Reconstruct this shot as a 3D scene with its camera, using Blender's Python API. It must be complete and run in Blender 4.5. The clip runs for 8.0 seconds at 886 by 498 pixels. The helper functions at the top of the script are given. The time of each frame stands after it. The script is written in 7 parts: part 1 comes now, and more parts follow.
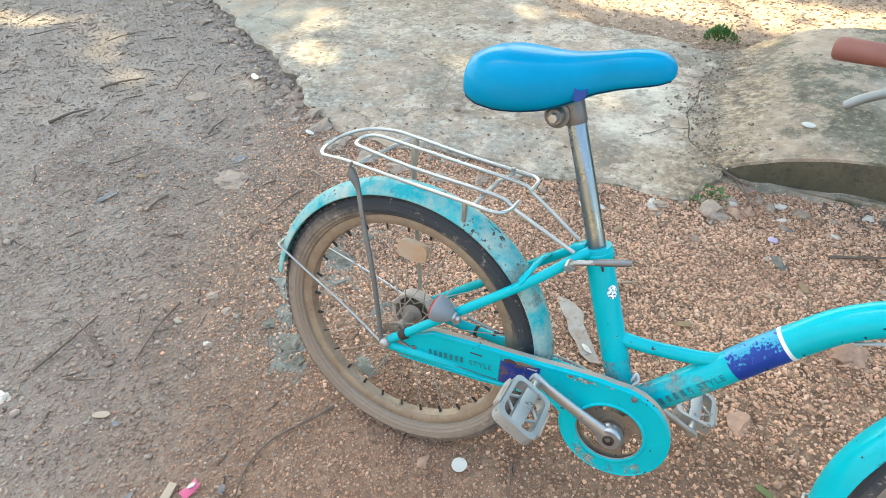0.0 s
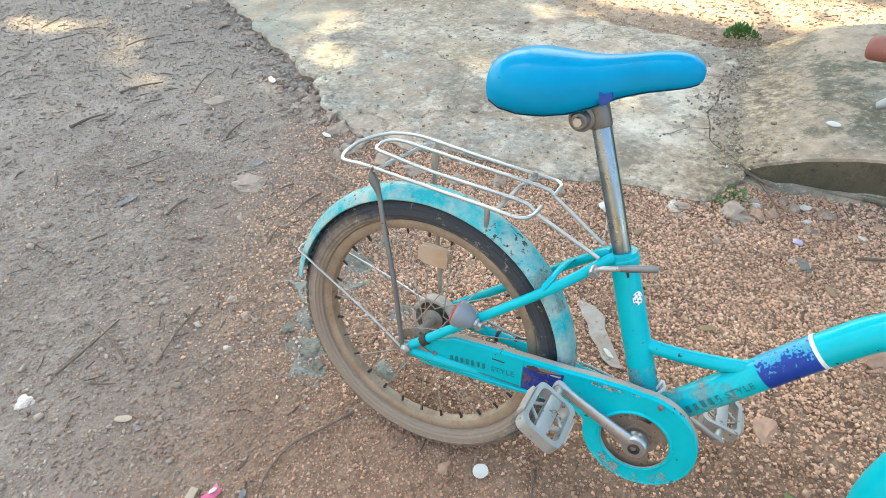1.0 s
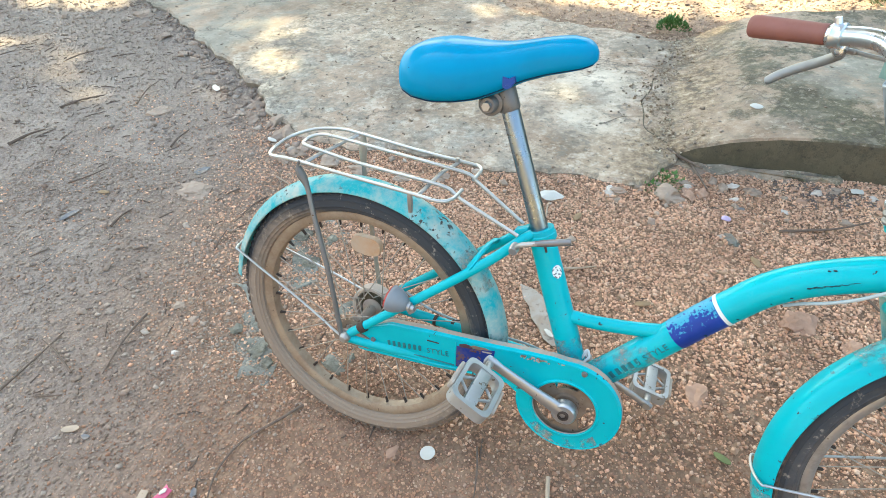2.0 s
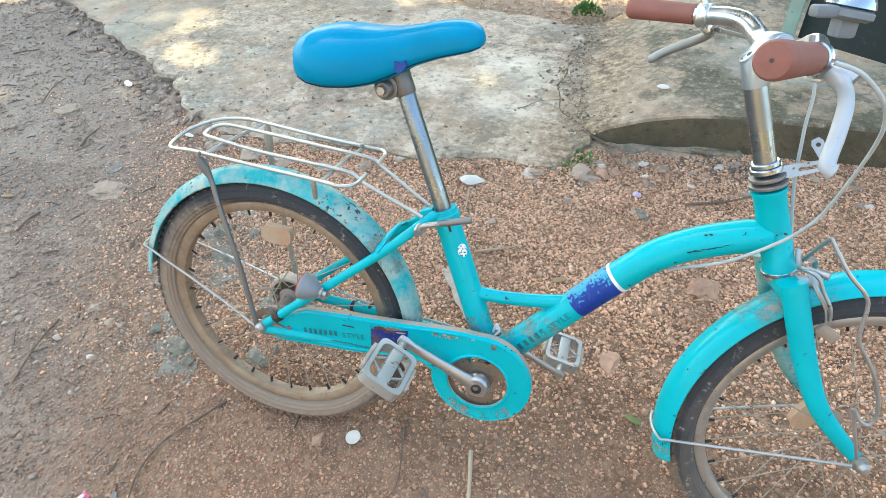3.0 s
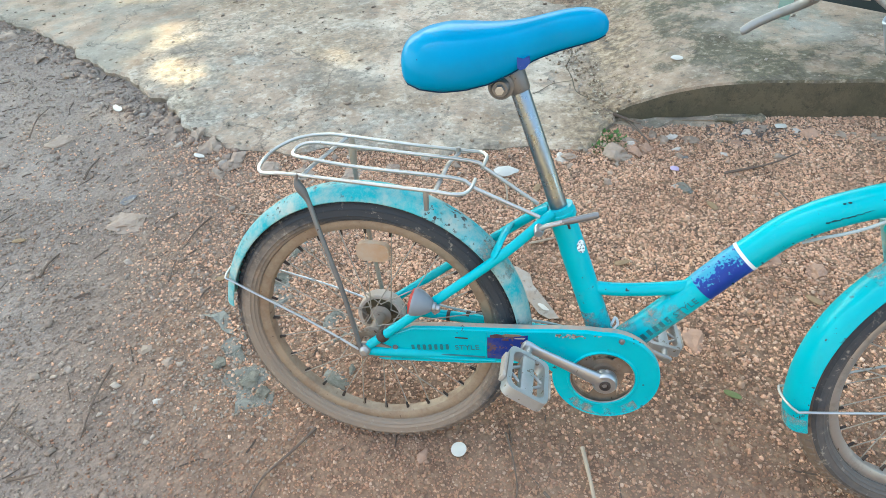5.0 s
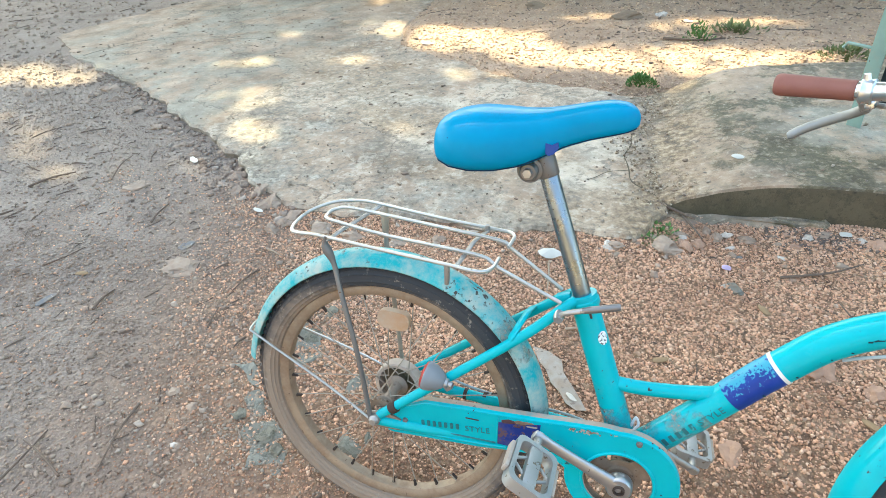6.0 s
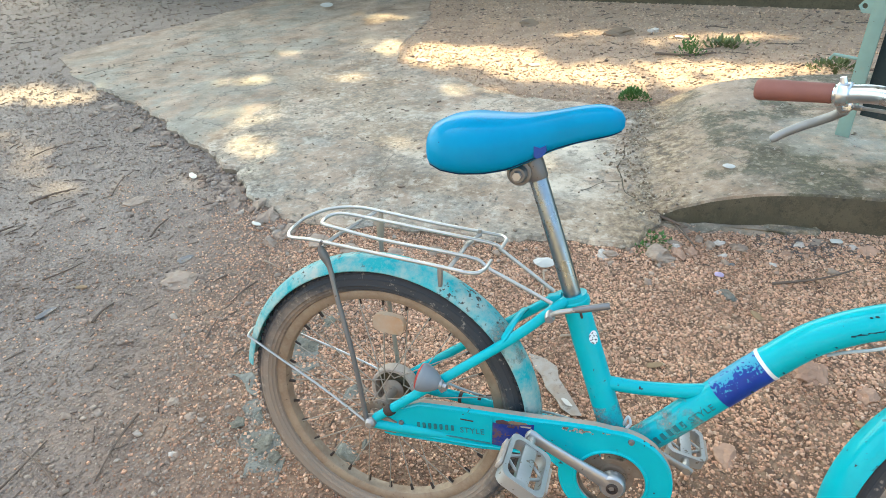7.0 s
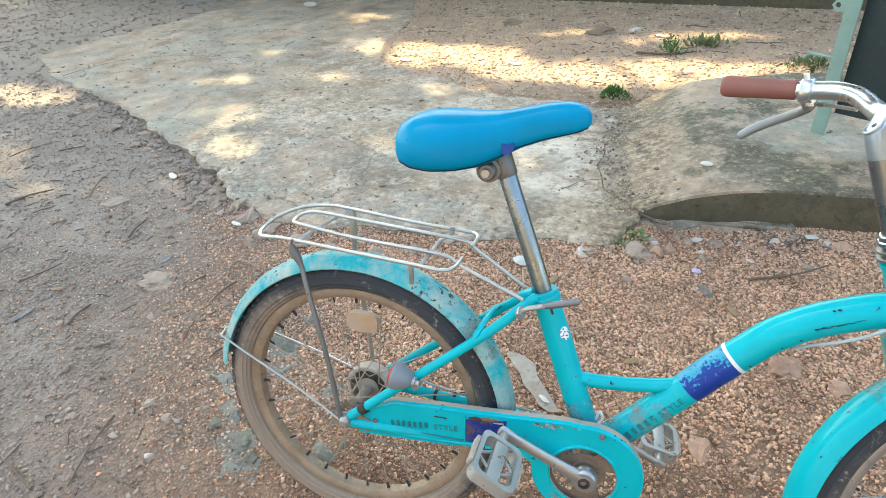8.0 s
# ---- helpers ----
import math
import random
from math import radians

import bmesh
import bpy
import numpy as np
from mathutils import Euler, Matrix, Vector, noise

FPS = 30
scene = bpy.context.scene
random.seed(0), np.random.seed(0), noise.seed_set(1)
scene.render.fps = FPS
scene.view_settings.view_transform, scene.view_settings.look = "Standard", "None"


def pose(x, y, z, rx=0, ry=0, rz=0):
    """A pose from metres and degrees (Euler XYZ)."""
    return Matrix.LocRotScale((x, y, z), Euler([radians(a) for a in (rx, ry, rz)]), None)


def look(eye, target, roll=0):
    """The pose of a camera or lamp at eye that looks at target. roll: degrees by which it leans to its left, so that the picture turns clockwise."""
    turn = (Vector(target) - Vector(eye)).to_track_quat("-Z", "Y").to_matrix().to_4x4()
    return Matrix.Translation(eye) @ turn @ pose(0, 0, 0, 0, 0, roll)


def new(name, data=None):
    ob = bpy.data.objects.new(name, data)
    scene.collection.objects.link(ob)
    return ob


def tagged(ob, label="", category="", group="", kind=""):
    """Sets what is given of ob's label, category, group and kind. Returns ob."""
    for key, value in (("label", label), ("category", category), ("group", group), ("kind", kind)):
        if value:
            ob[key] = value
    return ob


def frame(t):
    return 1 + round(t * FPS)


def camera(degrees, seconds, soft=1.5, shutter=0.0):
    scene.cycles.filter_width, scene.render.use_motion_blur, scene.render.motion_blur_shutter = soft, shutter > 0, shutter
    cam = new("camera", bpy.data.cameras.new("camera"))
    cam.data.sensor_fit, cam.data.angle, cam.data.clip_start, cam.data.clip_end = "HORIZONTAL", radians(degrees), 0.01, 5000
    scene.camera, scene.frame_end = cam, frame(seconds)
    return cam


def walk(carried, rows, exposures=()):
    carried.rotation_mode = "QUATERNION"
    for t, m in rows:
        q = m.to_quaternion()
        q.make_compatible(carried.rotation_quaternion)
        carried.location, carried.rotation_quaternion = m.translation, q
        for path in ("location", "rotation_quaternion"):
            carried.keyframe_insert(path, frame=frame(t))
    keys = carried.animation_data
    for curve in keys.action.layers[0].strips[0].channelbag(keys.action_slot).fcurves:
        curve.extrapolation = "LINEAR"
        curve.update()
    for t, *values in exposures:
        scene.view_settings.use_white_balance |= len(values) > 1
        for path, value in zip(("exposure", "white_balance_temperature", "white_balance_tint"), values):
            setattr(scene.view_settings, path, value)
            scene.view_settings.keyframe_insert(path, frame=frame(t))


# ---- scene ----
cam = camera(72.5, 8.0, 0.6)
PATH = [
    (0, (0.438, -0.562, 1.026), (-0.19, 0.838, -0.258), -2.4),
    (0.2, (0.439, -0.557, 1.023), (-0.179, 0.838, -0.271), -2.5),
    (0.5, (0.433, -0.558, 1.02), (-0.202, 0.823, -0.28), -3.0),
    (0.7, (0.428, -0.553, 1.016), (-0.213, 0.815, -0.294), -2.7),
    (1, (0.423, -0.555, 1.027), (-0.248, 0.826, -0.255), -3.7),
    (1.2, (0.44, -0.553, 1.019), (-0.216, 0.839, -0.259), -4.6),
    (2.3, (0.516, -0.58, 1.025), (0.028, 0.885, -0.246), -2.5),
    (2.5, (0.533, -0.579, 1.024), (0.118, 0.913, -0.242), -1.5),
    (3, (0.557, -0.582, 1.023), (0.16, 0.879, -0.284), -2.9),
    (3.2, (0.552, -0.577, 1.011), (0.161, 0.823, -0.363), -3.0),
    (3.5, (0.539, -0.561, 1.008), (0.211, 0.826, -0.396), -2.4),
    (3.8, (0.515, -0.565, 1.024), (0.28, 0.848, -0.372), -0.9),
    (4, (0.474, -0.563, 1.021), (0.221, 0.753, -0.464), -3.2),
    (4.2, (0.417, -0.551, 1.038), (0.117, 0.75, -0.451), -6.0),
    (4.5, (0.353, -0.557, 1.035), (0.086, 0.856, -0.355), -7.5),
    (4.7, (0.326, -0.577, 1.029), (0.084, 0.873, -0.328), -6.5),
    (5.8, (0.363, -0.581, 1.033), (-0.107, 0.928, -0.192), -5.6),
    (6, (0.381, -0.566, 1.026), (-0.102, 1.007, -0.11), -4.5),
    (6.2, (0.392, -0.571, 1.026), (-0.131, 0.999, -0.097), -5.1),
    (6.5, (0.394, -0.583, 1.016), (-0.136, 0.972, -0.123), -5.4),
    (6.7, (0.398, -0.595, 1.019), (-0.189, 0.990, -0.051), -5.5),
    (7, (0.396, -0.592, 1.019), (-0.089, 1.015, -0.069), -4.9),
    (7.2, (0.405, -0.598, 1.020), (-0.060, 1.014, -0.069), -4.7),
    (7.5, (0.421, -0.587, 1.011), (0.007, 1.032, -0.088), -3.7),
    (7.7, (0.420, -0.585, 1.010), (0.014, 1.042, -0.081), -3.4),
    (8, (0.421, -0.589, 1.015), (-0.027, 1.026, -0.076), -4.6),
]
walk(cam, [(t, look(eye, target, roll)) for t, eye, target, roll in PATH], [(0, 2.76, 7180, -2), (3.0, 2.78, 7180, -2), (3.3, 2.78, 7280, 0), (3.6, 2.76, 7260, 0), (4.0, 2.82, 7580, 3), (4.5, 2.72, 7060, -3), (6.0, 2.8, 7180, -2), (6.5, 2.64, 7240, -2), (8.0, 2.67, 7240, -2)])

# ---- light ----
SUN_DIR = Vector((-0.42, 0.58, 0.86)).normalized()
world = bpy.data.worlds.new("world")
scene.world = world
world.use_nodes = True
wn = world.node_tree.nodes
sky = wn.new("ShaderNodeTexSky")
sky.sky_type = "NISHITA"
sky.sun_disc = False
sky.sun_elevation = math.asin(SUN_DIR.z)
sky.sun_rotation = math.atan2(SUN_DIR.x, SUN_DIR.y)
sky.air_density, sky.dust_density, sky.ozone_density = 1.0, 3.0, 0.6
wn["Background"].inputs["Strength"].default_value = 0.15
world.node_tree.links.new(sky.outputs["Color"], wn["Background"].inputs["Color"])
sun_data = bpy.data.lights.new("sun", "SUN")
sun_data.energy, sun_data.angle, sun_data.color = 2.7, radians(0.9), (1.0, 0.87, 0.63)
sun = new("sun", sun_data)
sun.matrix_world = look(SUN_DIR * 30, (0, 0, 0))


# ---- materials ----
def ramp(nt, fac, stops):
    r = nt.nodes.new("ShaderNodeValToRGB")
    while len(r.color_ramp.elements) < len(stops):
        r.color_ramp.elements.new(0.5)
    for e, (p, c) in zip(r.color_ramp.elements, stops):
        e.position = p
        e.color = (*c, 1) if len(c) == 3 else c
    nt.links.new(fac, r.inputs["Fac"])
    return r.outputs["Color"]


def noise_tex(nt, scale, detail=4.0, rough=0.55, coords=None, kind="ShaderNodeTexNoise"):
    n = nt.nodes.new(kind)
    n.inputs["Scale"].default_value = scale
    if kind == "ShaderNodeTexNoise":
        n.inputs["Detail"].default_value = detail
        n.inputs["Roughness"].default_value = rough
    if coords is not None:
        nt.links.new(coords, n.inputs["Vector"])
    return n


def mix(nt, fac, a, b, blend="MIX"):
    m = nt.nodes.new("ShaderNodeMix")
    m.data_type, m.blend_type = "RGBA", blend
    for sock, v in ((m.inputs[0], fac), (m.inputs[6], a), (m.inputs[7], b)):
        if isinstance(v, bpy.types.NodeSocket):
            nt.links.new(v, sock)
        elif isinstance(v, (int, float)):
            sock.default_value = v
        else:
            sock.default_value = (*v, 1)
    return m.outputs[2]


def blank(name):
    m = bpy.data.materials.new(name)
    m.use_nodes = True
    nt = m.node_tree
    return m, nt, nt.nodes["Principled BSDF"]


def add_bump(nt, bsdf, height, strength, distance):
    b = nt.nodes.new("ShaderNodeBump")
    b.inputs["Strength"].default_value, b.inputs["Distance"].default_value = strength, distance
    nt.links.new(height, b.inputs["Height"])
    nt.links.new(b.outputs["Normal"], bsdf.inputs["Normal"])


def place(nt, kind="Object"):
    if kind == "World":
        return nt.nodes.new("ShaderNodeNewGeometry").outputs["Position"]
    return nt.nodes.new("ShaderNodeTexCoord").outputs[kind]


def worn(name, base, wear, amount, rough=0.35, metal=0.0, dust=(0.36, 0.28, 0.2), dusty=0.25, chips=90.0, coat=0.0, grain=0.25, spec=0.5, cluster=False):
    """A painted, plated or moulded surface: slow colour drift, dust in blotches, chips of another colour."""
    m, nt, b = blank(name)
    co = place(nt)
    big = noise_tex(nt, 9, 5, 0.6, co).outputs["Fac"]
    col = mix(nt, ramp(nt, big, [(0.3, (0, 0, 0)), (0.75, (1, 1, 1))]), base, tuple(c * (1 - grain) for c in base))
    spots = noise_tex(nt, 26, 6, 0.7, co).outputs["Fac"]
    col = mix(nt, ramp(nt, spots, [(0.62 - 0.25 * dusty, (0, 0, 0)), (0.86 - 0.2 * dusty, (dusty,) * 3)]), col, dust)
    fine = noise_tex(nt, chips, 3, 0.6, co).outputs["Fac"]
    chip = ramp(nt, fine, [(0.74 - 0.14 * amount, (0, 0, 0)), (0.765 - 0.14 * amount, (1, 1, 1))])
    if cluster:
        chip = mix(nt, ramp(nt, noise_tex(nt, 14, 3, 0.6, co).outputs["Fac"], [(0.5, (0, 0, 0)), (0.58, (1, 1, 1))]), (0, 0, 0), chip)
    if amount > 0:
        col = mix(nt, chip, col, wear)
    nt.links.new(col, b.inputs["Base Color"])
    nt.links.new(ramp(nt, spots, [(0.3, (rough,) * 3), (0.8, (min(1, rough + 0.3),) * 3)]), b.inputs["Roughness"])
    b.inputs["Metallic"].default_value = metal
    b.inputs["Coat Weight"].default_value = coat
    b.inputs["Coat Roughness"].default_value = 0.12
    b.inputs["Specular IOR Level"].default_value = spec
    add_bump(nt, b, fine, 0.12, 0.0008)
    return m


M = {}
M["paint"] = worn("turquoise_paint", (0.002, 0.425, 0.485), (0.04, 0.03, 0.028), 0.66, 0.3, dusty=0.1, spec=0.05, coat=0.25, cluster=True)
M["faded"] = worn("faded_turquoise_paint", (0.01, 0.37, 0.41), (0.06, 0.055, 0.05), 1.25, 0.5, dust=(0.37, 0.41, 0.36), dusty=0.95, chips=120, spec=0.1, coat=0.1, cluster=True)
def tube_band_material():
    """Dark blue film, rubbed through to the turquoise along its upper side."""
    m, nt, b = blank("rubbed_blue_band")
    co = place(nt)
    dot = nt.nodes.new("ShaderNodeVectorMath")
    dot.operation = "DOT_PRODUCT"
    nt.links.new(co, dot.inputs[0])
    dot.inputs[1].default_value = (-0.75 * 9, 0, 0.66 * 9)
    ad = nt.nodes.new("ShaderNodeMath")
    nt.links.new(mix(nt, 0.45, noise_tex(nt, 60, 5, 0.7, co).outputs["Fac"], noise_tex(nt, 260, 3, 0.6, co).outputs["Fac"]), ad.inputs[0])
    nt.links.new(dot.outputs["Value"], ad.inputs[1])
    off = 0.5 - 0.144 * 9
    sh = nt.nodes.new("ShaderNodeMath")
    sh.operation = "SUBTRACT"
    nt.links.new(ad.outputs[0], sh.inputs[0])
    sh.inputs[1].default_value = off
    rub = ramp(nt, sh.outputs[0], [(0.12, (0, 0, 0)), (0.155, (0.85,) * 3)])
    base = mix(nt, ramp(nt, noise_tex(nt, 12, 4, 0.6, co).outputs["Fac"], [(0.35, (0, 0, 0)), (0.7, (1, 1, 1))]), (0.005, 0.03, 0.2), (0.01, 0.05, 0.3))
    nt.links.new(mix(nt, rub, base, (0.04, 0.34, 0.46)), b.inputs["Base Color"])
    b.inputs["Roughness"].default_value = 0.38
    b.inputs["Specular IOR Level"].default_value = 0.25
    return m


M["tube_band"] = tube_band_material()
M["guard_band"] = worn("scuffed_blue_band", (0.006, 0.03, 0.2), (0.1, 0.06, 0.075), 1.2, 0.4, dust=(0.12, 0.1, 0.13), dusty=0.6, chips=110, spec=0.2)
M["white"] = worn("white_decal", (0.75, 0.77, 0.76), (0.3, 0.3, 0.3), 0.3, 0.5)
M["ink"] = worn("dark_decal_ink", (0.008, 0.15, 0.165), (0.02, 0.36, 0.38), 0.75, 0.5, dusty=0.1)
M["chrome"] = worn("chrome", (0.39, 0.435, 0.48), (0.2, 0.18, 0.16), 0.3, 0.13, 1.0, dusty=0.06, grain=0.35)
M["post_chrome"] = worn("scratched_chrome", (0.28, 0.32, 0.35), (0.14, 0.13, 0.11), 0.5, 0.17, 1.0, dusty=0.1, grain=0.4)
M["bar_chrome"] = worn("bright_bar_chrome", (0.6, 0.645, 0.69), (0.3, 0.28, 0.25), 0.2, 0.2, 1.0, dusty=0.05, grain=0.3)
M["satin"] = worn("satin_cast_alloy", (0.36, 0.43, 0.49), (0.3, 0.3, 0.3), 0.15, 0.3, 0.8, dusty=0.06)
M["steel"] = worn("dull_steel", (0.42, 0.41, 0.39), (0.2, 0.12, 0.07), 0.4, 0.38, 0.85, dusty=0.35)
M["galv"] = worn("bright_wire_steel", (0.55, 0.55, 0.53), (0.25, 0.2, 0.15), 0.35, 0.27, 0.85, dusty=0.25)
M["dark_steel"] = worn("tarnished_steel", (0.2, 0.2, 0.2), (0.1, 0.07, 0.05), 0.4, 0.35, 0.7, dusty=0.25)
M["nipple"] = worn("rusted_nipple", (0.05, 0.035, 0.028), (0.1, 0.06, 0.04), 0.3, 0.6, 0.3, dusty=0.2)
M["rust"] = worn("rusty_steel", (0.23, 0.16, 0.11), (0.09, 0.05, 0.03), 0.6, 0.7, 0.3, dust=(0.36, 0.29, 0.23), dusty=0.7)
M["drum"] = worn("dusty_drum", (0.3, 0.235, 0.18), (0.14, 0.09, 0.06), 0.5, 0.75, 0.15, dust=(0.38, 0.31, 0.25), dusty=0.8)
M["drum_rim"] = worn("dusty_pale_drum", (0.46, 0.385, 0.32), (0.22, 0.16, 0.12), 0.4, 0.75, 0.1, dust=(0.5, 0.43, 0.36), dusty=0.7)
# darker and more olive than the drum's rim
M["drum_plate"] = worn("olive_brown_plate", (0.15, 0.12, 0.075), (0.08, 0.06, 0.04), 0.4, 0.8, 0.1, dust=(0.24, 0.19, 0.13), dusty=0.6)
M["pedal"] = worn("scuffed_pale_alloy", (0.4, 0.405, 0.395), (0.18, 0.15, 0.12), 0.7, 0.36, 0.6, dust=(0.4, 0.35, 0.28), dusty=0.35)
M["alloy"] = worn("cast_alloy", (0.4, 0.41, 0.42), (0.16, 0.14, 0.12), 0.45, 0.27, 0.8, dusty=0.3)
M["dull_alloy"] = worn("dull_alloy", (0.27, 0.28, 0.285), (0.15, 0.14, 0.13), 0.3, 0.45, 0.6, dusty=0.25)
M["silver"] = worn("silver_paint", (0.4, 0.43, 0.46), (0.3, 0.3, 0.3), 0.15, 0.38, 0.2, dusty=0.12, spec=0.35)
M["saddle"] = worn("blue_vinyl", (0.0, 0.24, 0.43), (0.0, 0.06, 0.15), 0.05, 0.36, dusty=0.0, grain=0.25, spec=0.02, coat=0.14)
# dark blue that stands for the shade under the saddle
M["saddle_shade"] = worn("dark_blue_line", (0.0, 0.025, 0.06), (0.02, 0.03, 0.05), 0.2, 0.5, dusty=0.1, spec=0.2)
M["navy"] = worn("navy_plastic", (0.008, 0.05, 0.24), (0.15, 0.2, 0.35), 0.3, 0.4, spec=0.35)
M["grip"] = worn("red_brown_rubber", (0.22, 0.08, 0.06), (0.14, 0.06, 0.045), 0.1, 0.55, dust=(0.3, 0.16, 0.13), dusty=0.35)
M["black"] = worn("black_plastic", (0.02, 0.02, 0.022), (0.1, 0.1, 0.1), 0.1, 0.5, dusty=0.3)
M["greyplastic"] = worn("grey_plastic", (0.15, 0.17, 0.19), (0.12, 0.12, 0.12), 0.2, 0.45, dusty=0.25)
M["housing"] = worn("pale_grey_plastic", (0.2, 0.225, 0.245), (0.16, 0.16, 0.16), 0.2, 0.5, dusty=0.2)
M["cable"] = worn("grey_cable_sleeve", (0.38, 0.43, 0.435), (0.25, 0.25, 0.25), 0.2, 0.5, dusty=0.2)
M["scratch"] = worn("bared_dark_primer", (0.012, 0.05, 0.06), (0.03, 0.12, 0.13), 0.5, 0.7, dusty=0.15, spec=0.2)
M["amber"] = worn("dusty_amber_plastic", (0.42, 0.25, 0.14), (0.4, 0.3, 0.2), 0.4, 0.5, dust=(0.4, 0.32, 0.24), dusty=0.95)
M["red"] = worn("red_reflector", (0.4, 0.03, 0.02), (0.3, 0.1, 0.05), 0.2, 0.3, dusty=0.3)
M["spoke"] = worn("dull_spoke", (0.4, 0.35, 0.29), (0.12, 0.07, 0.04), 0.5, 0.5, 0.5, dusty=0.5)
M["rim"] = worn("dusty_rim", (0.33, 0.255, 0.18), (0.15, 0.1, 0.07), 0.5, 0.5, 0.3, dust=(0.22, 0.145, 0.095), dusty=0.95)
M["rim_clean"] = worn("grey_rim", (0.42, 0.41, 0.39), (0.16, 0.13, 0.1), 0.4, 0.34, 0.75, dust=(0.17, 0.15, 0.13), dusty=0.6)
M["paper"] = worn("white_litter", (0.6, 0.575, 0.51), (0.4, 0.36, 0.3), 0.2, 0.7)
M["lilac"] = worn("lilac_petal", (0.5, 0.4, 0.56), (0.6, 0.55, 0.6), 0.4, 0.6)
M["pink"] = worn("pink_wrapper", (0.6, 0.1, 0.2), (0.7, 0.5, 0.55), 0.4, 0.4)
M["twig"] = worn("dry_twig", (0.14, 0.1, 0.075), (0.2, 0.15, 0.1), 0.3, 0.9, dusty=0.4)
M["straw"] = worn("pale_straw", (0.42, 0.33, 0.24), (0.25, 0.18, 0.12), 0.3, 0.85, dusty=0.3)
M["leaf"] = worn("green_leaf", (0.085, 0.19, 0.04), (0.11, 0.2, 0.05), 0.3, 0.55, dusty=0.1)
M["dull_leaf"] = worn("wilted_leaf", (0.14, 0.17, 0.06), (0.2, 0.16, 0.08), 0.4, 0.6, dusty=0.4)
M["bluish"] = worn("faded_blue_scrap", (0.14, 0.145, 0.155), (0.3, 0.3, 0.3), 0.6, 0.7, dusty=0.8)
M["dry_leaf"] = worn("dry_leaf", (0.3, 0.2, 0.11), (0.16, 0.1, 0.06), 0.3, 0.8)
M["bark"] = worn("bark", (0.13, 0.1, 0.075), (0.06, 0.045, 0.035), 0.6, 0.9, dusty=0.4)
M["card"] = worn("grey_card", (0.4, 0.36, 0.31), (0.25, 0.2, 0.16), 0.8, 0.85, dust=(0.3, 0.22, 0.16), dusty=0.9)
M["gate"] = worn("pale_green_metal", (0.24, 0.36, 0.31), (0.12, 0.1, 0.08), 0.3, 0.5, dusty=0.35)
M["gate_dark"] = worn("dark_green_sheet", (0.018, 0.03, 0.032), (0.06, 0.06, 0.05), 0.2, 0.5, dusty=0.2)


def sidewall_material(name, mud, low, high, way=(0, 0, 0), inward=0.0):
    """Black rubber with dried mud in broad patches, thickest where the wheel last stood in it."""
    m, nt, b = blank(name)
    co = place(nt)
    big = noise_tex(nt, 6.0, 4, 0.6, co).outputs["Fac"]
    fine = noise_tex(nt, 70, 5, 0.7, co).outputs["Fac"]
    dot = nt.nodes.new("ShaderNodeVectorMath")
    dot.operation = "DOT_PRODUCT"
    nt.links.new(co, dot.inputs[0])
    dot.inputs[1].default_value = way
    add = nt.nodes.new("ShaderNodeMath")
    nt.links.new(mix(nt, 0.3, big, fine), add.inputs[0])
    nt.links.new(dot.outputs["Value"], add.inputs[1])
    # more of it towards the rim
    flat = nt.nodes.new("ShaderNodeVectorMath")
    flat.operation = "MULTIPLY"
    nt.links.new(co, flat.inputs[0])
    flat.inputs[1].default_value = (1, 0, 1)
    ln = nt.nodes.new("ShaderNodeVectorMath")
    ln.operation = "LENGTH"
    nt.links.new(flat.outputs[0], ln.inputs[0])
    rad = nt.nodes.new("ShaderNodeMath")
    rad.operation = "MULTIPLY_ADD"
    nt.links.new(ln.outputs["Value"], rad.inputs[0])
    rad.inputs[1].default_value = -inward
    rad.inputs[2].default_value = 0.226 * inward
    both = nt.nodes.new("ShaderNodeMath")
    nt.links.new(add.outputs[0], both.inputs[0])
    nt.links.new(rad.outputs[0], both.inputs[1])
    add = both
    col = mix(nt, ramp(nt, add.outputs[0], [(low, (0, 0, 0)), (high, (0.92,) * 3)]), (0.034, 0.037, 0.042), mud)
    col = mix(nt, ramp(nt, fine, [(0.6, (0, 0, 0)), (0.68, (0.7,) * 3)]), col, (0.3, 0.26, 0.21))
    nt.links.new(col, b.inputs["Base Color"])
    b.inputs["Roughness"].default_value = 0.85
    add_bump(nt, b, fine, 0.3, 0.001)
    return m


def mud_film_material():
    """Dried mud that leaves the paint bare in patches."""
    m, nt, b = blank("dried_mud_film")
    co = place(nt)
    n = noise_tex(nt, 34, 7, 0.72, co).outputs["Fac"]
    b.inputs["Roughness"].default_value = 0.9
    nt.links.new(ramp(nt, noise_tex(nt, 90, 4, 0.6, co).outputs["Fac"], [(0.35, (0.2, 0.23, 0.2)), (0.65, (0.36, 0.36, 0.31))]), b.inputs["Base Color"])
    nt.links.new(ramp(nt, n, [(0.46, (0, 0, 0)), (0.62, (0.6,) * 3)]), b.inputs["Alpha"])
    return m


M["mudfilm"] = mud_film_material()
M["wall_rubber"] = sidewall_material("mud_caked_sidewall", (0.26, 0.2, 0.15), 0.36, 0.62, (-0.7, 0, -1.0), 9.0)
M["wall_grey"] = sidewall_material("dusty_black_sidewall", (0.115, 0.1, 0.088), 0.38, 0.7, (0.0, 0, -0.9), 6.0)
M["tread"] = sidewall_material("muddy_tread", (0.17, 0.12, 0.085), 0.44, 0.68, (-0.4, 0, -1.4))


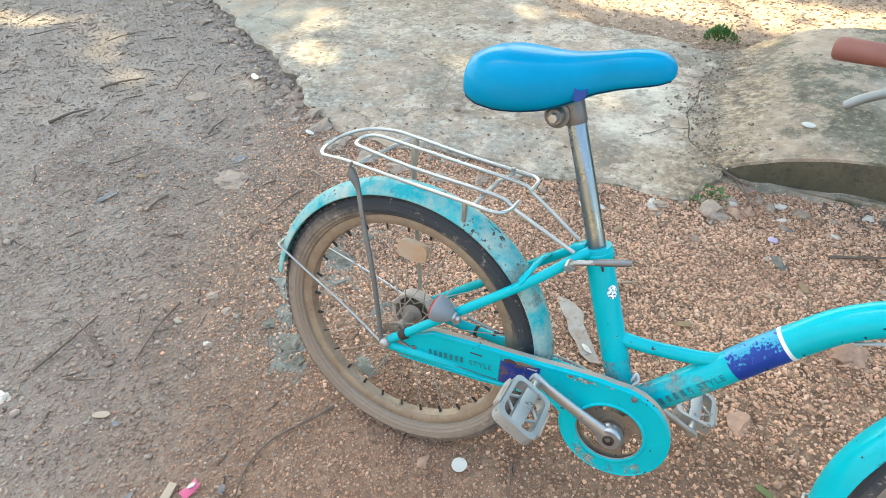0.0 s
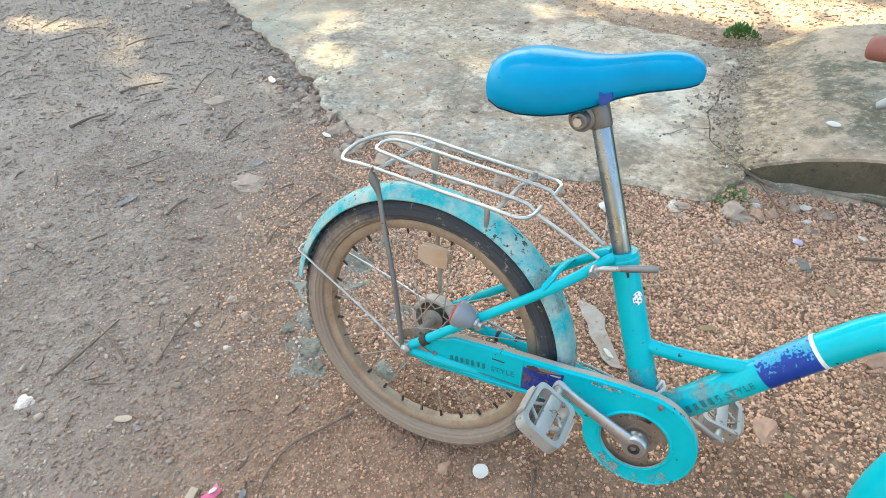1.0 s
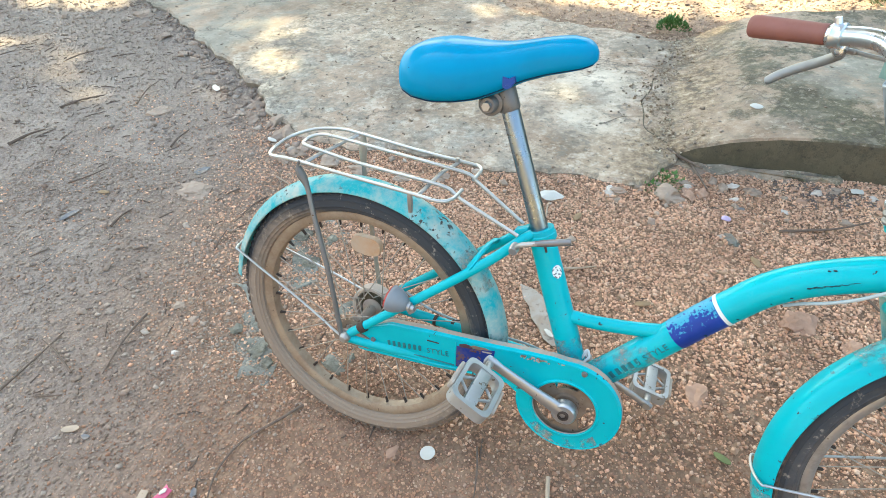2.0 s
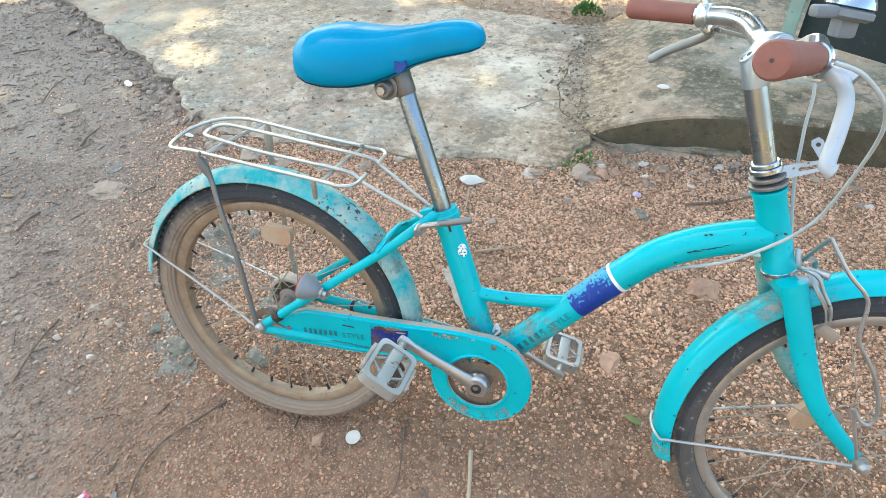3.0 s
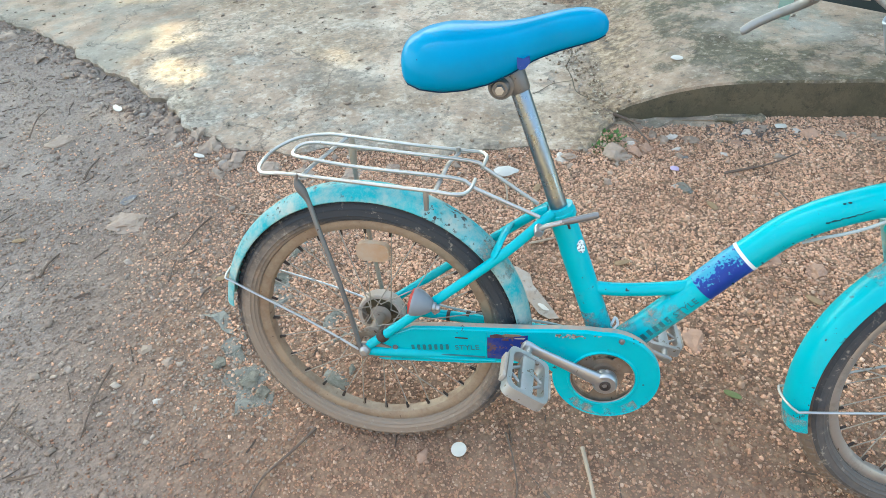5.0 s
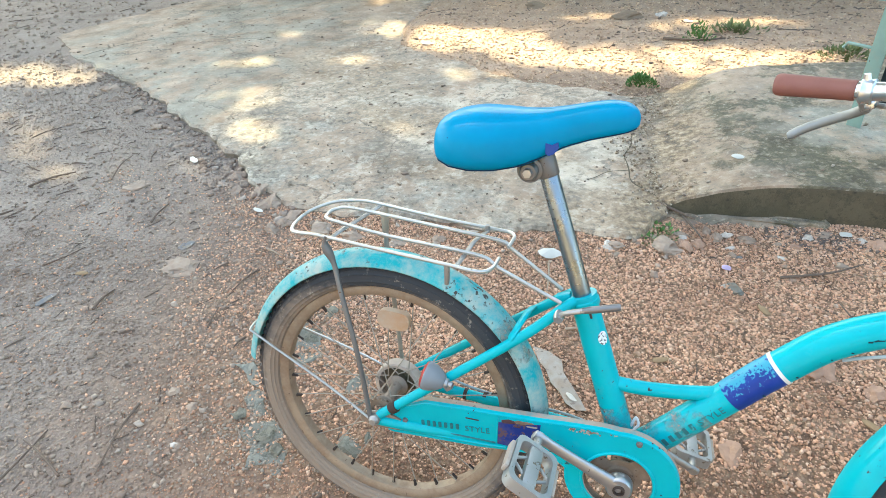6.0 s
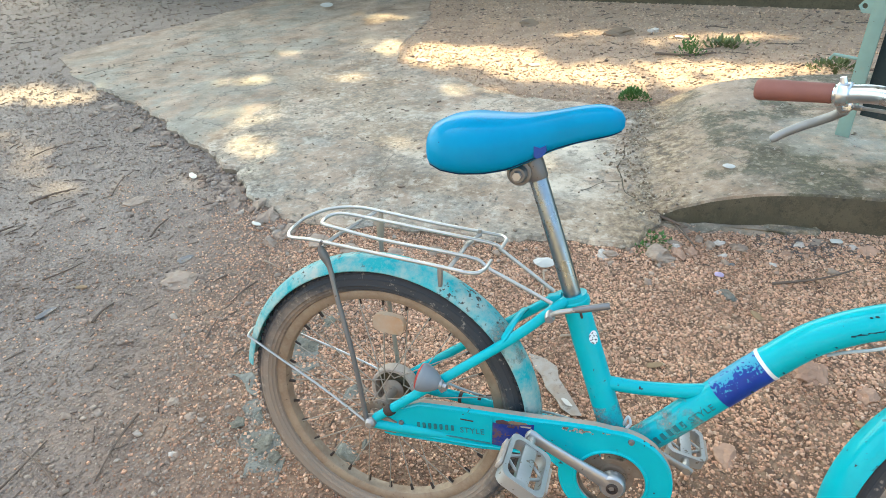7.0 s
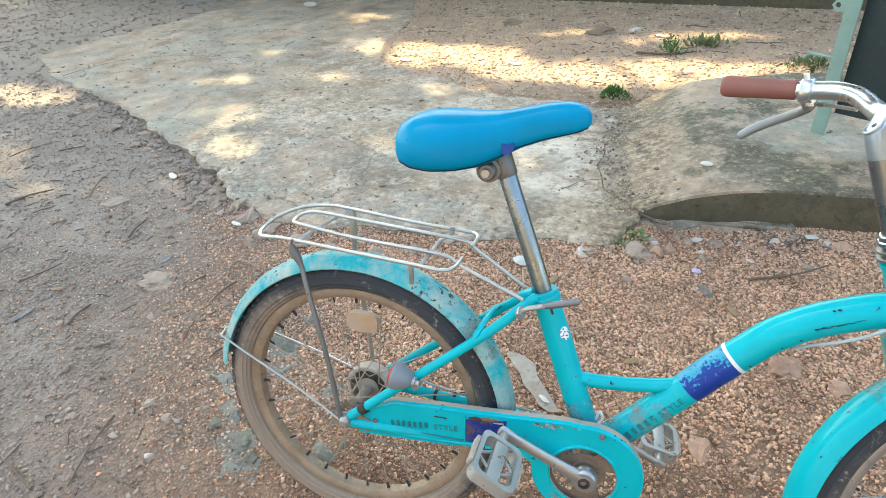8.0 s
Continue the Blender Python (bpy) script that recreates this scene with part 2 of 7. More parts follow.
def stone_material(name, tones, scale=40.0, bump=0.5):
    m, nt, b = blank(name)
    co = place(nt, "World")
    rnd = nt.nodes.new("ShaderNodeNewGeometry").outputs["Random Per Island"]
    steps = [(i / len(tones), t) for i, t in enumerate(tones)]
    tone = ramp(nt, rnd, steps)
    n = noise_tex(nt, scale, 6, 0.65, co).outputs["Fac"]
    col = mix(nt, ramp(nt, n, [(0.35, (0, 0, 0)), (0.7, (0.55,) * 3)]), tone, (0.25, 0.155, 0.105))
    drift = noise_tex(nt, 3.2, 6, 0.65, co).outputs["Fac"]
    col = mix(nt, 1.0, col, ramp(nt, drift, [(0.33, (0.72, 0.68, 0.66)), (0.5, (1.0, 1.0, 1.0)), (0.66, (1.16, 1.15, 1.13))]), "MULTIPLY")
    nt.links.new(col, b.inputs["Base Color"])
    b.inputs["Roughness"].default_value = 0.9
    add_bump(nt, b, n, bump, 0.002)
    return m


# darker copy for the south; the weaker light there is part of its tones
M["near_gravel"] = stone_material("brown_gravel", [(0.444, 0.241, 0.142), (0.519, 0.294, 0.18), (0.212, 0.109, 0.0684), (0.561, 0.349, 0.224), (0.392, 0.205, 0.123), (0.614, 0.441, 0.319), (0.275, 0.142, 0.088), (0.476, 0.26, 0.159), (0.349, 0.186, 0.116)], 160)
M["gravel"] = stone_material("gravel_stones", [(0.754, 0.417, 0.257), (0.851, 0.514, 0.334), (0.293, 0.151, 0.0935), (0.88, 0.586, 0.397), (0.693, 0.375, 0.23), (0.879, 0.633, 0.459), (0.39, 0.208, 0.13), (0.803, 0.468, 0.298), (0.534, 0.288, 0.181), (0.839, 0.514, 0.337)], 160)
M["pebble"] = stone_material("pebbles", [(0.5, 0.31, 0.205), (0.58, 0.4, 0.28), (0.36, 0.21, 0.14), (0.64, 0.52, 0.4), (0.45, 0.27, 0.175), (0.55, 0.36, 0.24)], 90)
M["yellow_gravel"] = stone_material("yellowish_gravel", [(0.6, 0.41, 0.265), (0.66, 0.47, 0.31), (0.22, 0.14, 0.095), (0.68, 0.5, 0.34), (0.52, 0.34, 0.22), (0.62, 0.44, 0.29), (0.72, 0.56, 0.4), (0.57, 0.385, 0.25)], 120)
M["grit"] = stone_material("grey_brown_grit", [(0.34, 0.29, 0.24), (0.24, 0.2, 0.16), (0.48, 0.44, 0.38), (0.3, 0.23, 0.17), (0.15, 0.12, 0.1), (0.42, 0.37, 0.31)], 120)
M["dirt_grit"] = stone_material("path_grit", [(0.298, 0.229, 0.178), (0.368, 0.294, 0.231), (0.225, 0.169, 0.13), (0.433, 0.365, 0.295), (0.325, 0.253, 0.193)], 120)
M["edge_bits"] = stone_material("edge_bits", [(0.4, 0.34, 0.28), (0.28, 0.22, 0.17), (0.5, 0.44, 0.37), (0.2, 0.15, 0.12), (0.36, 0.28, 0.22)], 120)
M["pale_rock"] = stone_material("pale_rock", [(0.55, 0.5, 0.44), (0.62, 0.57, 0.5)], 60)
M["crumb"] = stone_material("concrete_crumbs", [(0.3, 0.265, 0.21), (0.2, 0.17, 0.13), (0.4, 0.355, 0.29), (0.26, 0.225, 0.17), (0.34, 0.285, 0.225)], 120)
M["joint"] = stone_material("joint_soil", [(0.297, 0.223, 0.149), (0.176, 0.128, 0.0878), (0.486, 0.392, 0.27), (0.243, 0.176, 0.115), (0.567, 0.486, 0.365)], 120)
M["bark_bits"] = stone_material("brown_bits", [(0.13, 0.095, 0.075), (0.2, 0.145, 0.11), (0.09, 0.07, 0.055), (0.26, 0.2, 0.155)], 120)
M["dark_stone"] = stone_material("dark_stones", [(0.09, 0.1, 0.09), (0.16, 0.17, 0.15)], 90)
M["black_soil"] = stone_material("dark_soil", [(0.07, 0.06, 0.058), (0.12, 0.1, 0.09), (0.2, 0.16, 0.13), (0.09, 0.075, 0.07)], 120)
M["rubble_red"] = stone_material("red_rubble", [(0.36, 0.2, 0.13), (0.42, 0.26, 0.18)], 40)
M["rock"] = stone_material("rubble", [(0.4, 0.31, 0.24), (0.46, 0.365, 0.285), (0.33, 0.26, 0.2)], 60)


def ground_material():
    m, nt, b = blank("dirt_and_gravel")
    co = place(nt, "World")
    sep = nt.nodes.new("ShaderNodeSeparateXYZ")
    nt.links.new(co, sep.inputs[0])
    big = noise_tex(nt, 1.6, 5, 0.6, co).outputs["Fac"]
    mid = noise_tex(nt, 11, 6, 0.65, co).outputs["Fac"]
    fine = noise_tex(nt, 85, 6, 0.7, co).outputs["Fac"]
    cells = noise_tex(nt, 105, coords=co, kind="ShaderNodeTexVoronoi")
    cells2 = noise_tex(nt, 48, coords=co, kind="ShaderNodeTexVoronoi")
    # packed dirt
    dirt = ramp(nt, mid, [(0.25, (0.202, 0.154, 0.124)), (0.5, (0.273, 0.216, 0.174)), (0.75, (0.345, 0.287, 0.236))])
    dirt = mix(nt, ramp(nt, fine, [(0.37, (0.8,) * 3), (0.47, (0, 0, 0))]), dirt, (0.13, 0.0926, 0.0697))
    dirt = mix(nt, ramp(nt, fine, [(0.58, (0, 0, 0)), (0.68, (0.55,) * 3)]), dirt, (0.398, 0.327, 0.264))
    blot = noise_tex(nt, 5.0, 7, 0.7, co).outputs["Fac"]
    dirt = mix(nt, ramp(nt, blot, [(0.36, (0.75,) * 3), (0.46, (0, 0, 0))]), dirt, (0.204, 0.152, 0.118))
    dirt = mix(nt, ramp(nt, blot, [(0.53, (0, 0, 0)), (0.64, (0.7,) * 3)]), dirt, (0.355, 0.287, 0.232))
    dirt = mix(nt, ramp(nt, big, [(0.4, (0, 0, 0)), (0.7, (0.5,) * 3)]), dirt, (0.325, 0.265, 0.213))
    # loose reddish gravel
    tone = mix(nt, 0.6, cells.outputs["Color"], cells2.outputs["Color"])
    val = nt.nodes.new("ShaderNodeSeparateColor")
    nt.links.new(tone, val.inputs[0])
    grav = ramp(nt, val.outputs[0], [(0.1, (0.109, 0.0588, 0.0378)), (0.35, (0.218, 0.126, 0.0798)), (0.6, (0.302, 0.182, 0.118)), (0.85, (0.42, 0.273, 0.182))])
    grav = mix(nt, ramp(nt, cells.outputs["Distance"], [(0.45, (0, 0, 0)), (0.9, (0.85,) * 3)]), grav, (0.109, 0.063, 0.042))
    grav = mix(nt, ramp(nt, mid, [(0.42, (0, 0, 0)), (0.72, (0.5,) * 3)]), grav, (0.277, 0.172, 0.122))
    # stony and bright by the slab; finer, browner south, its weaker light coloured in
    south = nt.nodes.new("ShaderNodeMapRange")
    nt.links.new(sep.outputs["Y"], south.inputs[0])
    south.inputs[1].default_value, south.inputs[2].default_value = -0.1, 0.4
    grav = mix(nt, 1.0, grav, (1.0, 1.02, 0.97), "MULTIPLY")
    grav = mix(nt, south.outputs[0], mix(nt, 0.55, grav, (0.25, 0.152, 0.1)), grav)
    # packed dirt darkened southwards too, following the same drop in light
    dirt = mix(nt, south.outputs[0], mix(nt, 0.3, dirt, (0.2, 0.152, 0.122)), dirt)
    # the packed path lies to the west, its border wanders
    wob = nt.nodes.new("ShaderNodeMath")
    wob.operation = "MULTIPLY_ADD"
    nt.links.new(big, wob.inputs[0])
    wob.inputs[1].default_value = 1.1
    nt.links.new(sep.outputs["X"], wob.inputs[2])
    slant = nt.nodes.new("ShaderNodeMath")
    slant.operation = "MULTIPLY_ADD"
    nt.links.new(sep.outputs["Y"], slant.inputs[0])
    slant.inputs[1].default_value = 0.35
    nt.links.new(wob.outputs[0], slant.inputs[2])
    rangen = nt.nodes.new("ShaderNodeMapRange")
    nt.links.new(slant.outputs[0], rangen.inputs[0])
    rangen.inputs[1].default_value, rangen.inputs[2].default_value = -0.25, 0.4
    col = mix(nt, rangen.outputs[0], dirt, grav)
    far = nt.nodes.new("ShaderNodeMapRange")
    nt.links.new(sep.outputs["Y"], far.inputs[0])
    far.inputs[1].default_value, far.inputs[2].default_value = 2.0, 2.5
    strip = ramp(nt, mid, [(0.3, (0.38, 0.255, 0.175)), (0.5, (0.5, 0.35, 0.24)), (0.7, (0.59, 0.435, 0.3))])
    east = nt.nodes.new("ShaderNodeMapRange")
    nt.links.new(sep.outputs["X"], east.inputs[0])
    east.inputs[1].default_value, east.inputs[2].default_value = -1.8, -1.0
    both = nt.nodes.new("ShaderNodeMath")
    both.operation = "MULTIPLY"
    nt.links.new(far.outputs[0], both.inputs[0])
    nt.links.new(east.outputs[0], both.inputs[1])
    col = mix(nt, both.outputs[0], col, mix(nt, 0.2, strip, grav))
    nt.links.new(col, b.inputs["Base Color"])
    b.inputs["Roughness"].default_value = 0.95
    h = mix(nt, 0.5, mix(nt, 0.5, fine, mid), cells.outputs["Distance"], "SUBTRACT")
    add_bump(nt, b, h, 0.9, 0.012)
    return m


def shift_mask(nt, co, weights, offset, wobble, soft):
    """1 on one side of a slanting border in the plan that wanders with a noise, 0 on the other."""
    dot = nt.nodes.new("ShaderNodeVectorMath")
    dot.operation = "DOT_PRODUCT"
    nt.links.new(co, dot.inputs[0])
    dot.inputs[1].default_value = (*weights, 0)
    ad = nt.nodes.new("ShaderNodeMath")
    ad.operation = "MULTIPLY_ADD"
    nt.links.new(noise_tex(nt, 3.0, 8, 0.7, co).outputs["Fac"], ad.inputs[0])
    ad.inputs[1].default_value = wobble
    nt.links.new(dot.outputs["Value"], ad.inputs[2])
    mr = nt.nodes.new("ShaderNodeMapRange")
    nt.links.new(ad.outputs[0], mr.inputs[0])
    mr.inputs[1].default_value, mr.inputs[2].default_value = offset + wobble / 2 - soft, offset + wobble / 2 + soft
    return mr.outputs[0]


def blob_mask(nt, co, centre, reach, turn, wobble, soft):
    """1 inside an oval in the plan whose border wanders with a noise, 0 outside."""
    mp = nt.nodes.new("ShaderNodeMapping")
    mp.vector_type = "TEXTURE"
    mp.inputs["Location"].default_value = (*centre, 0)
    mp.inputs["Rotation"].default_value = (0, 0, radians(turn))
    mp.inputs["Scale"].default_value = (*reach, 1000.0)
    nt.links.new(co, mp.inputs["Vector"])
    ln = nt.nodes.new("ShaderNodeVectorMath")
    ln.operation = "LENGTH"
    nt.links.new(mp.outputs[0], ln.inputs[0])
    ad = nt.nodes.new("ShaderNodeMath")
    ad.operation = "MULTIPLY_ADD"
    nt.links.new(noise_tex(nt, 4.0, 9, 0.72, co).outputs["Fac"], ad.inputs[0])
    ad.inputs[1].default_value = wobble
    nt.links.new(ln.outputs["Value"], ad.inputs[2])
    mr = nt.nodes.new("ShaderNodeMapRange")
    nt.links.new(ad.outputs[0], mr.inputs[0])
    mr.inputs[1].default_value, mr.inputs[2].default_value = 1 + wobble / 2 + soft, 1 + wobble / 2 - soft
    return mr.outputs[0]


def concrete_material(name, light, dark, tint, moss, moss_amount, crack=0.5, yard=False):
    m, nt, b = blank(name)
    co = place(nt, "World")
    big = noise_tex(nt, 1.7, 6, 0.62, co).outputs["Fac"]
    mid = noise_tex(nt, 9, 8, 0.72, co).outputs["Fac"]
    pit = noise_tex(nt, 42, 6, 0.72, co).outputs["Fac"]
    fine = noise_tex(nt, 190, 4, 0.7, co).outputs["Fac"]
    warp = nt.nodes.new("ShaderNodeVectorMath")
    warp.operation = "MULTIPLY_ADD"
    nt.links.new(noise_tex(nt, 3.5, 6, 0.65, co).outputs["Color"], warp.inputs[0])
    warp.inputs[1].default_value = (0.5, 0.5, 0.5)
    nt.links.new(co, warp.inputs[2])
    vor = noise_tex(nt, 0.9, coords=warp.outputs[0], kind="ShaderNodeTexVoronoi")
    vor.feature = "DISTANCE_TO_EDGE"
    flake = noise_tex(nt, 6.5, 9, 0.78, co).outputs["Fac"]
    peel = noise_tex(nt, 2.4, 10, 0.74, co).outputs["Fac"]
    half = lambda c, k: tuple(min(1, v * k) for v in c)

    def skin(light, dark, tint, moss, moss_amount, flaky=1.0):
        col = ramp(nt, big, [(0.32, dark), (0.45, light), (0.56, tint), (0.7, half(light, 1.18))])
        col = mix(nt, ramp(nt, mid, [(0.47, (0, 0, 0)), (0.56, (0.8,) * 3)]), col, tuple(0.5 * (p + q) for p, q in zip(dark, light)))
        col = mix(nt, ramp(nt, mid, [(0.33, (moss_amount,) * 3), (0.45, (0, 0, 0))]), col, moss)
        col = mix(nt, ramp(nt, flake, [(0.5, (0, 0, 0)), (0.512, (0.42 * flaky,) * 3)]), col, half(light, 1.22))
        if yard:
            rough = mix(nt, ramp(nt, pit, [(0.42, (0, 0, 0)), (0.58, (1, 1, 1))]), half(dark, 0.85), half(tint, 0.8))
            col = mix(nt, ramp(nt, peel, [(0.5, (0.8,) * 3), (0.507, (0, 0, 0))]), col, rough)
            col = mix(nt, ramp(nt, peel, [(0.5, (0, 0, 0)), (0.506, (0.7 if light[0] > 0.4 else 0.3,) * 3), (0.53, (0, 0, 0))]), col, half(light, 1.25))
        return mix(nt, ramp(nt, flake, [(0.492, (0, 0, 0)), (0.5, (0.85 * flaky,) * 3), (0.508, (0, 0, 0))]), col, half(dark, 0.45))

    col = skin(light, dark, tint, moss, moss_amount)
    if yard:
        green = skin((0.19, 0.178, 0.122), (0.075, 0.073, 0.044), (0.15, 0.132, 0.083), (0.062, 0.06, 0.032), 0.95, 0.35)
        mossy = shift_mask(nt, co, (1.0, 0.1), 0.68, 0.75, 0.09)
        col = mix(nt, mossy, col, green)
        # smooth grey screed in the west of it
        grey = ramp(nt, mid, [(0.3, (0.245, 0.228, 0.188)), (0.5, (0.29, 0.268, 0.22)), (0.7, (0.35, 0.315, 0.254))])
        west = shift_mask(nt, co, (-1.0, 0.12), 1.5, 0.7, 0.04)
        col = mix(nt, west, col, grey)
        # bare grey aggregate where the skin has worn off, in the middle and by the broken front
        bare = mix(nt, ramp(nt, pit, [(0.4, (0, 0, 0)), (0.56, (1, 1, 1))]), (0.165, 0.155, 0.132), (0.36, 0.336, 0.285))
        bare = mix(nt, ramp(nt, mid, [(0.42, (0, 0, 0)), (0.6, (0.6,) * 3)]), bare, (0.28, 0.262, 0.225))
        for centre, reach, turn in (((-0.5, 1.2), (0.62, 0.24), -22), ((-0.72, 1.5), (0.3, 0.17), -30), ((0.12, 1.22), (0.2, 0.05), 10), ((-0.2, 1.95), (0.25, 0.07), 0)):
            col = mix(nt, blob_mask(nt, co, centre, reach, turn, 1.6, 0.12), col, bare)
        # cream skin left in thin sheets
        cream = ramp(nt, mid, [(0.3, (0.46, 0.41, 0.33)), (0.5, (0.58, 0.52, 0.425)), (0.7, (0.66, 0.6, 0.5))])
        col = mix(nt, mix(nt, 0.6, (0, 0, 0), blob_mask(nt, co, (1.25, 1.62), (0.3, 0.2), 10, 1.6, 0.15)), col, (0.36, 0.35, 0.3))
        for centre, reach, turn in (((0.1, 1.5), (0.5, 0.28), -8), ((-0.35, 2.1), (0.4, 0.18), -20)):
            col = mix(nt, mix(nt, 0.7, (0, 0, 0), blob_mask(nt, co, centre, reach, turn, 1.4, 0.05)), col, cream)
        dust = ramp(nt, peel, [(0.47, (0, 0, 0)), (0.55, (0.85,) * 3)])
        soil_tone = ramp(nt, mid, [(0.3, (0.285, 0.208, 0.15)), (0.6, (0.42, 0.32, 0.238))])
        col = mix(nt, dust, col, soil_tone)
        # sandy stains dried into the skin
        for centre, reach, turn in (((0.4, 1.12), (0.24, 0.13), 5), ((-0.15, 1.3), (0.26, 0.1), -10), ((-0.95, 2.35), (0.5, 0.24), -35), ((-0.5, 1.75), (0.3, 0.12), -15)):
            col = mix(nt, mix(nt, 0.75, (0, 0, 0), blob_mask(nt, co, centre, reach, turn, 1.3, 0.3)), col, mix(nt, ramp(nt, pit, [(0.38, (0, 0, 0)), (0.6, (1, 1, 1))]), (0.245, 0.18, 0.122), (0.38, 0.295, 0.21)))
        # yellow-brown soil lodged in the joint between the slabs
        soil = mix(nt, shift_mask(nt, co, (1.0, -0.05), 0.42, 0.4, 0.06), (0, 0, 0), shift_mask(nt, co, (-1.0, 0.05), -0.62, 0.4, 0.06))
        col = mix(nt, mix(nt, ramp(nt, flake, [(0.42, (0, 0, 0)), (0.47, (1, 1, 1))]), (0, 0, 0), soil), col, ramp(nt, pit, [(0.4, (0.12, 0.085, 0.055)), (0.6, (0.34, 0.26, 0.17))]))
        # soil trodden over its far borders
        col = mix(nt, shift_mask(nt, co, (-0.93, 0.36), 3.95, 0.9, 0.2), col, soil_tone)
        over = mix(nt, shift_mask(nt, co, (-1.0, 0.0), 0.25, 0.5, 0.15), (0, 0, 0), shift_mask(nt, co, (0.8, 0.6), 1.02, 1.0, 0.22))
        col = mix(nt, mix(nt, 0.85, (0, 0, 0), over), col, soil_tone)
        cloud = noise_tex(nt, 3.4, 9, 0.66, co).outputs["Fac"]
        col = mix(nt, 1.0, col, ramp(nt, cloud, [(0.37, (0.66, 0.58, 0.5)), (0.47, (1.0, 0.94, 0.88)), (0.55, (1.09, 1.05, 1.0)), (0.65, (1.28, 1.24, 1.18))]), "MULTIPLY")
    scab = noise_tex(nt, 17, 8, 0.75, co).outputs["Fac"]
    smooth = west if yard else 0.0
    if yard:
        smooth = mix(nt, mossy, west, (0.6,) * 3)
    col = mix(nt, mix(nt, smooth, ramp(nt, scab, [(0.415, (0.75,) * 3), (0.46, (0, 0, 0))]), (0, 0, 0)), col, half(dark, 0.8))
    col = mix(nt, mix(nt, smooth, ramp(nt, scab, [(0.54, (0, 0, 0)), (0.59, (0.42,) * 3)]), (0, 0, 0)), col, half(light, 1.15))
    stain = noise_tex(nt, 3.2, 9, 0.7, co).outputs["Fac"]
    col = mix(nt, ramp(nt, stain, [(0.38, (0.6,) * 3), (0.49, (0, 0, 0))]), col, mix(nt, ramp(nt, pit, [(0.4, (0, 0, 0)), (0.6, (1, 1, 1))]), half(dark, 0.7), moss))
    col = mix(nt, ramp(nt, pit, [(0.34, (0.8,) * 3), (0.41, (0, 0, 0))]), col, half(dark, 0.5))
    col = mix(nt, ramp(nt, pit, [(0.57, (0, 0, 0)), (0.66, (0.32,) * 3)]), col, half(light, 1.2))
    col = mix(nt, ramp(nt, fine, [(0.28, (0.6,) * 3), (0.38, (0, 0, 0))]), col, half(dark, 0.55))
    line = ramp(nt, vor.outputs["Distance"], [(0.0, (crack,) * 3), (0.009, (0, 0, 0))])
    col = mix(nt, line, col, half(dark, 0.3))
    nt.links.new(col, b.inputs["Base Color"])
    b.inputs["Roughness"].default_value = 0.85
    h = mix(nt, 0.35, mix(nt, 0.5, mid, pit), fine)
    if yard:
        h = mix(nt, 0.22, h, ramp(nt, peel, [(0.495, (0, 0, 0)), (0.507, (1, 1, 1))]))
    h = mix(nt, line, h, (0, 0, 0))
    add_bump(nt, b, h, 0.6, 0.012)
    return m


M["ground"] = ground_material()
M["concrete"] = concrete_material("worn_concrete", (0.555, 0.49, 0.395), (0.255, 0.22, 0.172), (0.51, 0.42, 0.322), (0.24, 0.205, 0.16), 0.75, 0.6, True)
# dark olive-brown, for the raised slab's upright faces, the north wall and cracks
M["plinth"] = concrete_material("dark_plinth", (0.1, 0.08, 0.046), (0.075, 0.06, 0.034), (0.09, 0.072, 0.042), (0.065, 0.058, 0.03), 0.5, 0.0)
# side faces of the lower slab: darker and browner than its top
M["slab_side"] = concrete_material("brown_slab_side", (0.27, 0.22, 0.165), (0.15, 0.115, 0.08), (0.24, 0.18, 0.13), (0.13, 0.11, 0.075), 0.5, 0.0)
M["sunk"] = concrete_material("sunken_concrete", (0.215, 0.215, 0.18), (0.11, 0.104, 0.082), (0.185, 0.176, 0.142), (0.12, 0.117, 0.088), 0.5, 0.0)
M["lump"] = concrete_material("crumbled_concrete", (0.19, 0.182, 0.14), (0.1, 0.092, 0.07), (0.165, 0.15, 0.115), (0.12, 0.11, 0.08), 0.6, 0.0)


# ---- mesh helpers ----
def part(name, bm, material, parent=None, label="", smooth=True, m=None):
    me = bpy.data.meshes.new(name)
    bmesh.ops.recalc_face_normals(bm, faces=bm.faces)
    bm.to_mesh(me)
    bm.free()
    if smooth:
        me.polygons.foreach_set("use_smooth", [True] * len(me.polygons))
        me.set_sharp_from_angle(angle=radians(42))
    me.materials.append(material)
    ob = new(name, me)
    ob.parent = parent
    if m is not None:
        ob.matrix_basis = m
    if label:
        tagged(ob, label)
    return ob


def smooth_path(pts, k=6, closed=False):
    """Catmull-Rom through the points."""
    P = [Vector(p) for p in pts]
    n = len(P)
    out = []
    for i in range(n if closed else n - 1):
        a, b, c, d = (P[(i + j) % n] if closed else P[min(max(i + j, 0), n - 1)] for j in (-1, 0, 1, 2))
        for s in range(k):
            t = s / k
            out.append(0.5 * ((2 * b) + (c - a) * t + (2 * a - 5 * b + 4 * c - d) * t * t + (3 * b - a - 3 * c + d) * t ** 3))
    if not closed:
        out.append(P[-1])
    return out


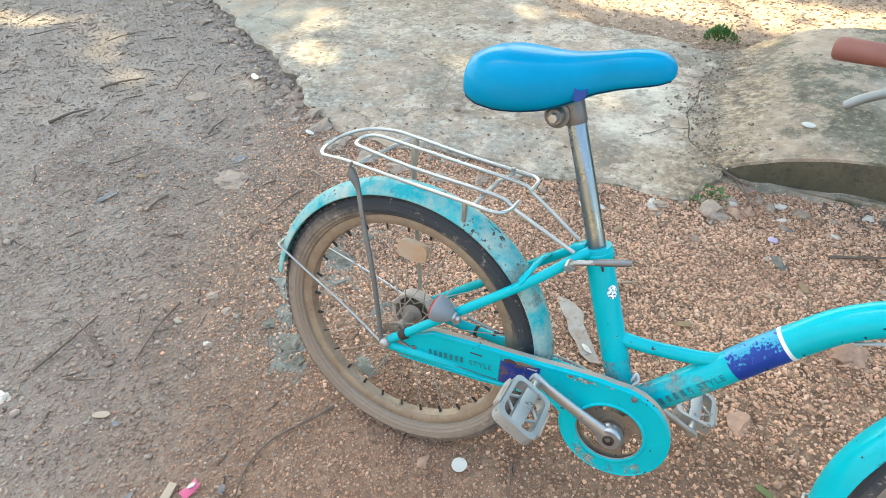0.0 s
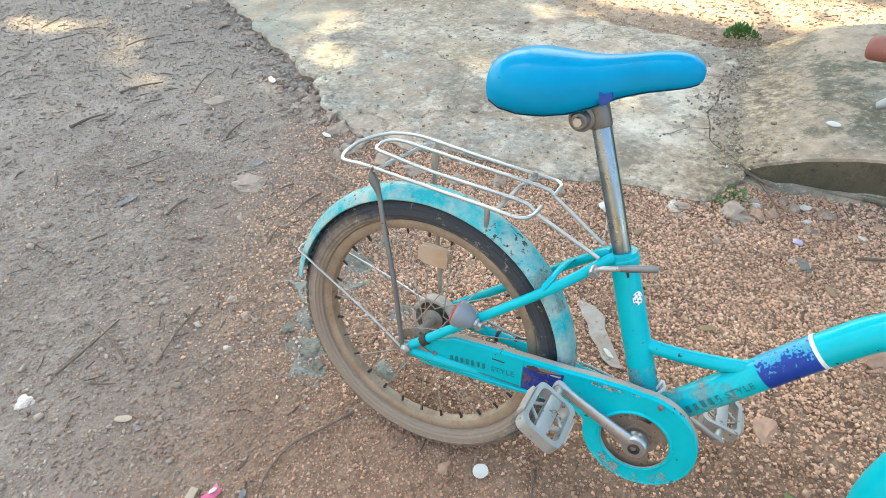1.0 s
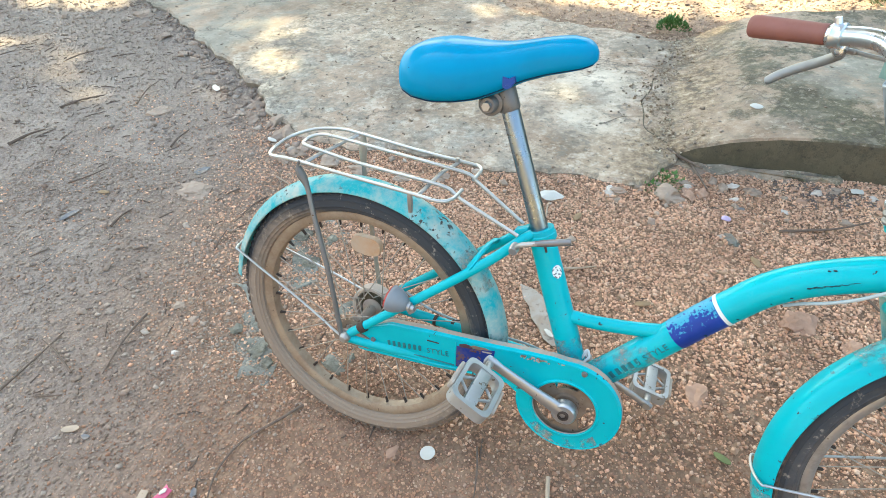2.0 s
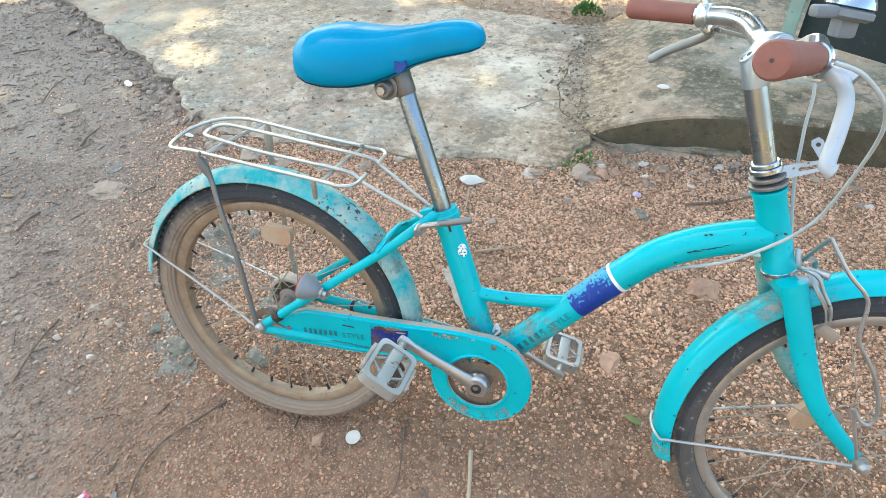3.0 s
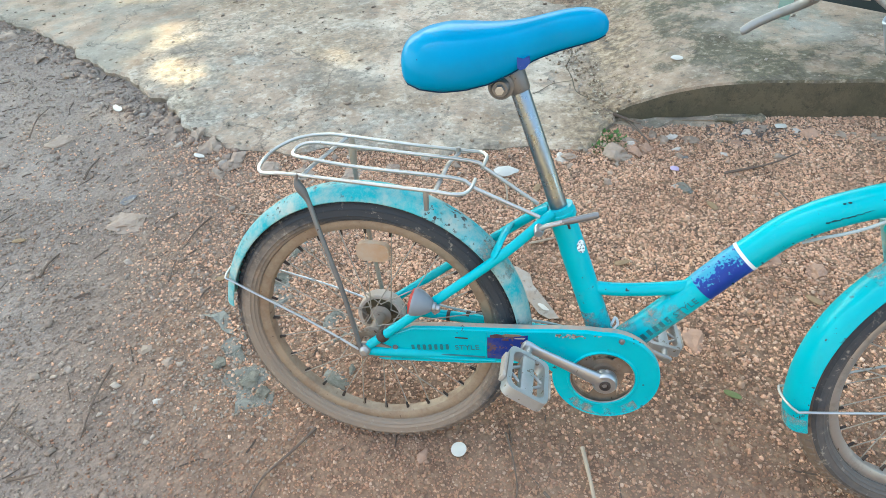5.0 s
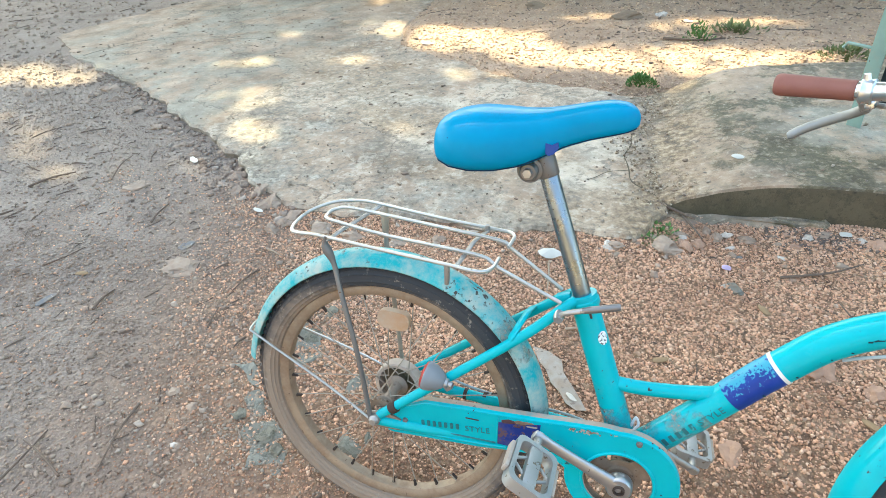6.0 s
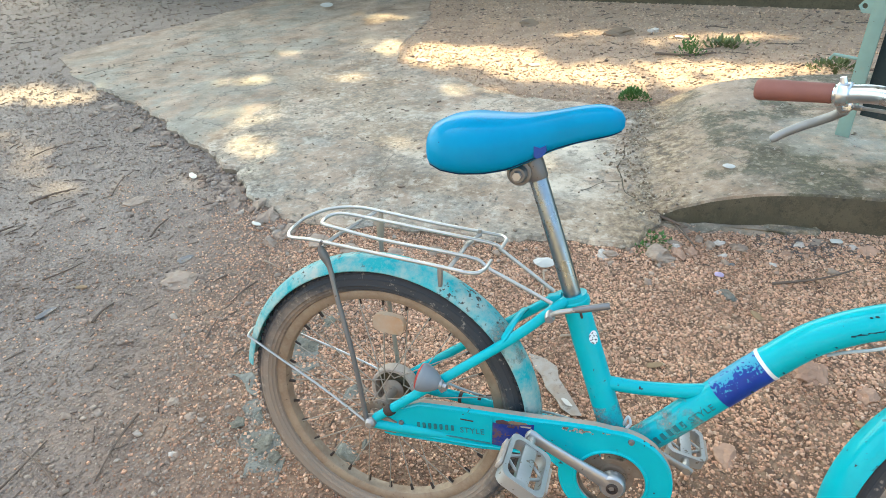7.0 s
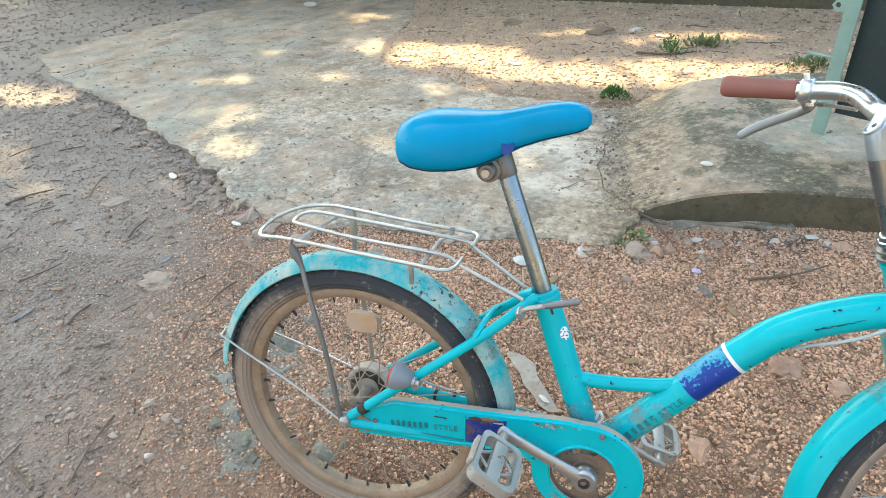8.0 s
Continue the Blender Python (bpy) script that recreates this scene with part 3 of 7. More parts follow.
def sweep(bm, pts, radius, n=14, closed=False, flat=1.0, up=None):
    """A tube along the points; radius is a number or one per point; flat squeezes it across."""
    P = [Vector(p) for p in pts]
    k = len(P)
    rad = [radius] * k if isinstance(radius, (int, float)) else list(radius)
    rings, prev = [], None
    for i in range(k):
        a = P[i - 1] if closed or i else P[i]
        c = P[(i + 1) % k] if closed or i < k - 1 else P[i]
        t = (c - a).normalized()
        if up is not None:
            side = t.cross(Vector(up)).normalized()
        elif prev is None:
            side = t.cross(Vector((0.13, 0.2, 0.97))).normalized()
        else:
            side = (prev - t * prev.dot(t)).normalized()
        prev = side
        other = t.cross(side)
        rings.append([bm.verts.new(P[i] + rad[i] * (side * math.cos(q) + other * math.sin(q) * flat)) for q in (2 * math.pi * j / n for j in range(n))])
    for i in range(k if closed else k - 1):
        r0, r1 = rings[i], rings[(i + 1) % k]
        for j in range(n):
            bm.faces.new((r0[j], r0[(j + 1) % n], r1[(j + 1) % n], r1[j]))
    if not closed:
        bm.faces.new(rings[0])
        bm.faces.new(rings[-1][::-1])
    return bm


def lathe(bm, prof, m=None, n=32, closed=True):
    """Turns the profile of (radius, along) round the local y axis."""
    m = m or Matrix()
    rings = []
    for r, y in prof:
        if r < 1e-6:
            rings.append([bm.verts.new(m @ Vector((0, y, 0)))] * n)
        else:
            rings.append([bm.verts.new(m @ Vector((r * math.cos(q), y, r * math.sin(q)))) for q in (2 * math.pi * j / n for j in range(n))])
    k = len(rings)
    for i in range(k if closed else k - 1):
        a, b = rings[i], rings[(i + 1) % k]
        for j in range(n):
            f = []
            for v in (a[j], a[(j + 1) % n], b[(j + 1) % n], b[j]):
                if v not in f:
                    f.append(v)
            if len(f) > 2:
                bm.faces.new(f)
    return bm


def box(bm, size, m=None, bevel=0.0):
    r = bmesh.ops.create_cube(bm, size=1.0, matrix=(m or Matrix()) @ Matrix.Diagonal((*size, 1)))
    if bevel:
        edges = list({e for v in r["verts"] for e in v.link_edges})
        bmesh.ops.bevel(bm, geom=edges, offset=bevel, segments=2, affect="EDGES", profile=0.5)
    return bm


def plate(bm, outline, holes, y0, y1, bevel=0.0):
    """A flat plate in the xz plane with holes, from y0 to y1."""
    edges = []
    for loop in (outline, *holes):
        vs = [bm.verts.new((x, y0, z)) for x, z in loop]
        edges += [bm.edges.new((vs[i], vs[(i + 1) % len(vs)])) for i in range(len(vs))]
    r = bmesh.ops.triangle_fill(bm, use_beauty=True, edges=edges)
    faces = [g for g in r["geom"] if isinstance(g, bmesh.types.BMFace)]
    ext = bmesh.ops.extrude_face_region(bm, geom=faces)
    bmesh.ops.translate(bm, verts=[g for g in ext["geom"] if isinstance(g, bmesh.types.BMVert)], vec=(0, y1 - y0, 0))
    return bm


def circle(cx, cz, r, n=40, a0=0.0, a1=360.0):
    return [(cx + r * math.cos(radians(a0 + (a1 - a0) * i / n)), cz + r * math.sin(radians(a0 + (a1 - a0) * i / n))) for i in range(n)]


def thing(name, m, label, category, group=""):
    e = new(name)
    e.matrix_basis = m
    e.empty_display_size = 0.1
    return tagged(e, label, category, group)


def from_arrays(name, verts, faces, material, smooth=False):
    me = bpy.data.meshes.new(name)
    me.from_pydata(verts.tolist() if hasattr(verts, "tolist") else verts, [], faces.tolist() if hasattr(faces, "tolist") else faces)
    if smooth:
        me.polygons.foreach_set("use_smooth", [True] * len(me.polygons))
    me.materials.append(material)
    return me

# ---- ground, slabs and wall ----
def spread(lo, hi, fine_lo, fine_hi, step):
    """Even steps between fine_lo and fine_hi, growing ones out to lo and hi."""
    mid = list(np.arange(fine_lo, fine_hi + step / 2, step))
    a, b, s = [], [], step
    while (a[-1] if a else mid[0]) > lo:
        s *= 1.5
        a.append(max(lo, (a[-1] if a else mid[0]) - s))
    s = step
    while (b[-1] if b else mid[-1]) < hi:
        s *= 1.5
        b.append(min(hi, (b[-1] if b else mid[-1]) + s))
    return a[::-1] + mid + b


def relief(x, y):
    near = math.exp(-((x * 0.3) ** 2 + ((y - 1) * 0.3) ** 2))
    dip = -0.036 * math.exp(-(((x - 1.02) / 0.36) ** 2 + ((y - 0.02) / 0.4) ** 2))
    rise = min(1.0, max(0.0, (y - 2.15) / 0.22))
    rise = 0.021 * rise * rise * (3 - 2 * rise)
    # gravel trodden up against the slab's broken front
    bank = min(1.0, max(0.0, (y - 0.84) / 0.13)) * min(1.0, max(0.0, (1.5 - y) / 0.2)) * min(1.0, max(0.0, (x + 1.0) / 0.3)) * min(1.0, max(0.0, (0.62 - x) / 0.12))
    bank = 0.013 * bank * bank * (3 - 2 * bank)
    return rise + bank + dip + near * (0.007 * noise.noise((x * 2.3, y * 2.3, 0.3)) + 0.004 * noise.noise((x * 9, y * 9, 4.1)) - 0.002)


def build_ground():
    xs, ys = spread(-600, 600, -3.2, 2.0, 0.045), spread(-400, 900, -0.9, 4.2, 0.045)
    verts = [(x, y, relief(x, y)) for y in ys for x in xs]
    w = len(xs)
    faces = [(j * w + i, j * w + i + 1, (j + 1) * w + i + 1, (j + 1) * w + i) for j in range(len(ys) - 1) for i in range(w - 1)]
    ob = new("ground", from_arrays("ground", verts, faces, M["ground"], True))
    return tagged(ob, "packed brown dirt path passing into loose reddish gravel", "ground", kind="structure")


def ragged(points, step=0.05, jitter=0.012, seed=1.0):
    """Cuts the outline into short pieces and roughens them."""
    out = []
    n = len(points)
    for i in range(n):
        a, b = Vector(points[i]), Vector(points[(i + 1) % n])
        k = max(1, min(60, int((b - a).length / step)))
        for s in range(k):
            p = a.lerp(b, s / k)
            q = (p.x * 7, p.y * 7, seed)
            out.append((p.x + jitter * noise.noise(q) + 0.6 * jitter * noise.noise((p.x * 23, p.y * 23, seed)),
                        p.y + jitter * noise.noise((q[1], q[0], seed + 3)) + 0.6 * jitter * noise.noise((p.y * 23, p.x * 23, seed + 5))))
    return out


def slab(name, outline, top, bottom, material, label, height=None, side=None):
    """A cast slab: its edge is ragged, its upper arris crumbled, its broken side of another material where given."""
    bm = bmesh.new()
    low = [bm.verts.new((x, y, bottom)) for x, y in outline]
    lift = height or (lambda x, y: top)
    cx, cy = sum(p[0] for p in outline) / len(outline), sum(p[1] for p in outline) / len(outline)
    mid = [bm.verts.new((x, y, lift(x, y) - 0.011 - 0.005 * noise.noise((x * 30, y * 30, 2)))) for x, y in outline]
    edge = []
    for x, y in outline:
        d = Vector((cx - x, cy - y)).normalized() * (0.011 + 0.007 * noise.noise((x * 40, y * 40, 6)))
        edge.append(bm.verts.new((x + d.x, y + d.y, lift(x, y))))
    n = len(outline)
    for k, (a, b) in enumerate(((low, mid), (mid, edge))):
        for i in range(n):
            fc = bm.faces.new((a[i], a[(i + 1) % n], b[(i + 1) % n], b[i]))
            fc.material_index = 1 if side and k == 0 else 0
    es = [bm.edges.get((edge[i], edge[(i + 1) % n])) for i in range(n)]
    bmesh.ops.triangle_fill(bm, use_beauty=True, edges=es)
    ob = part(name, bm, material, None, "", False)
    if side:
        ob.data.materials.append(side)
    return tagged(ob, label, "concrete slab", kind="structure")


SLAB = [(-2.81, 2.445), (-2.58, 2.337), (-2.17, 2.1), (-1.9, 1.96), (-1.58, 1.72), (-1.45, 1.6), (-1.34, 1.56), (-1.17, 1.42), (-0.97, 1.28), (-0.88, 1.15), (-0.72, 1.05), (-0.6, 0.99), (-0.46, 0.97), (-0.3, 1.0), (-0.05, 0.96),
        (0.04, 0.94), (0.16, 0.965), (0.28, 0.99), (0.385, 0.99), (0.49, 0.98), (0.538, 1.043), (0.6, 1.12), (0.6, 1.22), (0.57, 1.5), (0.55, 1.8), (0.56, 2.06), (0.45, 2.1), (0.16, 2.19), (0.0, 2.22), (-0.14, 2.3), (-0.33, 2.46),
        (-0.62, 2.63), (-0.81, 2.8), (-0.9, 3.18), (-0.9, 3.9), (-1.1, 4.6), (-2.0, 6.5), (-2.4, 6.5), (-2.7, 4.7), (-2.9, 4.0), (-3.13, 3.5), (-3.36, 3.05), (-3.34, 2.88), (-3.05, 2.66)]
RAISED = [(0.6, 1.165), (0.68, 1.155), (0.86, 1.165), (1.05, 1.165), (1.25, 1.16), (1.47, 1.155), (2.0, 1.12), (3.2, 1.0), (3.4, 2.5), (2.4, 2.45), (1.6, 2.36), (1.0, 2.25), (0.78, 2.18), (0.52, 2.08), (0.48, 1.8), (0.47, 1.5), (0.5, 1.28), (0.55, 1.2)]


def raised_height(x, y):
    """It bulges up steeply along the front, and rises gently further back."""
    soft = min(1.0, max(0.0, (x - 0.46) / 0.45))
    soft = 0.016 + 0.1 * soft * soft * (3 - 2 * soft)
    steep = 0.02 + 0.1 * (1 - math.exp(-max(0.0, x - 0.585) / 0.11))
    w = math.exp(-max(0.0, y - 1.16) / 0.22)
    return soft + (steep - soft) * w + 0.006 * noise.noise((x * 9, y * 9, 7))


build_ground()
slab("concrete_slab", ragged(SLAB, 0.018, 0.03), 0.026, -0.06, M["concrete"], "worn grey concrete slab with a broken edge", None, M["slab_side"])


def build_raised():
    """The higher slab: a fine grid clipped to its outline, so that it can rise from the lower one."""
    outline = ragged(RAISED, 0.04, 0.01, 9.0)
    bm = bmesh.new()
    n = len(outline)
    low = [bm.verts.new((x, y, -0.06)) for x, y in outline]
    lip = [bm.verts.new((x, y, raised_height(x, y) - 0.009)) for x, y in outline]
    loops = [low, lip]
    cx, cy = 1.35, 1.7
    for k in range(14):
        s = 1 - 0.006 if k == 0 else 1 - 0.07 * k
        ring = []
        for x, y in outline:
            px, py = cx + (x - cx) * s, cy + (y - cy) * s
            ring.append(bm.verts.new((px, py, raised_height(px, py) + 0.004 * noise.noise((px * 5, py * 5, 2)))))
        loops.append(ring)
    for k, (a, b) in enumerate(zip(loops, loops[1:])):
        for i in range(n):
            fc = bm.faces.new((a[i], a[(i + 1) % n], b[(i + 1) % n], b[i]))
            # only the upright faces get the darker plinth colour
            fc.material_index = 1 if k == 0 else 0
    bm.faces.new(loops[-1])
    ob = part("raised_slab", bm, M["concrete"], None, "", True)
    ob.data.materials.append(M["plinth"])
    return tagged(ob, "mossy raised concrete slab with a dark olive-brown front face", "concrete slab", kind="structure")


def build_crack(points, z, wide):
    """A crack in a slab, drawn as a thin dark strip on its surface."""
    bm = bmesh.new()
    line = smooth_path([(x, y, 0) for x, y in points], 10)
    n = len(line)
    pts = [Vector((p.x + 0.02 * noise.noise((p.x * 8, p.y * 8, 1)), p.y + 0.02 * noise.noise((p.x * 8, p.y * 8, 5)), z(p.x, p.y))) for p in line]
    sweep(bm, pts, [0.0015 + wide * abs(noise.noise((p.x * 6, p.y * 6, 9))) * (1 - 0.6 * k / n) for k, p in enumerate(pts)], 8, flat=0.14, up=(0, 0, 1))
    part("crack", bm, M["plinth"], next(o for o in scene.objects if o.name == "concrete_slab"), "crack drawn as a thin dark strip")


build_raised()
build_crack([(-2.78, 2.5), (-2.74, 2.6), (-2.687, 2.724), (-2.546, 2.846), (-2.3, 2.927), (-1.96, 2.9), (-1.72, 2.86)], lambda x, y: 0.0265, 0.013)
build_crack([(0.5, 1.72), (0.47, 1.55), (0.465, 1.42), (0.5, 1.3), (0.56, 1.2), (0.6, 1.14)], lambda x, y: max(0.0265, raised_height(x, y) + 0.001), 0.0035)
build_crack([(0.47, 1.38), (0.4, 1.36), (0.33, 1.3)], lambda x, y: 0.0265, 0.003)
CRUST = [(0.56, 1.12), (0.62, 1.128), (0.684, 1.112), (0.75, 1.118), (0.82, 1.106), (0.89, 1.115), (0.96, 1.118), (1.02, 1.14), (1.04, 1.19), (0.9, 1.19), (0.7, 1.19), (0.56, 1.19)]
slab("concrete_crust", ragged(CRUST, 0.01, 0.035, 3.0), 0.014, -0.04, M["concrete"], "crumbled rim of concrete at the foot of the raised slab", lambda x, y: 0.006 + 0.015 * noise.noise((x * 26, y * 26, 4)))


PATCHES = ([(-0.43, 0.315), (-0.39, 0.33), (-0.35, 0.28), (-0.3, 0.21), (-0.24, 0.175), (-0.19, 0.15), (-0.165, 0.1), (-0.19, 0.07), (-0.25, 0.06), (-0.31, 0.085), (-0.37, 0.125), (-0.39, 0.17), (-0.36, 0.23), (-0.4, 0.28)],
           [(-0.45, 0.54), (-0.43, 0.62), (-0.34, 0.61), (-0.24, 0.57), (-0.22, 0.5), (-0.25, 0.44), (-0.24, 0.37), (-0.27, 0.31), (-0.31, 0.34), (-0.35, 0.41), (-0.4, 0.46)],
           [(-0.15, 0.3), (-0.08, 0.32), (-0.04, 0.28), (-0.07, 0.23), (-0.13, 0.235)],
           [(-0.13, 0.17), (-0.08, 0.18), (-0.03, 0.15), (-0.05, 0.11), (-0.1, 0.12)])
for number, outline in enumerate(PATCHES, 1):
    slab("concrete_patch_%d" % number, ragged(outline, 0.012, 0.045, 5.0 + number), 0.006, -0.04, M["sunk"], "crumbling grey concrete patch sunk in the gravel", lambda x, y: 0.0014 + 0.011 * noise.noise((x * 22, y * 22, 1)) + relief(x, y))


def build_wall():
    a, b = Vector((-6.0, 6.0, 0)), Vector((6.0, 2.83, 0))
    d = (b - a).normalized()
    nrm = Vector((-d.y, d.x, 0))
    bm = bmesh.new()
    mid = (a + b) / 2 + nrm * 0.1
    m = Matrix.Translation(mid + Vector((0, 0, 0.35))) @ Matrix.Rotation(math.atan2(d.y, d.x), 4, "Z")
    box(bm, ((b - a).length, 0.2, 0.9), m, 0.012)
    return tagged(part("wall_north", bm, M["plinth"], None, "", False), "low dark grey wall behind the gravel strip", "wall", kind="structure")


build_wall()


def build_shade_wall():
    """An unseen plain wall, added behind the viewer to cut the sky light."""
    bm = bmesh.new()
    box(bm, (16.0, 0.2, 2.3), Matrix.Translation((0.5, -4.4, 1.1)), 0.01)
    return tagged(part("shade_wall", bm, M["concrete"], None, "", False), "unseen plain wall added to cut the sky light", "wall", kind="structure")


build_shade_wall()

# ---- the bicycle ----
R_TYRE, R_BEAD, HUB_Z = 0.25, 0.205, 0.25
bike = thing("bicycle", Matrix(((0.99863, 0.05099, 0.01177, 0.067), (-0.05234, 0.97303, 0.22464, 0.0248), (0.0, -0.22495, 0.97437, 0.0012), (0, 0, 0, 1))),
             "small turquoise city bicycle with blue saddle, leaning on the gravel", "bicycle")
AXIS_P, AXIS_D = Vector((0.765, 0, 0.469)), Vector((-0.352, 0, 0.936))
STEER = Matrix.Translation(AXIS_P) @ Matrix.Rotation(radians(10.5), 4, AXIS_D) @ Matrix.Translation(-AXIS_P)
STEM_TURN = Matrix.Translation(AXIS_P) @ Matrix.Rotation(radians(15.0), 4, AXIS_D) @ Matrix.Translation(-AXIS_P)
BAR_TURN = pose(0.657, 0, 0.757, -0.6, 0, 17.5) @ pose(-0.652, 0, -0.765)
FRONT_HUB = Vector((0.916, 0, 0.213))


def axis_at(z):
    return AXIS_P + AXIS_D * ((z - AXIS_P.z) / AXIS_D.z)


def bpart(name, bm, mat, label="", m=None, parent=None):
    return part(name, bm, M[mat], parent or bike, label, True, m)


def build_frame():
    bb = Vector((0.387, 0, 0.226))
    st_low, st_top = Vector((0.383, 0, 0.245)), Vector((0.298, 0, 0.488))
    bm = bmesh.new()
    ax = (st_top - st_low).normalized()
    pts = [st_low, st_low.lerp(st_top, 0.72), st_low.lerp(st_top, 0.78), st_low.lerp(st_top, 0.95), st_low.lerp(st_top, 0.955), st_top]
    sweep(bm, pts, [0.0198, 0.0198, 0.0192, 0.0192, 0.0208, 0.0208], 22)
    seat_tube = bpart("seat_tube", bm, "paint")
    bm = bmesh.new()
    sweep(bm, [st_low.lerp(st_top, k) for k in (0.02, 0.1, 0.2, 0.3)], 0.0201, 22)
    bpart("dried_mud", bm, "mudfilm", "film of dried mud", parent=seat_tube)
    bm = bmesh.new()
    sweep(bm, smooth_path([(0.386, -0.002, 0.277), (0.3895, -0.006, 0.29), (0.394, -0.005, 0.3015), (0.3985, -0.007, 0.291), (0.393, -0.009, 0.281), (0.401, -0.011, 0.276)], 5), 0.0021, 8)
    bpart("cable_tie", bm, "white", "knotted white cord", parent=seat_tube)
    # main tube, rising from the bottom bracket and bending over to the head
    bm = bmesh.new()
    line = smooth_path([(0.395, 0, 0.238), (0.446, 0, 0.291), (0.503, 0, 0.354), (0.541, 0, 0.397), (0.57, 0, 0.427), (0.607, 0, 0.463), (0.65, 0, 0.489), (0.7, 0, 0.508), (0.742, 0, 0.519)], 6)
    sweep(bm, line, 0.0225, 22)
    main = bpart("main_tube", bm, "paint")
    bm = bmesh.new()
    sweep(bm, line[2:11], 0.0228, 22)
    bpart("dried_mud", bm, "mudfilm", "brown dirt by the bottom bracket", parent=main)
    bm = bmesh.new()
    band = smooth_path([(0.512, 0, 0.364), (0.541, 0, 0.397), (0.562, 0, 0.419)], 8)
    sweep(bm, band, 0.0231, 22)
    bpart("blue_band", bm, "tube_band", "worn dark blue band", parent=main)
    bm = bmesh.new()
    sweep(bm, [(0.561, 0, 0.418), (0.5645, 0, 0.4215)], 0.0236, 22)
    bpart("white_ring", bm, "white", "white edge stripe", parent=main)
    # scrapes through the paint
    rnd = random.Random(5)
    bm = bmesh.new()
    for i in range(16):
        s = i / 15
        x, z = 0.646 + 0.047 * s, 0.487 + 0.0195 * s + rnd.uniform(-0.0008, 0.0008)
        L = rnd.uniform(0.003, 0.0055)
        box(bm, (L, 0.0016, rnd.uniform(0.0006, 0.0014) * (1.7 - 1.2 * s)), Matrix.Translation((x, -0.0222, z)) @ Matrix.Rotation(radians(rnd.uniform(-36, -8)), 4, "Y"))
    bpart("scrape", bm, "scratch", "dark jagged scrape through the paint", parent=main)
    for x, z, k in ((0.662, 0.5125, 0.0016), (0.668, 0.5145, 0.0019), (0.6, 0.449, 0.0013), (0.612, 0.454, 0.001), (0.58, 0.421, 0.0013), (0.72, 0.499, 0.0016), (0.632, 0.468, 0.0014), (0.548, 0.385, 0.0016)):
        bm = bmesh.new()
        bmesh.ops.create_icosphere(bm, subdivisions=1, radius=k, matrix=Matrix.Translation((x, -0.0205 if z < 0.5 else -0.016, z)) @ Matrix.Diagonal((1.4, 1, 0.8, 1)))
        bpart("paint_chip", bm, "scratch", parent=main)
    bm = bmesh.new()
    sweep(bm, smooth_path([(0.355, 0, 0.352), (0.40, 0, 0.351), (0.46, 0, 0.357), (0.505, 0, 0.366)], 4), 0.0105, 14)
    bpart("brace_tube", bm, "paint")
    bm = bmesh.new()
    lathe(bm, [(0.0, -0.036), (0.021, -0.036), (0.021, 0.036), (0.0, 0.036)], Matrix.Translation(bb), 24, False)
    bpart("bottom_bracket", bm, "rust", "rusty bottom bracket shell")
    for s in (-1, 1):
        bm = bmesh.new()
        sweep(bm, smooth_path([(-0.006, s * 0.062, 0.246), (0.03, s * 0.06, 0.274), (0.12, s * 0.052, 0.345), (0.22, s * 0.04, 0.424), (0.276, s * 0.022, 0.472), (0.29, s * 0.014, 0.482)], 4), 0.0075, 12)
        bpart("seat_stay", bm, "paint")
        bm = bmesh.new()
        sweep(bm, smooth_path([(0.0, s * 0.06, 0.244), (0.05, s * 0.058, 0.243), (0.2, s * 0.045, 0.24), (0.36, s * 0.028, 0.236)], 4), 0.009, 12)
        bpart("chain_stay", bm, "paint")
        if s > 0:
            for x in (0.118, 0.152):
                bm = bmesh.new()
                sweep(bm, [(x - 0.003, 0.0525, 0.2418), (x + 0.003, 0.052, 0.2416)], 0.0102, 14)
                bpart("cable_clip", bm, "nipple", "dark band clipped round the stay")
        bm = bmesh.new()
        plate(bm, [(-0.026, 0.236), (-0.004, 0.23), (0.04, 0.232), (0.042, 0.252), (0.012, 0.264), (-0.012, 0.256), (-0.028, 0.246)], [], s * 0.059 - 0.0025, s * 0.059 + 0.0025)
        bpart("dropout", bm, "rust", "rusty steel dropout")
    bm = bmesh.new()
    # solid dark bar in place of the slot's shaded opening
    box(bm, (0.0034, 0.003, 0.012), Matrix.Translation((0.3135, -0.0178, 0.466)) @ Matrix.Rotation(radians(-19), 4, "Y"), 0.001)
    bpart("clamp_slot", bm, "nipple", "dark slot below the clamp", parent=seat_tube)
    bm = bmesh.new()
    sweep(bm, [(0.026, -0.061, 0.2705), (0.0275, -0.061, 0.272), (0.034, -0.0605, 0.277), (0.0355, -0.0605, 0.278)], [0.009, 0.0098, 0.0098, 0.009], 14)
    bpart("stay_strap", bm, "nipple", "dark rusty strap round the stay")
    # flat bridge between the stays that holds the mudguard
    bm = bmesh.new()
    sweep(bm, [(0.2065, -0.044, 0.421), (0.2085, -0.0425, 0.4245), (0.2165, -0.02, 0.437), (0.2235, 0.0, 0.4465), (0.226, 0.02, 0.4435), (0.223, 0.037, 0.4315)], [0.006, 0.0078, 0.0078, 0.0078, 0.0078, 0.006], 12, flat=0.42)
    bpart("stay_bridge", bm, "paint", "flat bridge plate between the stays")
    # head tube and bearing rings
    lo, hi = axis_at(0.474), axis_at(0.582)
    bm = bmesh.new()
    sweep(bm, [lo, lo.lerp(hi, 0.06), lo.lerp(hi, 0.09), lo.lerp(hi, 0.92), lo.lerp(hi, 0.95), hi], [0.0215, 0.0215, 0.0195, 0.0195, 0.0215, 0.0215], 22)
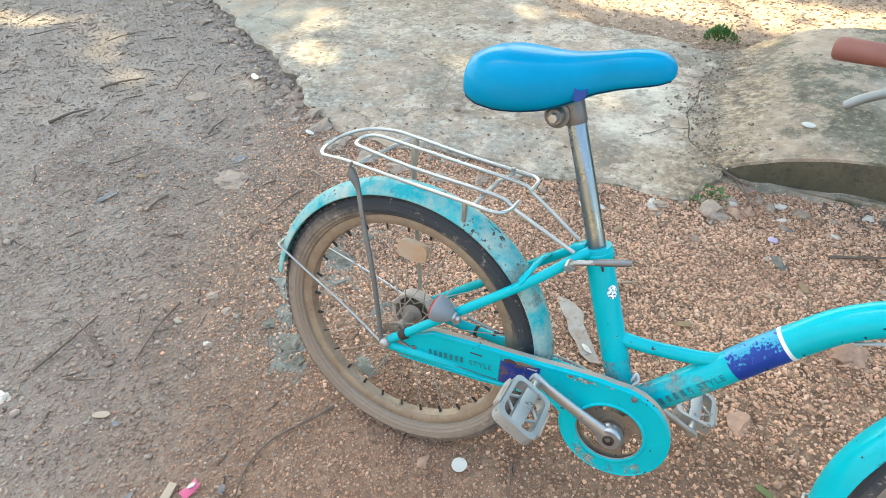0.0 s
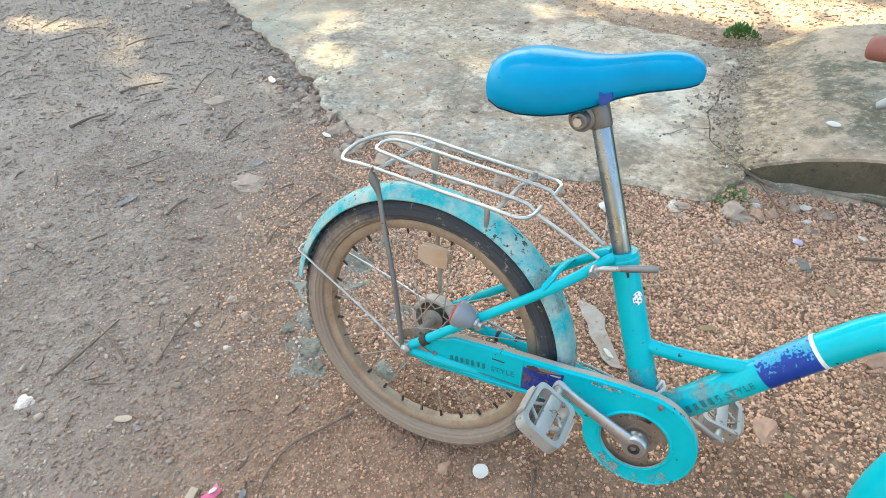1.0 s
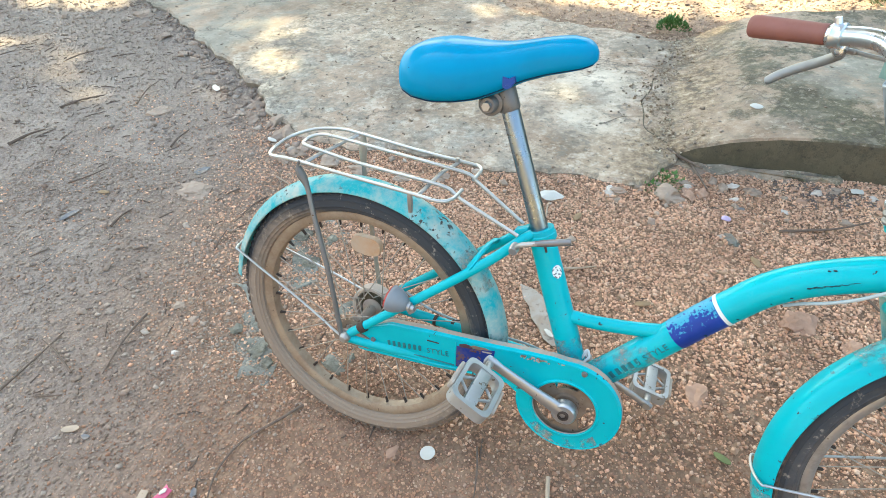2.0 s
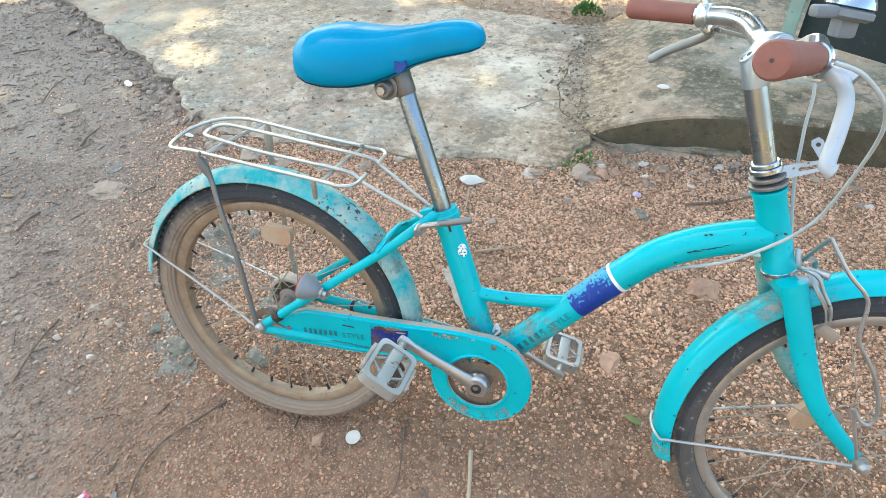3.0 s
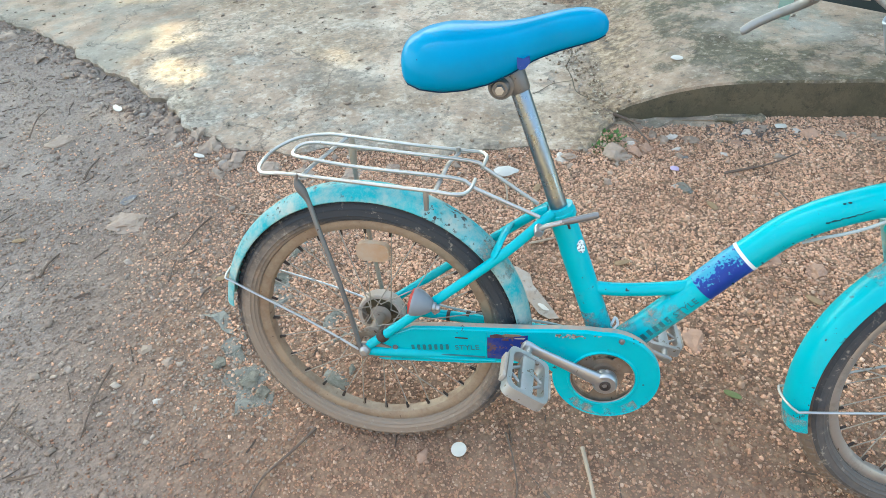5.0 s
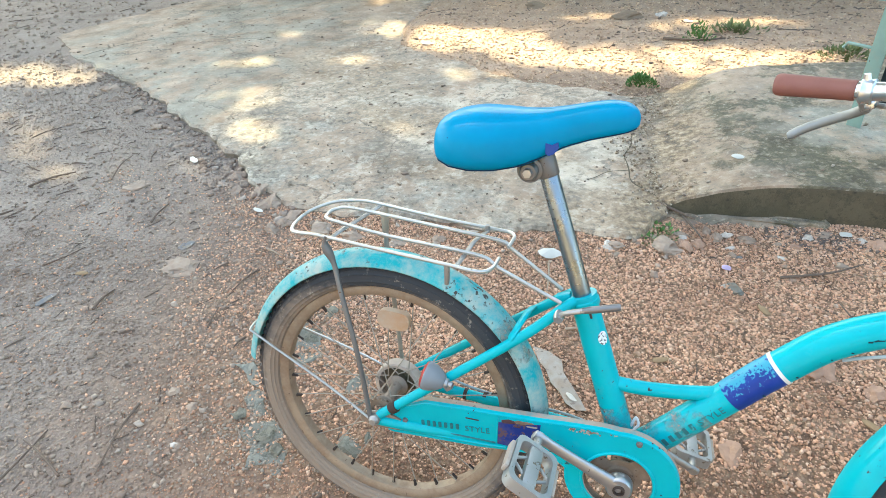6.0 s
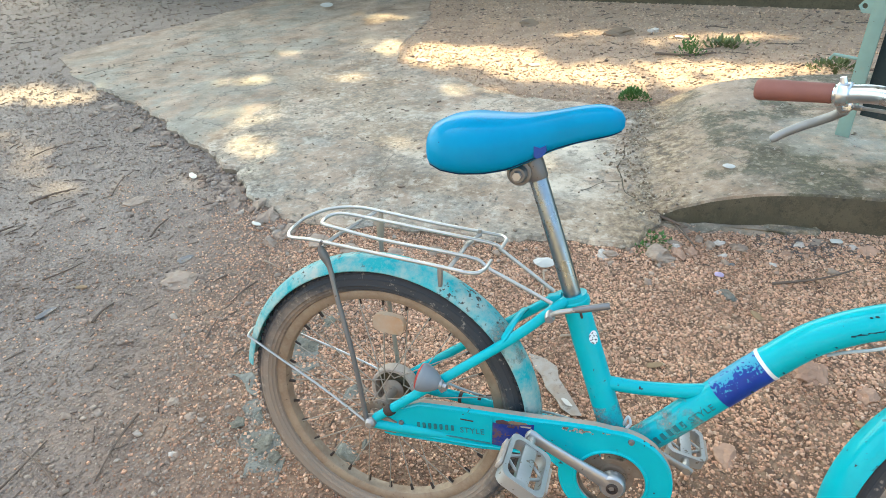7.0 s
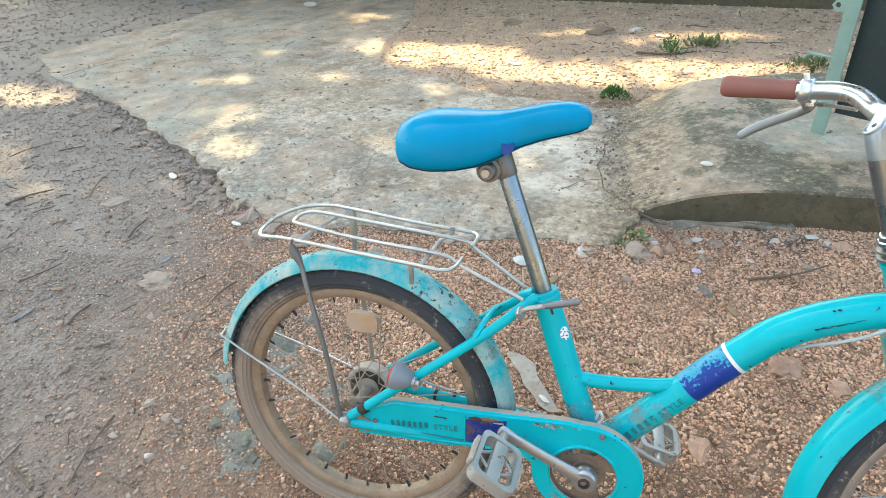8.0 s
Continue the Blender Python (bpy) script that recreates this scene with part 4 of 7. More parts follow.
    head = bpart("head_tube", bm, "paint")
    for z0, rad, h, mt in ((0.4715, 0.0225, 0.007, "chrome"), (0.4635, 0.019, 0.007, "steel"), (0.588, 0.0232, 0.005, "dark_steel"), (0.5965, 0.0215, 0.005, "dark_steel"), (0.6065, 0.0195, 0.007, "chrome"), (0.613, 0.017, 0.006, "chrome")):
        bm = bmesh.new()
        a, b = axis_at(z0 - h / 2), axis_at(z0 + h / 2)
        sweep(bm, [a, a.lerp(b, 0.2), a.lerp(b, 0.8), b], [rad * 0.93, rad, rad, rad * 0.93], 22)
        bpart("headset_ring", bm, mt)
    # small round sticker on the seat tube, chips in the paint of the main tube
    c = st_low.lerp(st_top, 0.742)
    bm = bmesh.new()
    rings = []
    for r in (0.0, 0.003, 0.0058, 0.0078):
        ring = []
        for j in range(18):
            q = 2 * math.pi * j / 18
            du, dv = r * math.cos(q), r * 1.35 * math.sin(q)
            ang = du / 0.0188 - math.pi / 2 + 0.85
            side = Vector((0.944, 0, 0.33))
            ring.append(bm.verts.new(c + ax * dv + 0.0201 * (side * math.cos(ang) + Vector((0, 1, 0)) * math.sin(ang))))
        rings.append(ring)
    for a, b in zip(rings, rings[1:]):
        for j in range(18):
            bm.faces.new((a[j], a[(j + 1) % 18], b[(j + 1) % 18], b[j]))
    bmesh.ops.remove_doubles(bm, verts=bm.verts, dist=1e-5)
    bpart("sticker", bm, "sticker", "small white round sticker with dark marks", parent=seat_tube)
    return main


def build_seat():
    ax = (Vector((0.298, 0, 0.488)) - Vector((0.383, 0, 0.245))).normalized()
    a, b = Vector((0.3, 0, 0.482)), Vector((0.2325, 0, 0.676))
    bm = bmesh.new()
    sweep(bm, [a - ax * 0.05, a, b - ax * 0.002, b], [0.0128, 0.0128, 0.0128, 0.0118], 22)
    post = bpart("seat_post", bm, "post_chrome", "scratched chrome seat post")
    # clamp collar with quick-release lever
    c = Vector((0.3, 0, 0.482))
    bm = bmesh.new()
    sweep(bm, [c - ax * 0.012, c - ax * 0.01, c - ax * 0.002, c - ax * 0.0005], [0.0208, 0.0222, 0.0222, 0.0208], 22)
    box(bm, (0.022, 0.017, 0.014), Matrix.Translation(c + Vector((-0.026, 0, -0.004))) @ Matrix.Rotation(radians(-20), 4, "Y"), 0.003)
    bpart("seat_clamp", bm, "paint")
    bm = bmesh.new()
    sweep(bm, [(0.272, -0.045, 0.464), (0.272, -0.038, 0.466), (0.272, 0.02, 0.468), (0.272, 0.026, 0.468)], [0.006, 0.0075, 0.0045, 0.008], 12)
    bpart("clamp_bolt", bm, "alloy")
    bm = bmesh.new()
    sweep(bm, smooth_path([(0.272, -0.038, 0.466), (0.281, -0.046, 0.477), (0.292, -0.048, 0.482), (0.31, -0.047, 0.487)], 4), 0.0032, 12, flat=1.2)
    lever = bpart("quick_release_lever", bm, "steel", "dull quick-release lever")
    bm = bmesh.new()
    sweep(bm, smooth_path([(0.304, -0.047, 0.4855), (0.312, -0.047, 0.4875), (0.335, -0.045, 0.493), (0.352, -0.043, 0.497)], 4), [0.0036] * 4 + [0.0042] * 8 + [0.0035], 12, flat=1.2)
    bpart("lever_sleeve", bm, "dark_steel", "dark worn lever sleeve", parent=lever)
    # saddle clip under the saddle
    bm = bmesh.new()
    c = Vector((0.2335, 0, 0.671))
    sweep(bm, [c - ax * 0.018, c - ax * 0.016, c + ax * 0.012, c + ax * 0.014], [0.0142, 0.0152, 0.0152, 0.0142], 20)
    lathe(bm, [(0, -0.03), (0.010, -0.03), (0.0125, -0.026), (0.0125, -0.018), (0.017, -0.017), (0.017, 0.017), (0.0125, 0.018), (0.0125, 0.03), (0, 0.03)], Matrix.Translation(Vector((0.216, 0, 0.664))), 22, False)
    clip = bpart("saddle_clip", bm, "dark_steel", "greasy dark steel saddle clip", parent=post)
    bm = bmesh.new()
    lathe(bm, [(0, -0.037), (0.006, -0.037), (0.0065, -0.029), (0, -0.029)], Matrix.Translation(Vector((0.216, 0, 0.664))), 6, False)
    bpart("clip_bolt", bm, "alloy", parent=post)
    for s in (-1, 1):
        bm = bmesh.new()
        sweep(bm, smooth_path([(0.11, s * 0.035, 0.692), (0.16, s * 0.022, 0.688), (0.21, s * 0.018, 0.69), (0.27, s * 0.012, 0.704), (0.32, s * 0.006, 0.726)], 4), 0.0035, 8)
        bpart("saddle_rail", bm, "steel", parent=post)
    # the saddle: broad rounded back, waist, long nose
    keys = np.array([  # x, half width, crown, skirt
        (0.085, 0.012, 0.706, 0.692), (0.0885, 0.034, 0.716, 0.681), (0.096, 0.052, 0.7275, 0.671), (0.117, 0.067, 0.7375, 0.664), (0.145, 0.072, 0.743, 0.661), (0.175, 0.068, 0.7425, 0.663), (0.205, 0.056, 0.7415, 0.669),
        (0.232, 0.044, 0.743, 0.681), (0.26, 0.036, 0.748, 0.697), (0.29, 0.032, 0.7545, 0.7075), (0.315, 0.03, 0.7575, 0.714), (0.333, 0.0255, 0.755, 0.719), (0.343, 0.0165, 0.748, 0.724), (0.347, 0.006, 0.74, 0.73)])
    t = np.linspace(0, 1, 44)
    t = 0.5 - 0.5 * np.cos(np.pi * t)
    xs = keys[0, 0] + (keys[-1, 0] - keys[0, 0]) * t
    bm = bmesh.new()
    rings, n = [], 36
    for x in xs:
        w, top, low = (np.interp(x, keys[:, 0], keys[:, i]) for i in (1, 2, 3))
        ring = []
        for j in range(n):
            q = 2 * math.pi * j / n
            cx, cz = math.cos(q), math.sin(q)
            sup = lambda v, e: math.copysign(abs(v) ** e, v)
            y = w * sup(cx, 0.75)
            z = (low + (top - low) * (0.42 + 0.58 * sup(cz, 0.9))) if cz >= 0 else low + (top - low) * 0.42 * (1 - sup(-cz, 0.5))
            ring.append(bm.verts.new((x, y, z)))
        rings.append(ring)
    for a, b in zip(rings, rings[1:]):
        for j in range(n):
            bm.faces.new((a[j], a[(j + 1) % n], b[(j + 1) % n], b[j]))
    bm.faces.new(rings[0])
    bm.faces.new(rings[-1])
    for _ in range(2):
        bmesh.ops.smooth_vert(bm, verts=bm.verts, factor=0.4, use_axis_x=True, use_axis_y=True, use_axis_z=True)
    sad = bpart("saddle", bm, "saddle", "bright blue vinyl saddle")
    # thin dark line round the lower edge, painting in the underside's shade
    loop = []
    for s in (-1, 1):
        row = [(x, s * 0.85 * w, low + 0.09 * (top - low)) for x, w, top, low in (tuple(np.interp(x, keys[:, 0], keys[:, k]) if k else x for k in range(4)) for x in np.linspace(0.09, 0.343, 30))]
        loop += row if s < 0 else row[::-1]
    bm = bmesh.new()
    sweep(bm, [tuple(float(v) for v in p) for p in loop], 0.0009, 8, True)
    bpart("underside_line", bm, "saddle_shade", "dark line put in for the saddle's shaded underside", parent=sad)
    bm = bmesh.new()
    plate(bm, [(0.238, 0.707), (0.246, 0.7045), (0.253, 0.708), (0.2545, 0.701), (0.249, 0.6935), (0.243, 0.691), (0.2385, 0.6935)], [], -0.0455, -0.036)
    bpart("badge", bm, "navy", "torn navy badge", Matrix.Translation((0, 0.003, 0)), parent=sad)
    return sad


def wheel(name, hub, rim_mat, wall_mat, m, spokes, left_drum):
    """A spoked wheel about the y axis: hub, rim, tyre, spokes; the parts hang under the hub."""
    base = m @ Matrix.Translation(hub)
    bm = bmesh.new()
    w = 0.03
    lathe(bm, [(0, -w - 0.012), (0.0065, -w - 0.012), (0.0075, -w - 0.002), (0.0165, -w), (0.0172, -w + 0.0018), (0.0095, -w + 0.004), (0.0085, 0), (0.0095, w - 0.005), (0.0195, w - 0.0022), (0.0185, w), (0.0085, w + 0.002), (0.0075, w + 0.012), (0, w + 0.012)], None, 26, False)
    sweep(bm, [(0, -0.078, 0), (0, 0.078, 0)], 0.0048, 10)
    wh = bpart(name, bm, "drum", "spoked wheel with rusty hub", base)
    for s in (-1, 1):
        bm = bmesh.new()
        lathe(bm, [(0, s * 0.062), (0.0125, s * 0.062), (0.0125, s * 0.064), (0.0092, s * 0.0645), (0.0092, s * 0.073), (0.007, s * 0.075), (0.0055, s * 0.079), (0, s * 0.08)], None, 12, False)
        bpart("axle_nut", bm, "steel", parent=wh)
    bm = bmesh.new()
    lathe(bm, [(0.2045, -0.0135), (0.2075, -0.0125), (0.2075, -0.0105), (0.199, -0.0095), (0.1965, 0), (0.199, 0.0095), (0.2075, 0.0105), (0.2075, 0.0125), (0.2045, 0.0135), (0.1965, 0.0125), (0.1915, 0.0095), (0.189, 0.0), (0.1915, -0.0095), (0.1965, -0.0125)], None, 96)
    bpart("rim", bm, rim_mat, "dust-caked metal rim", parent=wh)
    # tyre: sidewalls and tread apart
    bm = bmesh.new()
    prof = []
    for i in range(9):
        q = radians(-62 + 124 * i / 8)
        prof.append((0.2265 + 0.0225 * math.cos(q), 0.0232 * math.sin(q)))
    for i in range(9):
        q = radians(62 - 124 * i / 8)
        prof.append((0.2265 + 0.0195 * math.cos(q), 0.0202 * math.sin(q)))
    lathe(bm, prof, None, 128)
    # tread blocks in three rows
    for row, (ang, cnt) in enumerate(((-44, 96), (0, 84), (44, 96))):
        for i in range(cnt):
            a = 2 * math.pi * (i + 0.5 * (row % 2)) / cnt
            q = radians(ang)
            r = 0.2265 + 0.0228 * math.cos(q)
            mm = Matrix.Rotation(-a, 4, "Y") @ Matrix.Translation((r, 0.0234 * math.sin(q), 0)) @ Matrix.Rotation(q, 4, "Z")
            sx, sy, sz = 0.0036, 0.0095, 0.0095
            vs = [bm.verts.new(mm @ Vector((dx * sx / 2, dy * sy / 2 * (0.8 if dx > 0 else 1), dz * sz / 2 * (0.8 if dx > 0 else 1)))) for dx in (-1, 1) for dy in (-1, 1) for dz in (-1, 1)]
            for f in ((4, 5, 7, 6), (0, 1, 5, 4), (2, 3, 7, 6), (0, 2, 6, 4), (1, 3, 7, 5)):
                bm.faces.new([vs[k] for k in f])
    tyre = bpart("tyre", bm, "tread", "black tyre with worn block tread", parent=wh)
    for s in (-1, 1):
        bm = bmesh.new()
        prof = []
        for i in range(26):
            q = radians(58 + 100 * i / 25)
            k = 1.055 if i in (5, 12, 16, 20) else 1.0
            prof.append((0.2265 + 0.0218 * math.cos(q) * k, s * 0.0226 * math.sin(q) * k))
        for i in range(8):
            q = radians(158 - 100 * i / 7)
            prof.append((0.2265 + 0.0195 * math.cos(q), s * 0.0202 * math.sin(q)))
        lathe(bm, prof, None, 96)
        bpart("sidewall", bm, wall_mat, "mud-caked sidewall", parent=wh)
    # spokes share two meshes
    meshes = []
    for s in (-1, 1):
        for k in (-1, 1):
            bm = bmesh.new()
            a = radians(48 * k)
            p0 = Vector((0.0225 * math.cos(a), s * 0.029, 0.0225 * math.sin(a)))
            p1 = Vector((0.192, s * 0.003, 0))
            sweep(bm, [p0, p0.lerp(p1, 0.5), p1], 0.001, 6)
            meshes.append(bm)
    first = []
    step = 2 * math.pi / spokes
    for i in range(spokes):
        kind = i % 4
        mm = Matrix.Rotation(-step * i, 4, "Y")
        if i < 4:
            ob = bpart("spoke", meshes[kind], "spoke", "", mm, wh)
            first.append(ob.data)
        else:
            ob = new("spoke", first[kind])
            ob.parent = wh
            ob.matrix_basis = mm
    bm = bmesh.new()
    sweep(bm, [(0.1785, 0, 0), (0.18, 0, 0), (0.187, 0, 0), (0.1905, 0, 0)], [0.0015, 0.0023, 0.0025, 0.0036], 8)
    nip = bpart("nipple", bm, "nipple", "", Matrix(), wh)
    for i in range(1, spokes):
        ob = new("nipple", nip.data)
        ob.parent = wh
        ob.matrix_basis = Matrix.Rotation(-step * i, 4, "Y")
    if left_drum:
        bm = bmesh.new()
        lathe(bm, [(0.0345, 0.028), (0.0395, 0.027), (0.0415, 0.029), (0.0415, 0.049), (0.038, 0.051), (0.0345, 0.05)], None, 44)
        drum = bpart("brake_drum", bm, "drum_rim", "dust-caked band brake drum", parent=wh)
        bm = bmesh.new()
        lathe(bm, [(0, 0.041), (0.012, 0.041), (0.014, 0.045), (0.0336, 0.046), (0.0336, 0.049), (0, 0.049)], None, 36, False)
        for q in (0.4, 1.7, 2.9, 4.2, 5.4):
            box(bm, (0.008, 0.003, 0.005), Matrix.Rotation(q, 4, "Y") @ Matrix.Translation((0.024, 0.0445, 0)), 0.001)
        bpart("drum_plate", bm, "drum_plate", "dark olive-brown plate inside the drum", parent=drum)
        bm = bmesh.new()
        plate(bm, circle(0, 0, 0.0205, 36), [circle(0, 0, 0.012, 20)], -0.047, -0.0445)
        for k in range(16):
            q = 2 * math.pi * k / 16
            box(bm, (0.005, 0.0022, 0.0042), Matrix.Rotation(-q, 4, "Y") @ Matrix.Translation((0.022, -0.0457, 0)))
        bpart("sprocket", bm, "rust", "small rusty sprocket", parent=wh)
    return wh


def wheel_reflector(wh, angle, r):
    bm = bmesh.new()
    ca, sa = math.cos(radians(angle)), math.sin(radians(angle))
    out = []
    for i in range(24):
        q = 2 * math.pi * i / 24
        du, dv = 0.0165 * math.copysign(abs(math.cos(q)) ** 0.6, math.cos(q)), 0.027 * math.copysign(abs(math.sin(q)) ** 0.6, math.sin(q))
        out.append(((r + du) * ca - dv * sa, (r + du) * sa + dv * ca))
    plate(bm, out, [], -0.007, 0.005)
    bpart("wheel_reflector", bm, "amber", "dusty amber wheel reflector", parent=wh)


def mudguard(name, hub, r, a0, a1, m, mat, label):
    """A curved guard with a rounded section and rolled edges, round the y axis."""
    bm = bmesh.new()
    k, n = 64, 12
    rings = []
    sec = []
    for i in range(n + 1):
        q = -1 + 2 * i / n
        sec.append((r - 0.019 * abs(q) ** 2.2, 0.0285 * math.sin(q * 1.2) / math.sin(1.2)))
    inner = [(a - 0.0016, b * 0.965) for a, b in sec[::-1]]
    full = sec + inner
    for i in range(k + 1):
        a = radians(a0 + (a1 - a0) * i / k)
        rings.append([bm.verts.new((hub.x + rr * math.cos(a), yy, hub.z + rr * math.sin(a))) for rr, yy in full])
    c = len(full)
    for p, q in zip(rings, rings[1:]):
        for j in range(c):
            bm.faces.new((p[j], p[(j + 1) % c], q[(j + 1) % c], q[j]))
    for ring in (rings[0], rings[-1]):
        for j in range(n):
            bm.faces.new((ring[j], ring[j + 1], ring[c - 2 - j], ring[c - 1 - j]))
    return bpart(name, bm, mat, label, m)


def build_wheels():
    I = Matrix()
    back = wheel("rear_wheel", Vector((0, 0, HUB_Z)), "rim", "wall_rubber", I, 28, True)
    wheel_reflector(back, 86, 0.148)
    front = wheel("front_wheel", FRONT_HUB, "rim_clean", "wall_grey", STEER, 28, False)
    wheel_reflector(front, 150, 0.062)
    mudguard("rear_mudguard", Vector((0, 0, HUB_Z)), 0.2665, -8, 171, I, "faded", "sun-faded scratched turquoise mudguard")
    mudguard("front_mudguard", FRONT_HUB, 0.2665, 22, 195, STEER, "paint", "turquoise front mudguard with chipped edge")
    mud = mudguard("dried_mud", FRONT_HUB, 0.2671, 108, 136, STEER, "mudfilm", "film of dried grey mud by the fork")
    mud.parent = next(o for o in bike.children if o.name == "front_mudguard")
    mud.matrix_basis = Matrix()
    tip_mud = mudguard("dried_mud", FRONT_HUB, 0.2671, 189, 195, STEER, "mudfilm", "dried mud on the guard's tip")
    tip_mud.parent = mud.parent
    tip_mud.matrix_basis = Matrix()
    rear_guard = next(o for o in bike.children if o.name == "rear_mudguard")
    for a0, a1 in ((28, 44), (-8, 12)):
        film = mudguard("dried_mud", Vector((0, 0, HUB_Z)), 0.2671, a0, a1, I, "mudfilm", "dried mud and worn primer on the guard")
        film.parent = rear_guard
        film.matrix_basis = Matrix()
    # wire loops that hold the guards
    for hub, a, m, nm in ((Vector((0, 0, HUB_Z)), 158, I, "guard_stay"), (FRONT_HUB, 184.5, STEER, "guard_stay")):
        c, s = math.cos(radians(a)), math.sin(radians(a))
        tip = lambda r, y: (hub.x + r * c, y, hub.z + r * s)
        bm = bmesh.new()
        near = [(hub.x - 0.012, -0.066, hub.z - 0.002), tip(0.1, -0.054), tip(0.2, -0.04), tip(0.252, -0.032), tip(0.2635, -0.0285), tip(0.2685, 0)]
        far = [(x, -y, z) for x, y, z in near[-2::-1]]
        sweep(bm, smooth_path(near + far, 4), 0.0021, 8)
        bpart(nm, bm, "galv", "bent wire mudguard stay", m)
    return back, front


def build_drive():
    bb = (0.381, 0.2245)
    # chain guard outline: long tapering arm that opens into a disc
    R = 0.0795
    cx, cz = 0.3825, 0.2245
    disc = circle(cx, cz, R, 52, 96, -188)
    arm = [(0.0065, 0.2541), (0.0421, 0.2724), (0.0805, 0.2905), (0.14, 0.2945), (0.1976, 0.297), (0.262, 0.3), (0.31, 0.3035), (0.35, 0.3055)]
    out = arm + disc + [(0.285, 0.241), (0.25, 0.2405), (0.2167, 0.2385), (0.168, 0.2325), (0.106, 0.2295), (0.03, 0.2255), (0.0205, 0.2265), (0.0118, 0.2393)]
    hole = circle(0.378, 0.2215, 0.0495, 44)
    bm = bmesh.new()
    plate(bm, out, [hole], -0.058, -0.0565)
    guard = bpart("chain_guard", bm, "paint", "turquoise pressed-steel chain guard")
    bm = bmesh.new()
    sweep(bm, [(x, -0.0568, z) for x, z in out], 0.002, 8, True)
    bpart("guard_rim", bm, "paint", parent=guard)
    # its rounded shoulder and the narrow flange turned in behind it
    top = arm[1:] + circle(cx, cz, R, 44, 96, -120)
    for name, mat, rows, label in (("guard_shoulder", "paint", ((-0.0572, 0.0), (-0.0545, 0.0016), (-0.051, 0.0022), (-0.051, 0.0006), (-0.0565, -0.0012)), ""), ("guard_flange", "flange", ((-0.051, 0.0022), (-0.0445, 0.0022), (-0.039, 0.0012), (-0.039, -0.0006), (-0.051, 0.0006)), "dusty scraped upper flange")):
        bm = bmesh.new()
        rings = []
        for y, d in rows:
            ring = []
            for k, (x, z) in enumerate(top):
                a, b = Vector(top[max(k - 1, 0)]), Vector(top[min(k + 1, len(top) - 1)])
                nrm = Vector((-(b - a).y, (b - a).x)).normalized()
                ring.append(bm.verts.new((x + nrm.x * d, y, z + nrm.y * d)))
            rings.append(ring)
        for p, q in zip(rings, rings[1:] + rings[:1]):
            for k in range(len(top) - 1):
                bm.faces.new((p[k], p[k + 1], q[k + 1], q[k]))
        bpart(name, bm, mat, label, parent=guard)
    bm = bmesh.new()
    sweep(bm, [(x, -0.0582, z) for x, z in circle(0.378, 0.2215, 0.0515, 52)], 0.0026, 10, True)
    bpart("guard_ring", bm, "paint", parent=guard)
    bm = bmesh.new()
    sweep(bm, [(x, -0.0572, z) for x, z in circle(0.378, 0.2215, 0.0492, 52)], 0.0013, 8, True)
    bpart("hole_edge", bm, "steel", "bare worn edge of the hole", parent=guard)
    bm = bmesh.new()
    plate(bm, circle(cx, cz, 0.0772, 30, 222, 318) + circle(cx, cz, 0.061, 30, 318, 222), [], -0.0592, -0.0586)
    bpart("dried_mud", bm, "mudfilm", "film of dried mud on the guard", parent=guard)
    # the pressed panel on the arm: its groove's shade drawn as a dark bead, raised lip under it
    bm = bmesh.new()
    sweep(bm, smooth_path([(0.022, -0.0582, 0.2415), (0.047, -0.0584, 0.2437), (0.1065, -0.0584, 0.2448), (0.196, -0.0584, 0.2462)], 5), 0.0014, 8)
    bpart("guard_crease", bm, "ink", "pressed groove, its shade drawn as a dark bead", parent=guard)
    bm = bmesh.new()
    sweep(bm, smooth_path([(0.024, -0.0582, 0.233), (0.06, -0.0584, 0.2355), (0.1065, -0.0584, 0.2375), (0.168, -0.0584, 0.2395), (0.212, -0.0584, 0.2425)], 5), [0.003] * 3 + [0.0045] * 15 + [0.0035] * 3, 10, flat=0.5)
    bpart("guard_lip", bm, "paint", parent=guard)
    bm = bmesh.new()
    sweep(bm, [(0.1975, -0.0584, 0.2465), (0.1975, -0.0584, 0.2925)], 0.0012, 8)
    bpart("panel_edge", bm, "paint", parent=guard)
    bm = bmesh.new()
    plate(bm, [(0.199, 0.2455), (0.2585, 0.245), (0.262, 0.295), (0.23, 0.2885), (0.199, 0.2855)], [], -0.0589, -0.0577)
    bpart("guard_band", bm, "guard_band", "worn dark blue band", parent=guard)
    rnd = random.Random(4)
    for x, z, w, h, mt in ((0.214, 0.2895, 0.026, 0.0075, "scar"), (0.236, 0.2925, 0.03, 0.006, "rust"), (0.25, 0.2885, 0.02, 0.0035, "card"), (0.228, 0.2835, 0.012, 0.003, "scar")):
        bm = bmesh.new()
        plate(bm, [(x + 0.5 * w * math.cos(q) * rnd.uniform(0.75, 1.1), z + 0.04 * w * math.cos(q) + 0.5 * h * math.sin(q) * rnd.uniform(0.6, 1.15)) for q in (2 * math.pi * k / 12 for k in range(12))], [], -0.0594, -0.0577)
        bpart("worn_patch", bm, mt, "scraped patch above the blue band", parent=guard)
    bm = bmesh.new()
    # the slot is a dark bar on the face, its shade in the colour
    box(bm, (0.021, 0.001, 0.0022), Matrix.Translation((0.158, -0.0585, 0.2808)), 0.0004)
    bpart("guard_slot", bm, "nipple", "narrow dark slot", parent=guard)
    rnd = random.Random(11)
